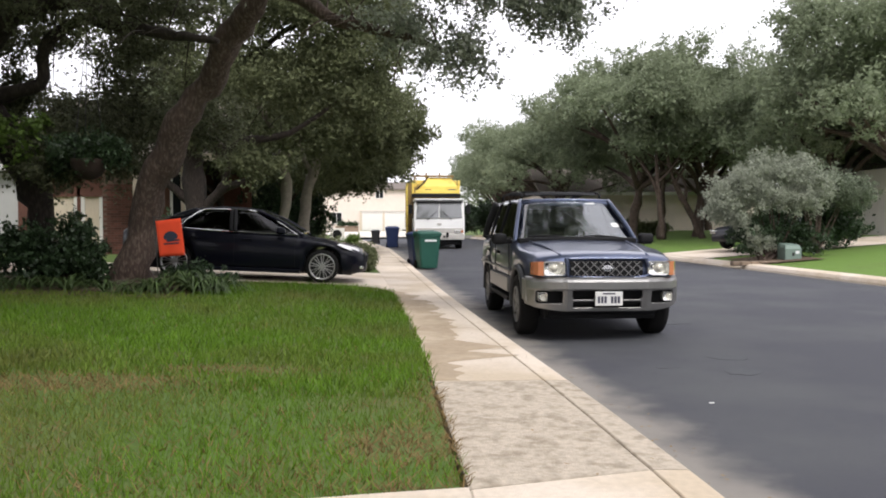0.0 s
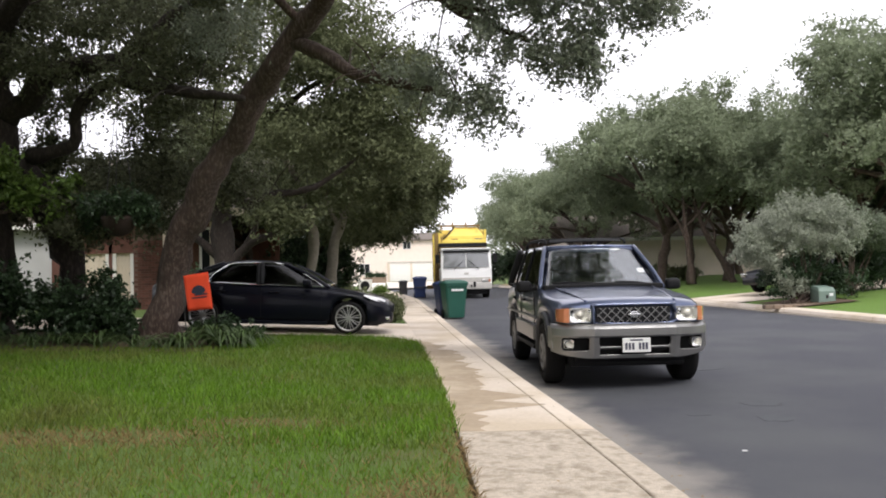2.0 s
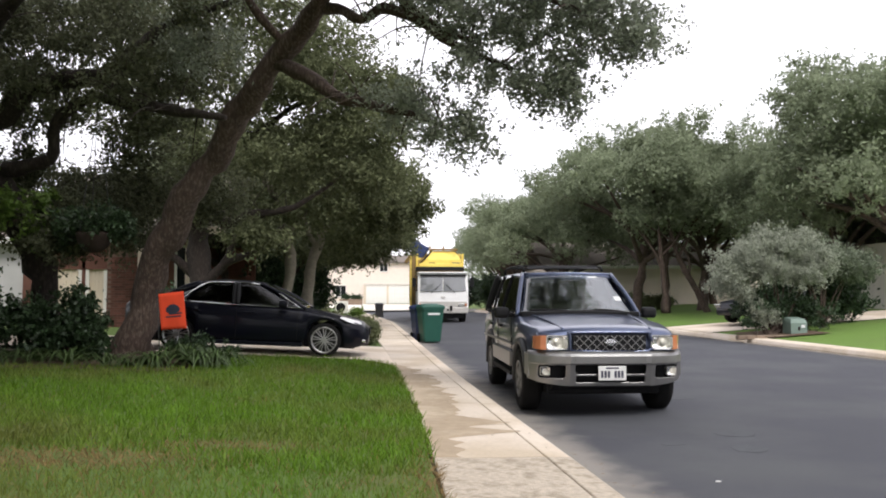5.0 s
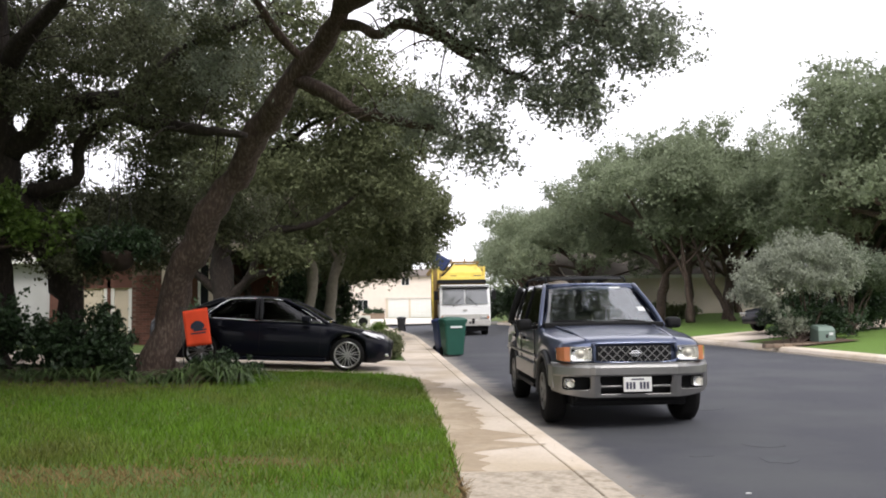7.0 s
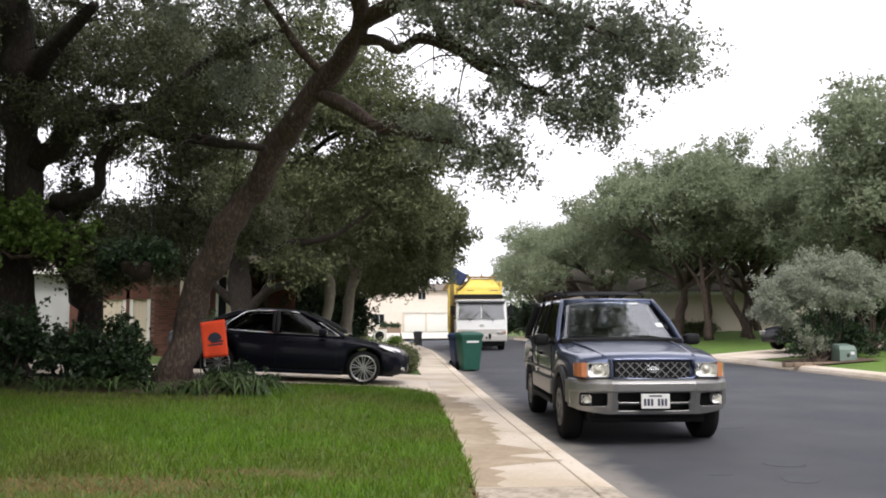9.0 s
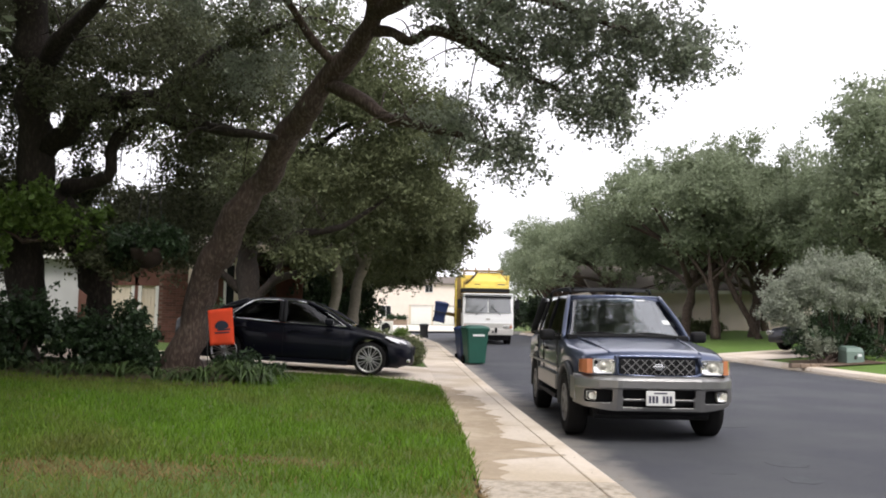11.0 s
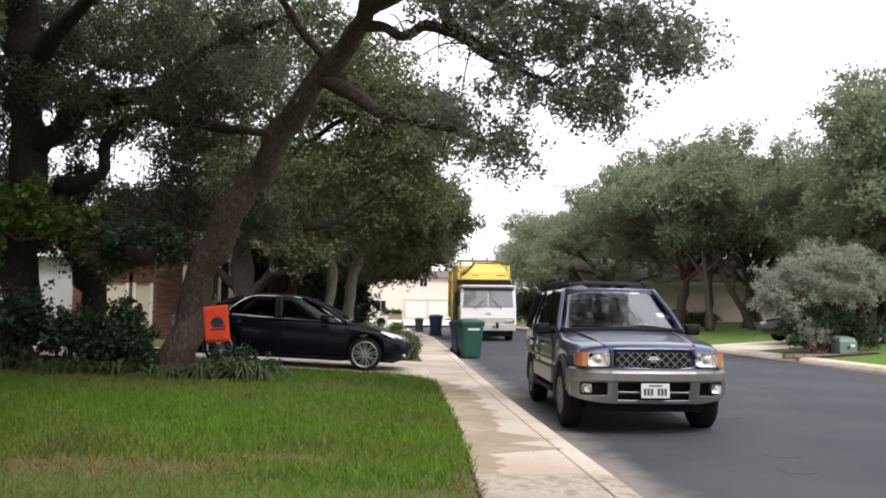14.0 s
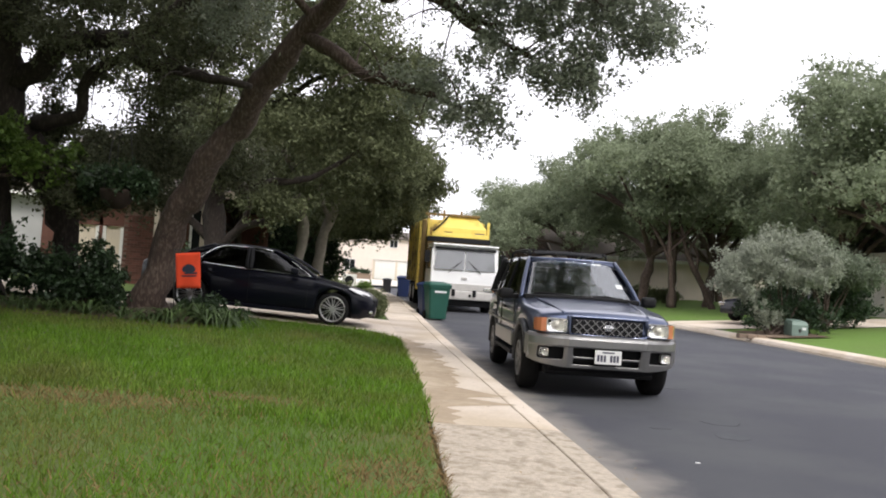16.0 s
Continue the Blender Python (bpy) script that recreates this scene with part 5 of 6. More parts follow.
# ---------------------------------------------------------------- refuse truck, with its arm
def truck():
    ob = empty("refuse_truck", pose(2.6, 39.0, 0.02), "white-cabbed refuse truck with a yellow hopper and side arm", "truck")
    cab = part("cab", loft([[(-1.22 + i, y, 0.62), (1.22 - i, y, 0.62), (1.22 - i, y, 1.42), (1.20 - i, y + t, 2.30), (1.12 - i, y + t, 2.40), (-1.12 + i, y + t, 2.40), (-1.20 + i, y + t, 2.30), (-1.22 + i, y, 1.42)]
                            for y, i, t in ((0.0, 0.04, 0.10), (0.03, 0.0, 0.08), (1.65, 0.0, 0.0))]), "truck_white", ob)
    part("cab_roof_lip", B(-1.2, 1.2, -0.03, 1.6, 2.37, 2.44, 0.03), "truck_white", cab)
    for s in (-1, 1):
        c = [(s * 0.025, 0.012, 1.52), (s * 1.10, 0.012, 1.52), (s * 1.05, 0.09, 2.20), (s * 0.025, 0.09, 2.20)]
        if s < 0:
            c = [c[1], c[0], c[3], c[2]]
        c = [Vector(p) + Vector((0, -0.035, 0)) for p in c]
        w = part("windscreen", pane(*c, bulge=0.01, thick=0.01, n=4), "cab_sky_glass", cab, "windscreen half, its sky reflection put in as grey")
        part("wiper", rail([(s * 0.58, -0.05, 1.42), (s * 0.44, -0.03, 1.56), (s * 0.24, 0.0, 1.74)], 0.014, 6), "black", cab)
        part("wiper_blade", rail([(s * 0.10, 0.01, 1.86), (s * 0.40, -0.02, 1.56)], 0.012, 6), "black", cab)
        part("side_window", B(s * 1.21 - 0.015, s * 1.21 + 0.015, 0.3, 1.25, 1.5, 2.25, 0.01), "dark_glass", cab)
        hl = part("headlight", B(s * 0.88 - 0.16, s * 0.88 + 0.16, -0.08, -0.04, 0.80, 0.93, 0.02), "lens", ob)
        part("indicator", B(s * 1.10 - 0.05, s * 1.10 + 0.05, -0.08, -0.04, 0.80, 0.93, 0.01), "amber", hl)
        part("mirror_arm", rail([(s * 1.2, 0.1, 2.25), (s * 1.38, -0.02, 2.2), (s * 1.38, -0.02, 1.6), (s * 1.2, 0.08, 1.55)], 0.015, 6), "black", ob)
        part("mirror", B(s * 1.38 - 0.10, s * 1.38 + 0.10, -0.06, 0.0, 1.72, 2.15, 0.02), "black", ob)
    part("front_bumper", B(-1.2, 1.2, -0.10, 0.35, 0.46, 0.76, 0.05), "truck_grime", ob)
    part("front_panel", B(-1.14, 1.14, -0.025, 0.02, 0.79, 1.02, 0.01), "truck_grime", ob)
    part("sun_visor", B(-1.10, 1.10, -0.02, 0.06, 2.22, 2.31, 0.015), "black", cab)
    part("nose_badge", B(-0.10, 0.10, -0.03, 0.01, 1.18, 1.26, 0.01), "truck_grime", cab, "plain grey badge")
    for x in (-0.38, 0.38):
        part("tow_hook", B(x - 0.06, x + 0.06, -0.15, -0.05, 0.58, 0.82, 0.02), "black", ob)
    # black block added to make the space below the bumper read as shade
    part("axle_skirt", B(-1.0, 1.0, 0.10, 0.9, 0.22, 0.50, 0.04), "black", ob)
    part("tow_pin", cyl(None, 0.05, (0.22, -0.13, 0.62), (0.22, -0.06, 0.62), 10), "black", ob)
    part("chassis", B(-0.45, 0.45, 0.3, 8.6, 0.55, 0.95, 0.02), "steel", ob)
    # yellow body and hopper
    body = part("body", B(-1.22, 1.22, 3.4, 8.8, 0.95, 3.5, 0.10), "dirty_yellow", ob)
    for y in (3.6, 4.6, 5.6, 6.6, 7.6, 8.6):
        for s in (-1, 1):
            part("body_rib", B(s * 1.25 - 0.03, s * 1.25 + 0.03, y - 0.06, y + 0.06, 1.0, 3.45, 0.01), "dirty_yellow", body)
    part("hopper", B(-1.2, 1.2, 1.85, 3.4, 0.95, 2.75, 0.04), "rust", ob)
    # black strip put in for the shaded gap above the cab roof
    part("hopper_edge", B(-1.22, 1.22, 1.80, 1.92, 2.55, 2.74, 0.03), "black", ob)
    part("hopper_lip", B(-1.05, 1.10, 1.82, 1.95, 2.75, 2.92, 0.02), "yellow", ob)
    part("hopper_canopy", loft([[(-0.98, 2.0, 2.86), (1.06, 2.0, 2.86), (1.06, 3.5, 2.86), (-0.98, 3.5, 2.86)], [(-0.80, 2.02, 3.12), (1.08, 2.02, 3.12), (1.08, 3.5, 3.12), (-0.80, 3.5, 3.12)],
                                [(-0.40, 2.5, 3.58), (0.76, 2.5, 3.58), (0.76, 3.5, 3.58), (-0.40, 3.5, 3.58)]]), "yellow", ob)
    part("packer_bar", B(-1.15, 1.05, 3.5, 3.6, 3.66, 3.76, 0.02), "rust", ob)
    for x in (-1.0, -0.4, 0.3, 0.95):
        part("packer_strut", B(x - 0.04, x + 0.04, 3.5, 3.58, 3.5, 3.9 if abs(x) < 0.5 else 3.7, 0.01), "rust", ob)
    for s in (-1, 1):
        part("hopper_post", B(s * 1.16 - 0.05, s * 1.16 + 0.05, 2.05, 2.15, 2.7, 3.42, 0.01), "yellow", ob)
    part("side_housing", loft([[(-1.18, 2.15, z), (-0.42 + k, 2.15, z), (-0.42 + k, 2.6, z), (-1.18, 2.6, z)] for z, k in ((2.75, -0.25), (2.95, -0.1), (3.22, 0.0))]), "dirty_yellow", ob)
    part("brace", rail([(-1.0, 1.98, 2.95), (-0.72, 1.98, 3.2), (-0.36, 2.3, 3.62)], 0.035, 6), "black", ob)
    part("top_plate", B(-0.30, 0.85, 2.35, 2.6, 3.60, 3.68, 0.02), "rust", ob)
    part("warning_bar", B(0.62, 1.0, 1.96, 2.02, 2.90, 2.97, 0.01), "ink", ob)
    part("warning_bar", B(-0.55, -0.25, 1.96, 2.02, 2.90, 2.97, 0.01), "rust", ob)
    # mast of the side arm
    part("arm_mast", B(-1.42, -1.24, 2.0, 2.5, 0.75, 3.35, 0.03), "rust", ob)
    part("mast_rail", B(-1.50, -1.40, 2.05, 2.12, 0.7, 3.3, 0.01), "yellow", ob)
    part("mast_rail", B(-1.50, -1.40, 2.36, 2.43, 0.7, 3.3, 0.01), "yellow", ob)
    for z in (1.1, 1.6, 2.1, 2.6, 3.1):
        part("mast_rung", B(-1.48, -1.38, 2.05, 2.43, z, z + 0.06, 0.01), "rust", ob)
    tyre = wheel_meshes(0.5, 0.30, 0.28, 8, spoke_w=0.08)
    add_wheels(ob, tyre, [(s * 1.02, y, 0.5) for s in (-1, 1) for y in (1.05, 6.2, 7.5)])
    for s in (-1, 1):
        part("mudguard", B(s * 1.0 - 0.2, s * 1.0 + 0.2, 0.45, 1.65, 0.98, 1.05, 0.02), "black", ob)
    grip = empty("gripper", pose(0, 0, 0), "", "")
    grip.parent = ob
    g = part("gripper_arm", B(0.32, 0.95, -0.07, 0.07, 0.46, 0.64, 0.02), "rust", grip)
    for s in (-1, 1):
        part("gripper_finger", rail([(0.34, s * 0.12, 0.55), (0.28, s * 0.34, 0.55), (-0.05, s * 0.38, 0.55), (-0.3, s * 0.26, 0.55)], 0.026, 6), "steel", grip)
    return ob, grip


# opaque grey base stands in for the sky mirrored in the windscreen
M["cab_sky_glass"] = mat("cab_sky_glass", (0.20, 0.21, 0.215), 0.06, vary=0.15, scale=2, coat=1.0, spec=0.8)
refuse_truck, gripper = truck()


# ---------------------------------------------------------------- wheeled bins
def wheelie_bin(m, label, material, h=1.06, w=0.66, d=0.74, group="wheeled bins", tag=True):
    ob = empty("wheelie_bin", m, label, "bin", group)
    def ring(z, k, e=0.05):
        a, b = w * k / 2, d * k / 2
        return [(-a + e, -b, z), (a - e, -b, z), (a, -b + e, z), (a, b - e, z), (a - e, b, z), (-a + e, b, z), (-a, b - e, z), (-a, -b + e, z)]
    part("body", loft([ring(0.03, 0.72), ring(0.06, 0.76), ring(h * 0.5, 0.88), ring(h * 0.84, 0.97), ring(h * 0.845, 1.03), ring(h * 0.90, 1.04)]), material, ob)
    lid = part("lid", loft([ring(h * 0.90, 1.07), ring(h * 0.93, 1.07), ring(h * 0.975, 0.95, 0.08), ring(h * 1.0, 0.62, 0.1)]), material, ob, smooth=False)
    part("lid_rib", B(-w * 0.3, w * 0.3, -d * 0.1, d * 0.1, h * 0.985, h * 1.008, 0.01), material, lid)
    part("handle", rail([(-w * 0.38, d * 0.5, h * 0.88), (-w * 0.38, d * 0.62, h * 0.93), (w * 0.38, d * 0.62, h * 0.93), (w * 0.38, d * 0.5, h * 0.88)], 0.018, 6), material, ob)
    for s in (-1, 1):
        wh = lathe_x([(-0.035, 0.03), (-0.035, 0.11), (-0.02, 0.125), (0.02, 0.125), (0.035, 0.11), (0.035, 0.03), (-0.035, 0.03)], 20)
        for v in wh.verts:
            v.co += Vector((s * w * 0.40, d * 0.36, 0.125))
        part("wheel", wh, "rubber", ob)
    part("axle", cyl(None, 0.012, (-w * 0.40, d * 0.36, 0.125), (w * 0.40, d * 0.36, 0.125), 8), "steel", ob)
    if tag:
        part("marking", B(-0.15, 0.19, -d * 0.5 - 0.004, -d * 0.5 + 0.02, h * 0.72, h * 0.77), "sticker", ob, "plain pale marking bar")
    return ob


wheelie_bin(pose(1.19, 22.95, 0.015, 0, 0, 12), "green plastic wheelie bin standing in the gutter", "bin_green", 1.10, 0.66, 0.72)
wheelie_bin(pose(1.02, 23.85, 0.015, 0, 0, 12), "dark blue plastic wheelie bin behind the green one", "bin_blue", 1.06, tag=False)
lifted_bin = wheelie_bin(pose(0.37, 41.3, 0.015), "dark blue plastic wheelie bin that the truck empties", "bin_blue", 1.10, 0.70, 0.74, tag=False)
wheelie_bin(pose(-0.5, 42.6, 0.158), "small dark plastic wheelie bin on the driveway", "bin_dark", 0.76, 0.46, 0.5, tag=False)


# ---------------------------------------------------------------- garden: flag, shrubs, strap-leaved plants, hanging basket
def garden_flag():
    ob = empty("garden_flag", pose(-3.31, 12.75, left_z(-3.31, 12.75) + 0.21, 0, -4, 8), "orange cloth garden flag with a dark emblem on a pole", "flag")
    def cloth_at(u, v, off=0.0):
        return (-0.195 + 0.38 * u + 0.02 * (1 - v), off + 0.018 * math.sin(u * 6 + v) * (1 - v) - 0.02 * u, 0.36 + 0.56 * v + 0.022 * u * v)

    def patch_of(shape, thick, off):
        """A flat print or cloth over the flag: shape(a, b) gives its u and v."""
        bm, n = bmesh.new(), 10
        sheets = [[[bm.verts.new(cloth_at(*shape(i / n, j / n), off + d)) for i in range(n + 1)] for j in range(n + 1)] for d in (0, thick)]
        for sh in sheets:
            for j in range(n):
                for i in range(n):
                    bm.faces.new((sh[j][i], sh[j][i + 1], sh[j + 1][i + 1], sh[j + 1][i]))
        p, q = sheets
        rim = [(0, i) for i in range(n)] + [(i, n) for i in range(n)] + [(n, n - i) for i in range(n)] + [(n - i, 0) for i in range(n)]
        for (j0, i0), (j1, i1) in zip(rim, rim[1:] + rim[:1]):
            bm.faces.new((p[j0][i0], p[j1][i1], q[j1][i1], q[j0][i0]))
        bmesh.ops.recalc_face_normals(bm, faces=bm.faces[:])
        return bm

    def oval(a, b):
        a, b = a * 2 - 1, b * 2 - 1
        x, y = a * math.sqrt(1 - b * b / 2), b * math.sqrt(1 - a * a / 2)
        return 0.52 + 0.28 * x, 0.56 + 0.12 * y - 0.035 * x * x

    cloth = part("cloth", patch_of(lambda a, b: (a, b), 0.006, 0.0), "orange", ob, smooth=True)
    part("emblem", patch_of(oval, 0.003, -0.005), "navy", cloth, "plain dark oval emblem")
    part("emblem_bar", patch_of(lambda a, b: (0.34 + 0.52 * a, 0.40 + 0.045 * b), 0.003, -0.0055), "navy", cloth)
    part("emblem_bar", patch_of(lambda a, b: (0.22 + 0.60 * a, 0.325 + 0.04 * b), 0.003, -0.005), "navy", cloth)
    part("pole", rail([(-0.22, 0.01, -0.26), (-0.22, 0.01, 0.5), (-0.22, 0.01, 0.95), (-0.17, 0.01, 0.975), (0.24, 0.0, 0.985)], 0.007, 6), "steel", ob)
    return cloth


flag_cloth = garden_flag()


def shrub(label, x, yy, z, boughs, per, leaf, material, seed, spread, stems=6, name="shrub", stem_mat="bark"):
    ob = empty(name, pose(x, yy, z), label, "shrub")
    rnd = random.Random(seed)
    bm = bmesh.new()
    for i in range(stems):
        b = boughs[i % len(boughs)]
        tube([(rnd.uniform(-0.12, 0.12), rnd.uniform(-0.12, 0.12), -0.05, 0.035), (b[0] * 0.5 + rnd.uniform(-0.1, 0.1), b[1] * 0.5, b[2] * 0.5, 0.024), (b[0], b[1], b[2], 0.008)], 6, bm, 0.1, seed + i)
    part("stem", bm, stem_mat, ob, smooth=True)
    part("foliage", crown("foliage", boughs, per, leaf, material, seed, spread), None, ob)
    return ob


def gz(x, yy):
    return left_z(x, yy)


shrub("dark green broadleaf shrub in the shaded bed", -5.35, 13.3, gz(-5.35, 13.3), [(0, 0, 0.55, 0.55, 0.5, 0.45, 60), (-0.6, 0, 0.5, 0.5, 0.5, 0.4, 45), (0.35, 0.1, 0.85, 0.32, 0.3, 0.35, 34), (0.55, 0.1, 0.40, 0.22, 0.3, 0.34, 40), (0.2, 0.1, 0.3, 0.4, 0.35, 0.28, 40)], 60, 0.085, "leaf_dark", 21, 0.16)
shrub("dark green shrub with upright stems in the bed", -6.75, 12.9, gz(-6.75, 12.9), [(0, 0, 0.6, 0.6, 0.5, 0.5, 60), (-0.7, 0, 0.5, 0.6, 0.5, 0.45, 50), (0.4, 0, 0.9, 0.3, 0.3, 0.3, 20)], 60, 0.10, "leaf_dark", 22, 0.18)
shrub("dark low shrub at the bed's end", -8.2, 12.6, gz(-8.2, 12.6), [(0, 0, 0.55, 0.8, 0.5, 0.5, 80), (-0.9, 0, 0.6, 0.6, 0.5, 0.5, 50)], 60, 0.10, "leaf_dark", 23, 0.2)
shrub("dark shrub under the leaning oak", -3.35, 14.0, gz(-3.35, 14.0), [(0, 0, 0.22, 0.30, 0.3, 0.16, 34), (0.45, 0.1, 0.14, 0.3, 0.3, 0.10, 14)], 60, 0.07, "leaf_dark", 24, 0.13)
shrub("bright green climbing foliage on the dark trunk", -6.75, 13.2, 2.5, [(0, 0, 0.55, 0.5, 0.35, 0.4, 40), (-0.55, 0, 0.2, 0.4, 0.3, 0.6, 40), (0.5, 0.1, 0.3, 0.3, 0.3, 0.3, 18), (1.1, 0.2, 0.1, 0.25, 0.3, 0.5, 18)], 50, 0.10, "leaf_bright", 25, 0.16, 4, "climbing_plant")
shrub("clipped green hedge bush beside the driveway", -0.62, 19.4, gz(-0.62, 19.4), [(0, 0, 0.30, 0.34, 0.5, 0.24, 44), (0.0, 0.8, 0.34, 0.34, 0.5, 0.26, 40), (0.0, 1.7, 0.32, 0.32, 0.5, 0.26, 40), (0.0, 2.6, 0.34, 0.3, 0.5, 0.26, 40)], 60, 0.08, "leaf_mid", 26, 0.14)
shrub("low green hedge behind the dark car", -2.6, 20.2, gz(-2.6, 20.2), [(0, 0, 0.5, 0.9, 0.5, 0.4, 70), (1.0, 0.2, 0.45, 0.6, 0.5, 0.3, 45)], 60, 0.09, "leaf_mid", 27, 0.16)
shrub("small green bush near the end of the pavement", -1.75, 44.0, gz(-1.75, 44.0), [(0, 0, 0.20, 0.32, 0.4, 0.16, 30)], 50, 0.11, "leaf_bright", 28, 0.22)


def strap_plant_mesh(seed, n=34, length=0.75):
    """Arching strap leaves from one crown, each a folded ribbon."""
    rng = np.random.default_rng(seed)
    out = []
    for _ in range(n):
        a, l, h = rng.uniform(0, 2 * np.pi), length * rng.uniform(0.6, 1.15), rng.uniform(0.22, 0.5)
        d, s = np.array([np.cos(a), np.sin(a), 0]), np.array([-np.sin(a), np.cos(a), 0])
        w = rng.uniform(0.010, 0.017)
        c = []
        for t in np.linspace(0, 1, 6):
            c.append((d * l * t * 0.85 + np.array([0, 0, h * 4 * t * (1 - t) * 0.8 + 0.04 * (1 - t)]), w * (1 - t ** 3 * 0.95)))
        for (p, w0), (q, w1) in zip(c, c[1:]):
            out += [p - s * w0, p + s * w0, q + s * w1, q - s * w1]
    return quads_mesh("foliage", np.array(out), None, "strap")


# three dark bush masses, added in place of the gloom among the trunks
shrub("tall dark bushes added for the shade between trunks", -5.6, 33.5, 0.35, [(0, 0, 1.2, 1.6, 0.8, 1.1, 130), (-2.6, 0, 1.4, 1.6, 0.8, 1.2, 130), (1.6, 0.6, 0.9, 1.0, 0.8, 0.8, 80)], 60, 0.15, "leaf_dark", 41, 0.32)
shrub("dark understorey bushes added for the shade behind the trunks", -9.6, 29.0, 0.4, [(0, 0, 1.2, 1.8, 0.8, 1.1, 130), (-2.6, 0, 1.4, 1.6, 0.8, 1.2, 110), (2.0, 0, 1.0, 1.4, 0.8, 0.9, 110)], 60, 0.15, "leaf_dark", 42, 0.32)
shrub("dark evergreen bush added for the shade between the pale trunks", -3.6, 38.5, 0.3, [(0, 0, 1.3, 1.1, 0.8, 1.2, 120), (-1.6, 0, 1.6, 1.3, 0.8, 1.4, 130)], 60, 0.16, "leaf_dark", 43, 0.34)
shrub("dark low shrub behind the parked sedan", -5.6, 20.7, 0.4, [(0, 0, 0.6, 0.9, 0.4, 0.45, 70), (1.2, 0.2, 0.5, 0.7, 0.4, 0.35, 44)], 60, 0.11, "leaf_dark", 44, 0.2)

strap_meshes = [strap_plant_mesh(31 + i) for i in range(3)]
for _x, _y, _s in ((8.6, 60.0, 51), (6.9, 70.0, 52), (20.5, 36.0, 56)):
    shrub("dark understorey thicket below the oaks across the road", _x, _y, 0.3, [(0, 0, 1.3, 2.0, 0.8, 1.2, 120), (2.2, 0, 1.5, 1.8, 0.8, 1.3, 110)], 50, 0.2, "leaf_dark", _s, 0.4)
rnd = random.Random(8)
for i in range(21):
    t = i / 20
    x = -8.4 + 5.7 * t + rnd.uniform(-0.25, 0.25)
    yy = 12.1 + 0.45 * t + rnd.uniform(-0.25, 0.7)
    ob = empty("strap_leaf_plant", pose(x, yy, gz(x, yy), 0, 0, rnd.uniform(0, 360)), "arching strap-leaved green plant edging the bed", "plant", "bed edging plants")
    put("foliage", strap_meshes[i % 3], ob)
    s = rnd.uniform(0.8, 1.4)
    ob.scale = (s, s, s * rnd.uniform(0.42, 0.75))
for i in range(5):
    x, yy = -3.2 + 0.17 * i + rnd.uniform(-0.1, 0.1), 12.5 + rnd.uniform(-0.2, 0.4)
    ob = empty("strap_leaf_plant", pose(x, yy, gz(x, yy), 0, 0, rnd.uniform(0, 360)), "tall arching strap-leaved plant near the flag", "plant", "bed edging plants")
    put("foliage", strap_meshes[i % 3], ob)
    s = rnd.uniform(0.75, 1.05)
    ob.scale = (s, s, s * 0.85)
tagged(part("planting_bed", strip(steps(11.75, 14.9, 40), lambda y: [(x, left_z(x, y) + 0.02) for x in steps(-14, -2.9 + 0.2 * math.sin(y * 2), 20)]), "soil"),
       "shaded bed of dark soil and leaf litter", "planting bed", kind="structure")


def hanging_basket():
    ob = empty("hanging_basket", pose(-4.66, 13.0, 2.0), "dark coir hanging basket with trailing foliage", "hanging basket")
    rings = []
    for k in range(9):
        a = math.pi / 2 * k / 8
        r, z = 0.27 * math.sin(a) + 0.01, 0.36 - 0.32 * math.cos(a)
        rings.append([(r * math.cos(t), r * math.sin(t), z) for t in steps(0, 2 * math.pi * 23 / 24, 23)])
    part("bowl", loft(rings), "basket", ob, smooth=True)
    for k in range(3):
        t = 2 * math.pi * k / 3
        part("chain", rail([(0.265 * math.cos(t), 0.265 * math.sin(t), 0.36), (0.16 * math.cos(t), 0.16 * math.sin(t), 1.2), (0, 0, 2.35)], 0.006, 5), "steel", ob)
    part("foliage", crown("foliage", [(0, 0, 0.52, 0.48, 0.45, 0.22, 60), (0.42, 0, 0.4, 0.22, 0.2, 0.3, 22), (-0.42, 0, 0.4, 0.22, 0.2, 0.3, 22)], 45, 0.07, "leaf_dark", 29, 0.13), None, ob)


hanging_basket()

# silver sage across the road
shrub("large silver-grey sage bush beside the driveway", 11.65, 23.4, 0.25, [(-0.75, 0, 2.35, 0.55, 0.6, 0.30, 62), (0.3, 0, 2.5, 0.6, 0.6, 0.28, 62), (-1.15, 0, 1.75, 0.5, 0.5, 0.24, 50), (-0.25, -0.4, 1.85, 0.5, 0.4, 0.2, 40), (0.75, -0.3, 1.75, 0.55, 0.5, 0.24, 44), (-1.45, -0.1, 1.35, 0.4, 0.4, 0.22, 30), (-1.7, 0, 1.6, 0.25, 0.3, 0.25, 16), (1.2, 0, 2.1, 0.6, 0.6, 0.4, 46), (-1.55, 0, 2.15, 0.22, 0.3, 0.25, 10), (-0.3, 0, 2.85, 0.3, 0.3, 0.18, 12), (0.9, 0, 2.85, 0.3, 0.3, 0.2, 12), (-1.0, -0.1, 1.05, 0.3, 0.3, 0.14, 12), (-0.5, -0.3, 0.55, 0.3, 0.3, 0.25, 14)], 120, 0.075, "leaf_silver", 33, 0.27, 14)
# dark leaf mass stands for the stems and shadow below the sage
shrub("dark stems and foliage standing for the shadow under the sage bush", 11.3, 23.2, 0.22, [(-0.3, 0.2, 0.7, 0.8, 0.4, 0.5, 40), (0.7, 0.3, 0.8, 0.7, 0.4, 0.5, 40), (1.7, 0.3, 0.6, 0.6, 0.4, 0.4, 30)], 60, 0.09, "leaf_dark", 34, 0.2, 14)
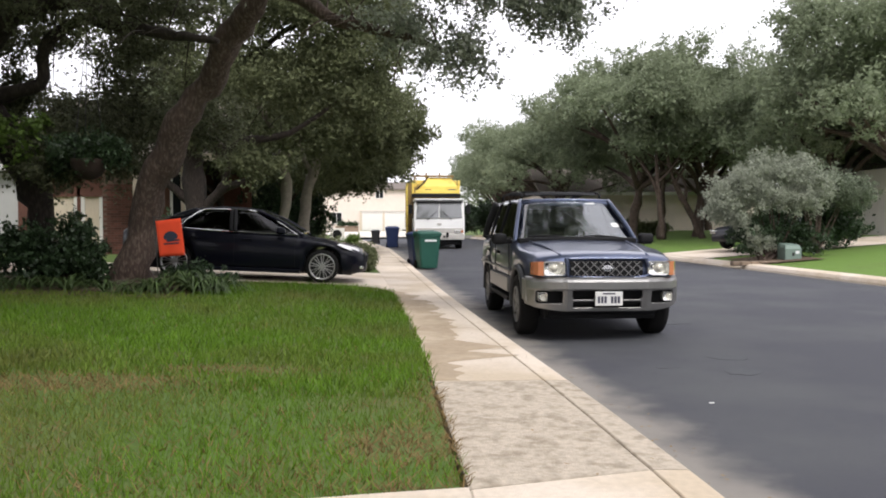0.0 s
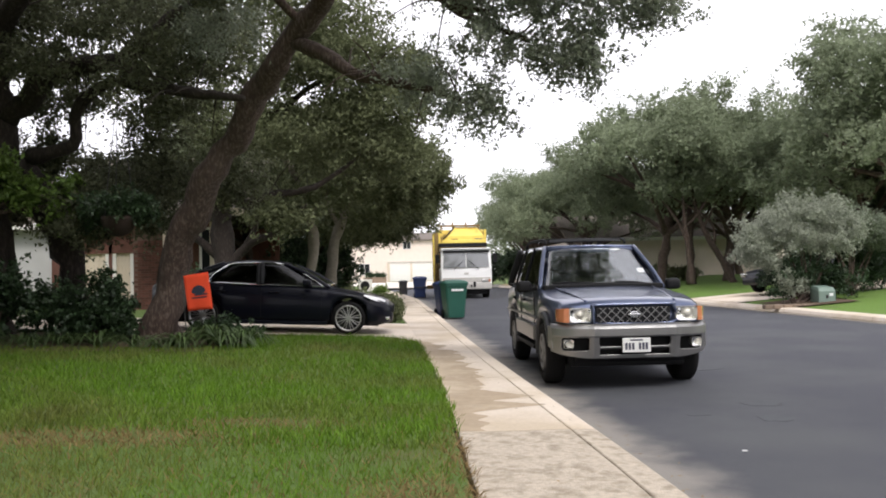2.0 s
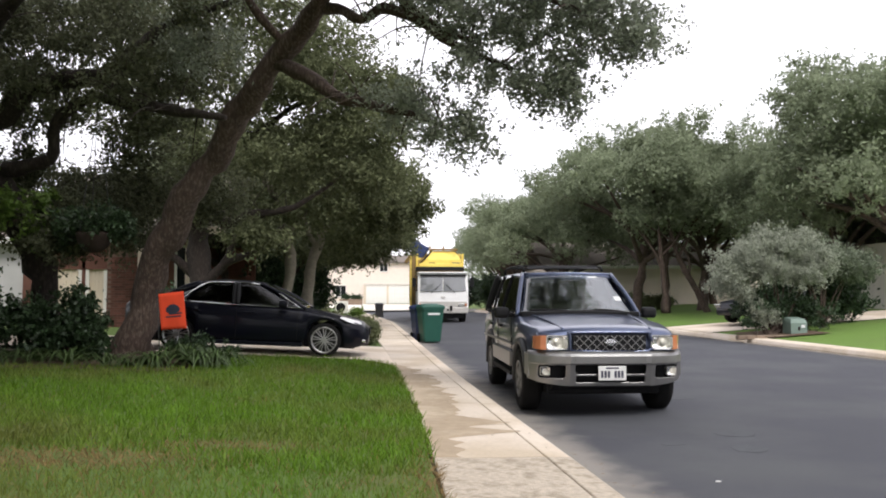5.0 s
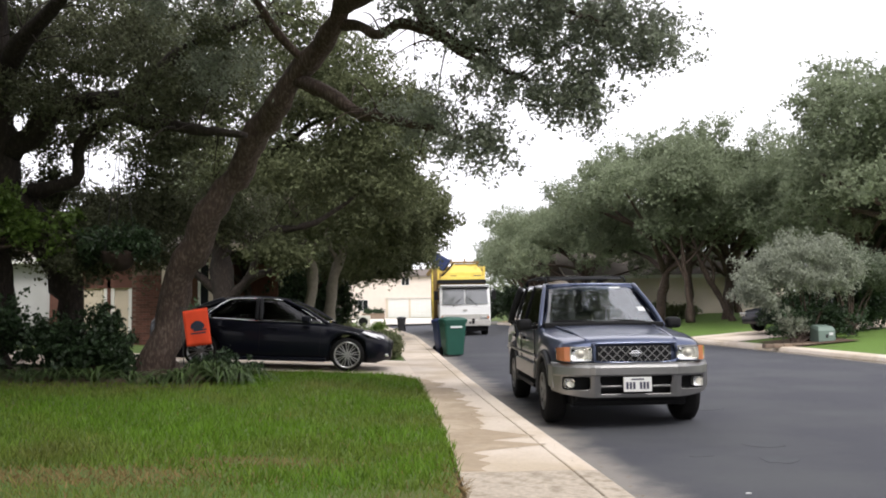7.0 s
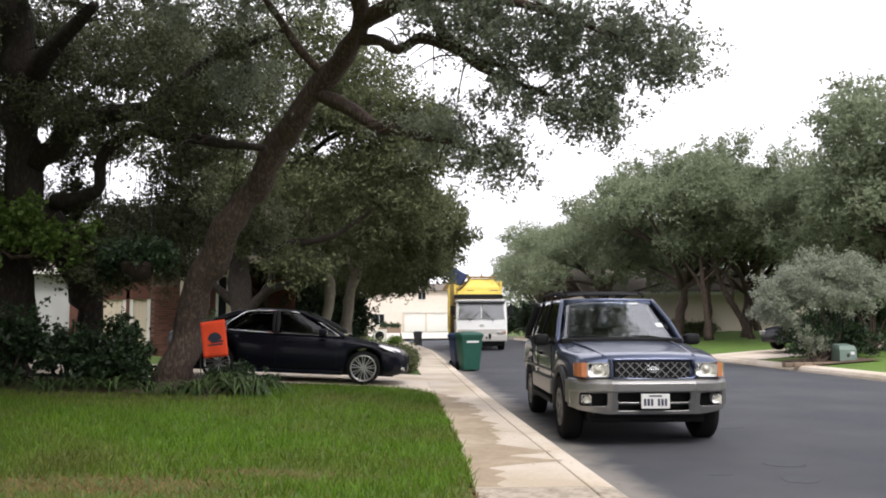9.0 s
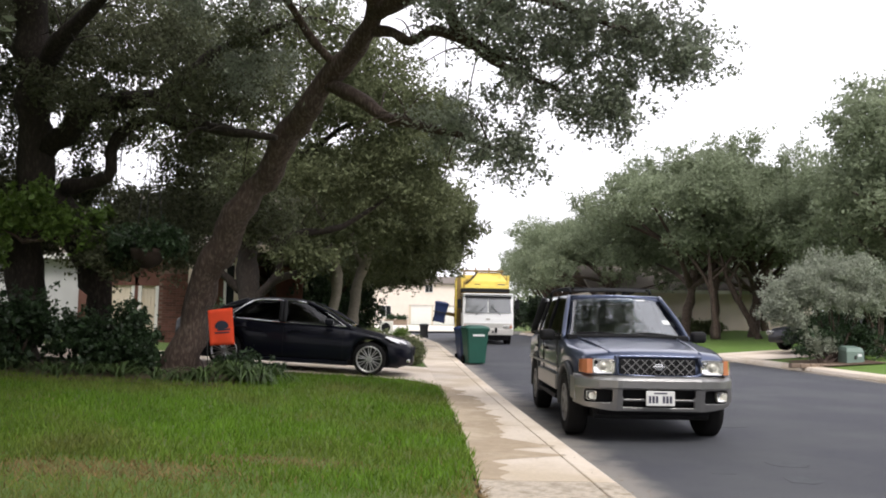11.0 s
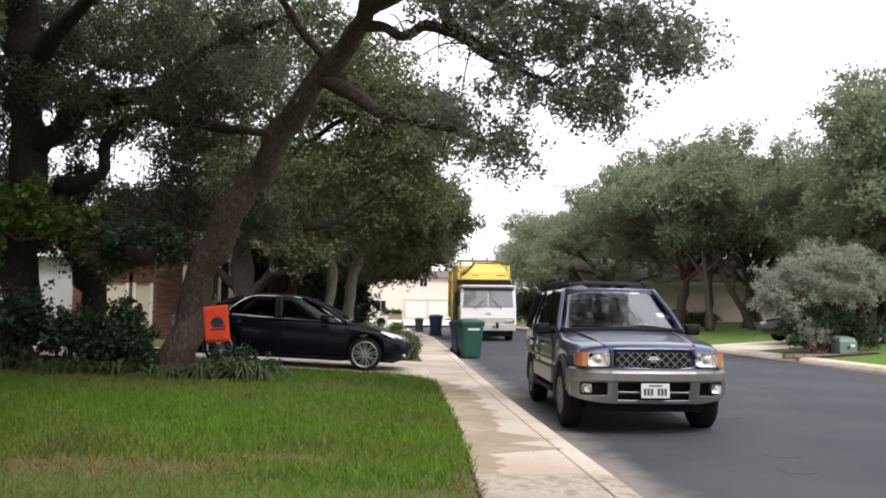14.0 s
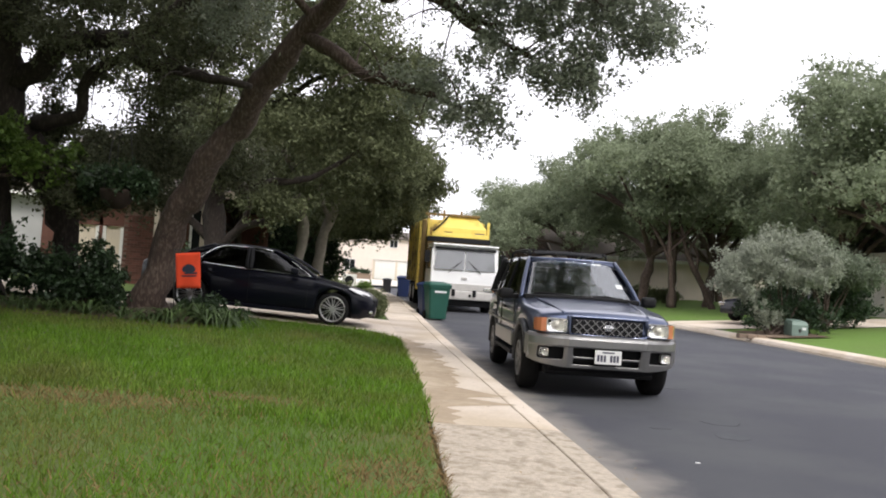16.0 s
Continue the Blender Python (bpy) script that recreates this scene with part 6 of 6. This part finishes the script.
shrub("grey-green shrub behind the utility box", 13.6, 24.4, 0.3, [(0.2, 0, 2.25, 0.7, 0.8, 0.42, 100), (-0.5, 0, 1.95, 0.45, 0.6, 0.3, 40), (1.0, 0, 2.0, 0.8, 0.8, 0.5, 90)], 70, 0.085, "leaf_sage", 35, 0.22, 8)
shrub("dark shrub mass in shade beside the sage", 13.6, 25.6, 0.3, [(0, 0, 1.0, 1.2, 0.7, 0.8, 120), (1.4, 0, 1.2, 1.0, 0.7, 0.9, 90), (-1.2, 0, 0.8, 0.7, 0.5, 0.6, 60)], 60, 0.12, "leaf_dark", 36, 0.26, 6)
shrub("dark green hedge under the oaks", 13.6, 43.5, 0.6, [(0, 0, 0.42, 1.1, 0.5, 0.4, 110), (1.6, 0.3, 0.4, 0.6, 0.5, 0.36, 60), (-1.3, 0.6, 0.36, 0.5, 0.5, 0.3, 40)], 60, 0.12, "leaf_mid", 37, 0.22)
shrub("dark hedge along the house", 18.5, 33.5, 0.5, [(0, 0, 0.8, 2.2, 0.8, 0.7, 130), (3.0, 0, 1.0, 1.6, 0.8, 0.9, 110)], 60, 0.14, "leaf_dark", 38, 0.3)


def utility_box():
    ob = empty("utility_box", pose(11.95, 22.9, 0.2), "pale green utility box standing on the lawn", "utility box")
    part("cabinet", loft([[(-0.30, -0.3, 0), (0.30, -0.3, 0), (0.30, 0.3, 0), (-0.30, 0.3, 0)], [(-0.30, -0.3, 0.45), (0.30, -0.3, 0.45), (0.30, 0.3, 0.55), (-0.30, 0.3, 0.55)], [(-0.26, -0.22, 0.58), (0.26, -0.22, 0.58), (0.26, 0.28, 0.64), (-0.26, 0.28, 0.64)]]), "box_green", ob)
    part("plinth", B(-0.36, 0.36, -0.36, 0.36, -0.08, 0.04, 0.02), "concrete", ob)
    part("hasp", B(-0.04, 0.04, -0.32, -0.29, 0.2, 0.32, 0.01), "steel", ob)
    part("warning_label", B(0.08, 0.22, -0.306, -0.298, 0.28, 0.38), "sticker", ob)
    ob.scale = (0.82, 0.82, 0.82)


utility_box()


def low_wall():
    ob = empty("edging_wall", pose(10.55, 22.4, 0.10, 0, 0, 0), "low stone edging wall round the sage", "edging")
    rnd = random.Random(3)
    for row in range(1):
        x = -0.6
        while x < 1.0:
            l = rnd.uniform(0.22, 0.34)
            part("stone", B(x + 0.01, x + l, -0.12, 0.1, row * 0.14, row * 0.14 + 0.13, 0.02, 1), "edging", ob)
            x += l


low_wall()
tagged(part("sage_bed", strip(steps(22.05, 24.6, 6), lambda y: [(x, 0.16 + 0.075 * (x - far_kerb_x(y) - 0.45) + 0.02) for x in steps(far_kerb_x(y) + 0.5, 12.6, 6)]), "soil"),
       "bare brown soil bed under the sage bush", "planting bed", kind="structure")


def parked_car_far():
    """Only its nose shows past the sage."""
    ob = empty("parked_car", pose(13.95, 27.9, 0.38, 0, 0, -72), "dark car parked behind the sage bush", "car")
    part("body", car_body(-2.2, 2.2, [(-2.2, 0.62), (-2.0, 0.76), (-1.0, 0.92), (2.0, 0.98), (2.2, 0.9)], [(-2.2, 0.66), (-1.9, 0.82), (1.9, 0.85), (2.2, 0.7)], [(-2.2, 0.28), (2.2, 0.28)], (-1.4, 1.3), 0.38, 0.32), "sedan_paint", ob, smooth=True)
    part("cabin", loft([[(-0.72, -0.9, 0.9), (0.72, -0.9, 0.9), (0.72, 1.8, 0.95), (-0.72, 1.8, 0.95)], [(-0.55, -0.1, 1.4), (0.55, -0.1, 1.4), (0.55, 1.1, 1.4), (-0.55, 1.1, 1.4)]]), "dark_glass", ob)
    for s in (-1, 1):
        part("headlight", B(s * 0.6 - 0.14, s * 0.6 + 0.14, -2.22, -2.1, 0.55, 0.68, 0.03), "lens", ob)
    add_wheels(ob, wheel_meshes(0.32, 0.2, 0.2, 6), [(s * 0.75, y, 0.32) for s in (-1, 1) for y in (-1.4, 1.3)])


parked_car_far()


# ---------------------------------------------------------------- houses
def gable(bm, x0, x1, y0, y1, z0, z1, over=0.4):
    """A gabled roof whose ridge runs along x."""
    ym = (y0 + y1) / 2
    loft([[(x, y0 - over, z0), (x, ym, z1), (x, y1 + over, z0), (x, y1 + over, z0 - 0.18), (x, ym, z1 - 0.2), (x, y0 - over, z0 - 0.18)] for x in (x0 - over, x1 + over)], bm)
    return bm


def window_part(house, x0, x1, z0, z1, yy):
    w = part("window", B(x0, x1, yy - 0.02, yy + 0.02, z0, z1), "dark_glass", house)
    t = 0.07
    for a in ((x0 - t, x1 + t, z1, z1 + t), (x0 - t, x1 + t, z0 - t, z0), (x0 - t, x0, z0, z1), (x1, x1 + t, z0, z1), ((x0 + x1) / 2 - 0.02, (x0 + x1) / 2 + 0.02, z0, z1)):
        part("frame", B(a[0], a[1], yy - 0.06, yy - 0.022, a[2], a[3]), "white", w)


def garage_door(house, x0, x1, z0, z1, yy, material="cream"):
    d = part("garage_door", B(x0, x1, yy, yy + 0.06, z0, z1), material, house)
    n = 4
    for k in range(n):
        for j in range(4):
            w = (x1 - x0) / 4
            h = (z1 - z0) / n
            part("panel", B(x0 + j * w + 0.05, x0 + (j + 1) * w - 0.05, yy - 0.02, yy + 0.01, z0 + k * h + 0.05, z0 + (k + 1) * h - 0.05, 0.008, 1), material, d)
    for a in ((x0 - 0.1, x0, z0, z1 + 0.1), (x1, x1 + 0.1, z0, z1 + 0.1), (x0, x1, z1, z1 + 0.1)):
        part("door_frame", B(a[0], a[1], yy - 0.06, yy + 0.04, a[2], a[3]), "white", d)


def brick_house():
    ob = empty("brick_house", pose(-9.0, 24.0, 0.35), "red brick house with cream garage doors under trees", "house")
    # front walls with door openings between brick piers
    for x0, x1, z0, z1 in ((-1.6, -0.75, 0, 2.9), (0.78, 2.5, 0, 2.9), (2.5, 3.6, 0, 2.9), (-0.75, 0.78, 2.05, 2.9), (0.06, 0.16, 0, 2.04)):
        part("wall", B(x0, x1, 0.0, 0.25, z0 - 0.3, z1), "mortar" if x0 == 0.78 else "brick", ob)
    part("side_wall", B(-1.6, -1.4, 0.25, 9, -0.3, 2.9), "brick", ob)
    part("back_wall", B(-1.6, 3.6, 8.8, 9, -0.3, 2.9), "brick", ob)
    garage_door(ob, -0.65, -0.04, 0.0, 1.95, 0.08)
    garage_door(ob, 0.26, 0.68, 0.0, 1.95, 0.08)
    part("roof", gable(bmesh.new(), -1.7, 3.8, 0, 9, 3.0, 5.2), "shingle", ob)
    part("fascia", B(-2.1, 4.1, -0.46, -0.40, 2.78, 3.0), "cream", ob)
    window_part(ob, 2.8, 3.5, 1.0, 2.4, -0.03)
    for x in (2.1, 3.4):
        part("porch_post", B(x - 0.06, x + 0.06, -1.3, -1.18, -0.2, 2.55, 0.01), "cream", ob)
    part("porch_roof", loft([[(1.3, -1.5, 2.55), (3.7, -1.5, 2.55), (3.7, 0, 2.95), (1.3, 0, 2.95)], [(1.3, -1.5, 2.68), (3.7, -1.5, 2.68), (3.7, 0, 3.08), (1.3, 0, 3.08)]]), "shingle", ob)
    wall = ob
    me = finish(B(-0.098, 0.098, -0.012, 0.03, -0.03, 0.03, 0.004, 1), "brick", "brick")
    for row in range(30):
        for k in range(8):
            x = 0.9 + k * 0.206 + (0.103 if row % 2 else 0)
            put("brick", me, wall, pose(x, 0, 0.05 + row * 0.07))
    return ob


brick_house()


def plain_house(m, label, width, depth, h, ridge, material, windows=(), doors=(), roof="shingle"):
    ob = empty("house", m, label, "house")
    part("wall", B(0, width, 0, 0.25, -0.3, h), material, ob)
    part("wall", B(0, 0.25, 0.25, depth, -0.3, h), material, ob)
    part("wall", B(width - 0.25, width, 0.25, depth, -0.3, h), material, ob)
    part("wall", B(0.25, width - 0.25, depth - 0.25, depth, -0.3, h), material, ob)
    part("roof", gable(bmesh.new(), 0, width, 0, depth, h + 0.15, ridge), roof, ob)
    part("fascia", B(-0.4, width + 0.4, -0.47, -0.41, h - 0.06, h + 0.14), "white", ob)
    for x0, x1, z0, z1 in windows:
        window_part(ob, x0, x1, z0, z1, -0.03)
    for x0, x1, z0, z1 in doors:
        garage_door(ob, x0, x1, z0, z1, -0.05, "white")
    return ob


plain_house(pose(-15.2, 27.5, 0.4), "pale grey rendered house behind the oaks", 5.2, 8, 2.7, 4.8, "grey_wall")
plain_house(pose(-20.0, 42.0, 0.3), "tan house seen between the trunks", 9.0, 8, 2.8, 5.2, "tan_wall", [(2, 3.2, 1, 2.2), (5.5, 6.7, 1, 2.2)])
plain_house(pose(9.6, 47.5, 0.55), "grey-tan bungalow behind the oaks across the road", 13, 8, 2.45, 4.2, "stucco", [(2, 3.4, 0.9, 2.0)])
plain_house(pose(20.0, 30, 0.7), "tan house in deep shade across the road", 12, 9, 2.8, 5.4, "tan_wall")


def air_conditioner():
    ob = empty("air_conditioner", pose(-2.9, 49.2, 0.16), "white air conditioning unit with a dark round fan", "air conditioner")
    part("cabinet", B(-0.42, 0.42, -0.2, 0.2, 0.06, 0.80, 0.03), "white", ob)
    part("fan_grille", cyl(None, 0.28, (0, -0.225, 0.42), (0, -0.19, 0.42), 20), "black", ob)
    part("foot", B(-0.35, 0.35, -0.15, 0.15, 0.0, 0.06), "steel", ob)


air_conditioner()


def end_house():
    ob = empty("end_house", pose(-7.7, 99, 0.2), "cream two-storey house with white garage doors at the street's end", "house")
    part("wall", B(0, 16, 0, 0.3, -0.3, 5.0), "stucco", ob)
    part("wall", B(0, 0.3, 0.3, 10, -0.3, 5.0), "stucco", ob)
    part("wall", B(15.7, 16, 0.3, 10, -0.3, 5.0), "stucco", ob)
    part("wing_wall", B(-7, 0.0, 2.5, 2.8, -0.3, 2.8), "stucco", ob)
    part("roof", gable(bmesh.new(), 0, 16, 0, 10, 5.15, 6.2), "shingle", ob)
    part("wing_roof", gable(bmesh.new(), -7, -0.4, 2.5, 9, 3.15, 5.0), "shingle", ob)
    garage_door(ob, 5.0, 7.35, 0, 2.15, -0.06, "white")
    garage_door(ob, 7.75, 10.1, 0, 2.15, -0.06, "white")
    for x0, x1, z0, z1 in ((1.2, 2.4, 0.9, 2.2), (6.6, 7.5, 4.0, 4.9)):
        window_part(ob, x0, x1, z0, z1, -0.03)
    part("garage_lintel", B(4.6, 10.5, -0.16, 0.0, 2.30, 2.46, 0.02), "tan_wall", ob)
    for x in (4.75, 7.55, 10.35):
        part("garage_pier", B(x - 0.12, x + 0.12, -0.14, 0.0, -0.2, 2.5, 0.02), "cream", ob)


end_house()


def planter():
    ob = empty("brick_planter", pose(-4.35, 93.0, 0.16), "low brown brick planter with a clipped hedge", "planter")
    part("box", B(-1.3, 1.3, -0.4, 0.4, 0.0, 0.55, 0.03), "edging", ob)
    part("coping", B(-1.36, 1.36, -0.46, 0.46, 0.55, 0.63, 0.02), "edging", ob)
    part("foliage", crown("foliage", [(-0.6, 0, 0.85, 0.6, 0.35, 0.25, 40), (0.6, 0, 0.85, 0.6, 0.35, 0.25, 40)], 40, 0.18, "leaf_dark", 63, 0.2), None, ob)


planter()

# distant woods that close the view
rng = np.random.default_rng(77)
far_boughs = []
for i in range(70):
    a = radians(-82 + 164 * i / 69)
    d = 128 + rng.uniform(-8, 14)
    far_boughs.append((math.sin(a) * d, math.cos(a) * d, 3.2, 6.5, 4.5, 3.4, 34))
for i in range(34):
    a = radians(100 + 160 * i / 33)
    far_boughs.append((math.sin(a) * 60, math.cos(a) * 60, 4.0, 6.5, 4.5, 4.5, 26))
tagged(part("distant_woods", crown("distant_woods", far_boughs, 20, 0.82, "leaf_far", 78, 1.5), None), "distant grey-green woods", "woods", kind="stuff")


# ---------------------------------------------------------------- grass
def blades(name, material, points, rng, height, width, lean=0.45):
    n = len(points)
    a = rng.uniform(0, 2 * np.pi, n)
    s = np.stack([np.cos(a), np.sin(a), 0 * a], 1)
    h = height * rng.uniform(0.5, 1.25, (n, 1))
    w = width * rng.uniform(0.7, 1.3, (n, 1))
    tip = points + np.concatenate([rng.normal(size=(n, 2)) * h * lean, h], 1)
    v = np.stack([points - s * w, points + s * w, tip + s * w * 0.25, tip - s * w * 0.25], 1)
    return quads_mesh(name, v.reshape(-1, 3), None, material)


def lawn_points(n, x0, x1, y0, y1, rng, edge):
    u = rng.uniform(0, 1, n)
    yy = y0 * (y1 / y0) ** u
    xx = rng.uniform(x0, x1, n)
    k = np.array([edge(q) for q in yy])
    keep = xx < k
    xx, yy = xx[keep], yy[keep]
    return np.stack([xx, yy, [left_z(p, q) - 0.005 for p, q in zip(xx, yy)]], 1)


rng = np.random.default_rng(5)
pts = lawn_points(175000, -8.5, 0.45, 1.6, DRIVE_START, rng, lambda q: lawn_edge(q) + 0.012 + 0.03 * noise.noise(Vector((q * 3, 0, 0))))
inside = np.abs(pts[:, 0]) < pts[:, 1] * 0.75 + 0.8
soft_edge = rng.uniform(0, 1, len(pts)) < 0.12
pts = pts[(inside | soft_edge) & (pts[:, 1] > DRIVE_NEAR - 0.30 * np.maximum(0, 0.25 - pts[:, 0])) & ((pts[:, 1] < 12.3) | (pts[:, 0] > -2.9))]


def patch(p, cx, cy, rx, ry):
    return ((p[:, 0] - cx) / rx) ** 2 + ((p[:, 1] - cy) / ry) ** 2


dry = (np.exp(-patch(pts, -2.25, 5.75, 0.80, 0.26)) * 2.0 + np.exp(-patch(pts, -1.15, 6.35, 0.6, 0.18)) * 1.5 + np.exp(-patch(pts, -3.4, 5.3, 0.6, 0.2)) * 0.5 + np.exp(-patch(pts, 0.30, 5.6, 0.13, 0.7)) * 0.8
       + np.exp(-patch(pts, 0.08, 4.35, 0.25, 0.30)) * 1.8 + np.exp(-patch(pts, 0.36, 4.6, 0.05, 1.2)) * 0.6 + np.exp(-patch(pts, 0.0, 3.62, 0.6, 0.06)) * 0.8 + 0.05 + np.clip((6.4 - pts[:, 1]) * 0.07, 0, 0.17))
is_dry = rng.uniform(0, 1, len(pts)) < dry
far = pts[:, 1] > 5.5
lawn_grass = empty("lawn_grass", pose(0, 0, 0), "bright green grass blades with straw-coloured patches", "grass", kind="stuff")
part("blades", blades("blades", "grass", pts[~is_dry & ~far], rng, 0.062, 0.0032), None, lawn_grass)
part("blades", blades("blades", "grass", pts[~is_dry & far], rng, 0.075, 0.0062), None, lawn_grass)
part("dry_blades", blades("dry_blades", "grass_dry", pts[is_dry], rng, 0.045, 0.0045, 0.9), None, lawn_grass)
# fallen leaves and grit on the road and pavement
rng = np.random.default_rng(9)
n = 260
yy = rng.uniform(3, 16, n)
side = rng.uniform(0, 1, n)
xx = np.where(side < 0.7, [kerb_x(q) + 0.05 for q in yy] + rng.uniform(0, 0.35, n), [walk_x(q) for q in yy] + rng.uniform(0, 1.0, n))
zz = np.where(side < 0.7, 0.018, 0.163)
litter = np.stack([xx, yy, zz], 1)
v = leaves(litter, 0.035, 0.018, rng, 0)
v[:, 2] = np.repeat(zz, 4) + (v[:, 2] - np.repeat(zz, 4)) * 0.1
tagged(part("leaf_litter", quads_mesh("leaf_litter", v, None, "grass_dry"), None), "scattered fallen dry oak leaves", "leaf litter", kind="stuff")


# ---------------------------------------------------------------- what moves
def motions():
    drive = [(0.0, 2.60, 38.3, 0.8), (13.1, 2.60, 38.3, 0.8), (13.5, 2.60, 36.8, 1.2), (14.0, 2.60, 34.9, 1.8), (14.5, 2.58, 33.7, 2.4), (15.0, 2.58, 32.1, 3.2), (15.5, 2.45, 30.3, 4.0), (16.0, 2.40, 28.2, 4.6)]
    # the flag's cloth stirs a little about its rod
    sway = [(0.0, 0), (0.5, -4), (1.0, -3), (2.0, -1.5), (3.0, -1), (3.5, 0), (4.0, 2), (5.2, 0), (6.5, -2.5), (7.0, -3), (8.0, -2.5), (9.0, -2), (10.0, 0), (13.0, 0), (14.5, 0.5), (16.0, 1)]
    walk(flag_cloth, [(t, pose(-0.2, 0, 0.97, 0, a * 0.5, 0) @ pose(0.2, 0, -0.97)) for t, a in sway])
    walk(refuse_truck, [(t, pose(x, y, 0.02, 0, 0, a)) for t, x, y, a in drive])
    # the bin's middle and its tilt: gripped, raised, tipped over the hopper, set down
    lift = [(0.0, 0.37, 0.565, 0), (2.4, 0.37, 0.565, 0), (2.7, 0.40, 0.66, 0), (3.0, 0.42, 0.98, 4), (3.2, 0.36, 1.5, 10), (3.5, 0.31, 2.32, 46), (3.7, 0.55, 2.95, 76), (4.0, 1.12, 3.45, 112), (4.3, 1.42, 3.68, 126),
            (6.5, 1.46, 3.80, 126), (9.7, 1.46, 3.80, 126), (9.95, 1.15, 3.42, 112), (10.2, 0.80, 3.15, 88), (10.5, 0.45, 2.75, 48), (10.8, 0.34, 2.0, 20), (11.2, 0.36, 1.2, 5), (11.7, 0.38, 0.75, 0), (12.3, 0.37, 0.60, 0), (12.5, 0.37, 0.565, 0), (16.0, 0.37, 0.565, 0)]
    walk(lifted_bin, [(t, pose(x, 41.3, z, 0, a, 0) @ pose(0, 0, -0.55)) for t, x, z, a in lift])
    # the gripper reaches out, holds the bin on its way, and folds in
    base = (2.60, 38.3)
    hold = [(t, pose(x - base[0], 41.3 - base[1], z - 0.02, 0, a, 0) @ pose(0, 0, -0.55)) for t, x, z, a in lift if 2.4 <= t <= 12.5]
    folded = pose(-1.35, 3.0, 0.35)
    walk(gripper, [(0.0, folded), (1.2, folded), (2.0, hold[0][1] @ pose(0.1, 0, 0))] + hold + [(13.0, folded), (16.0, folded)])


motions()
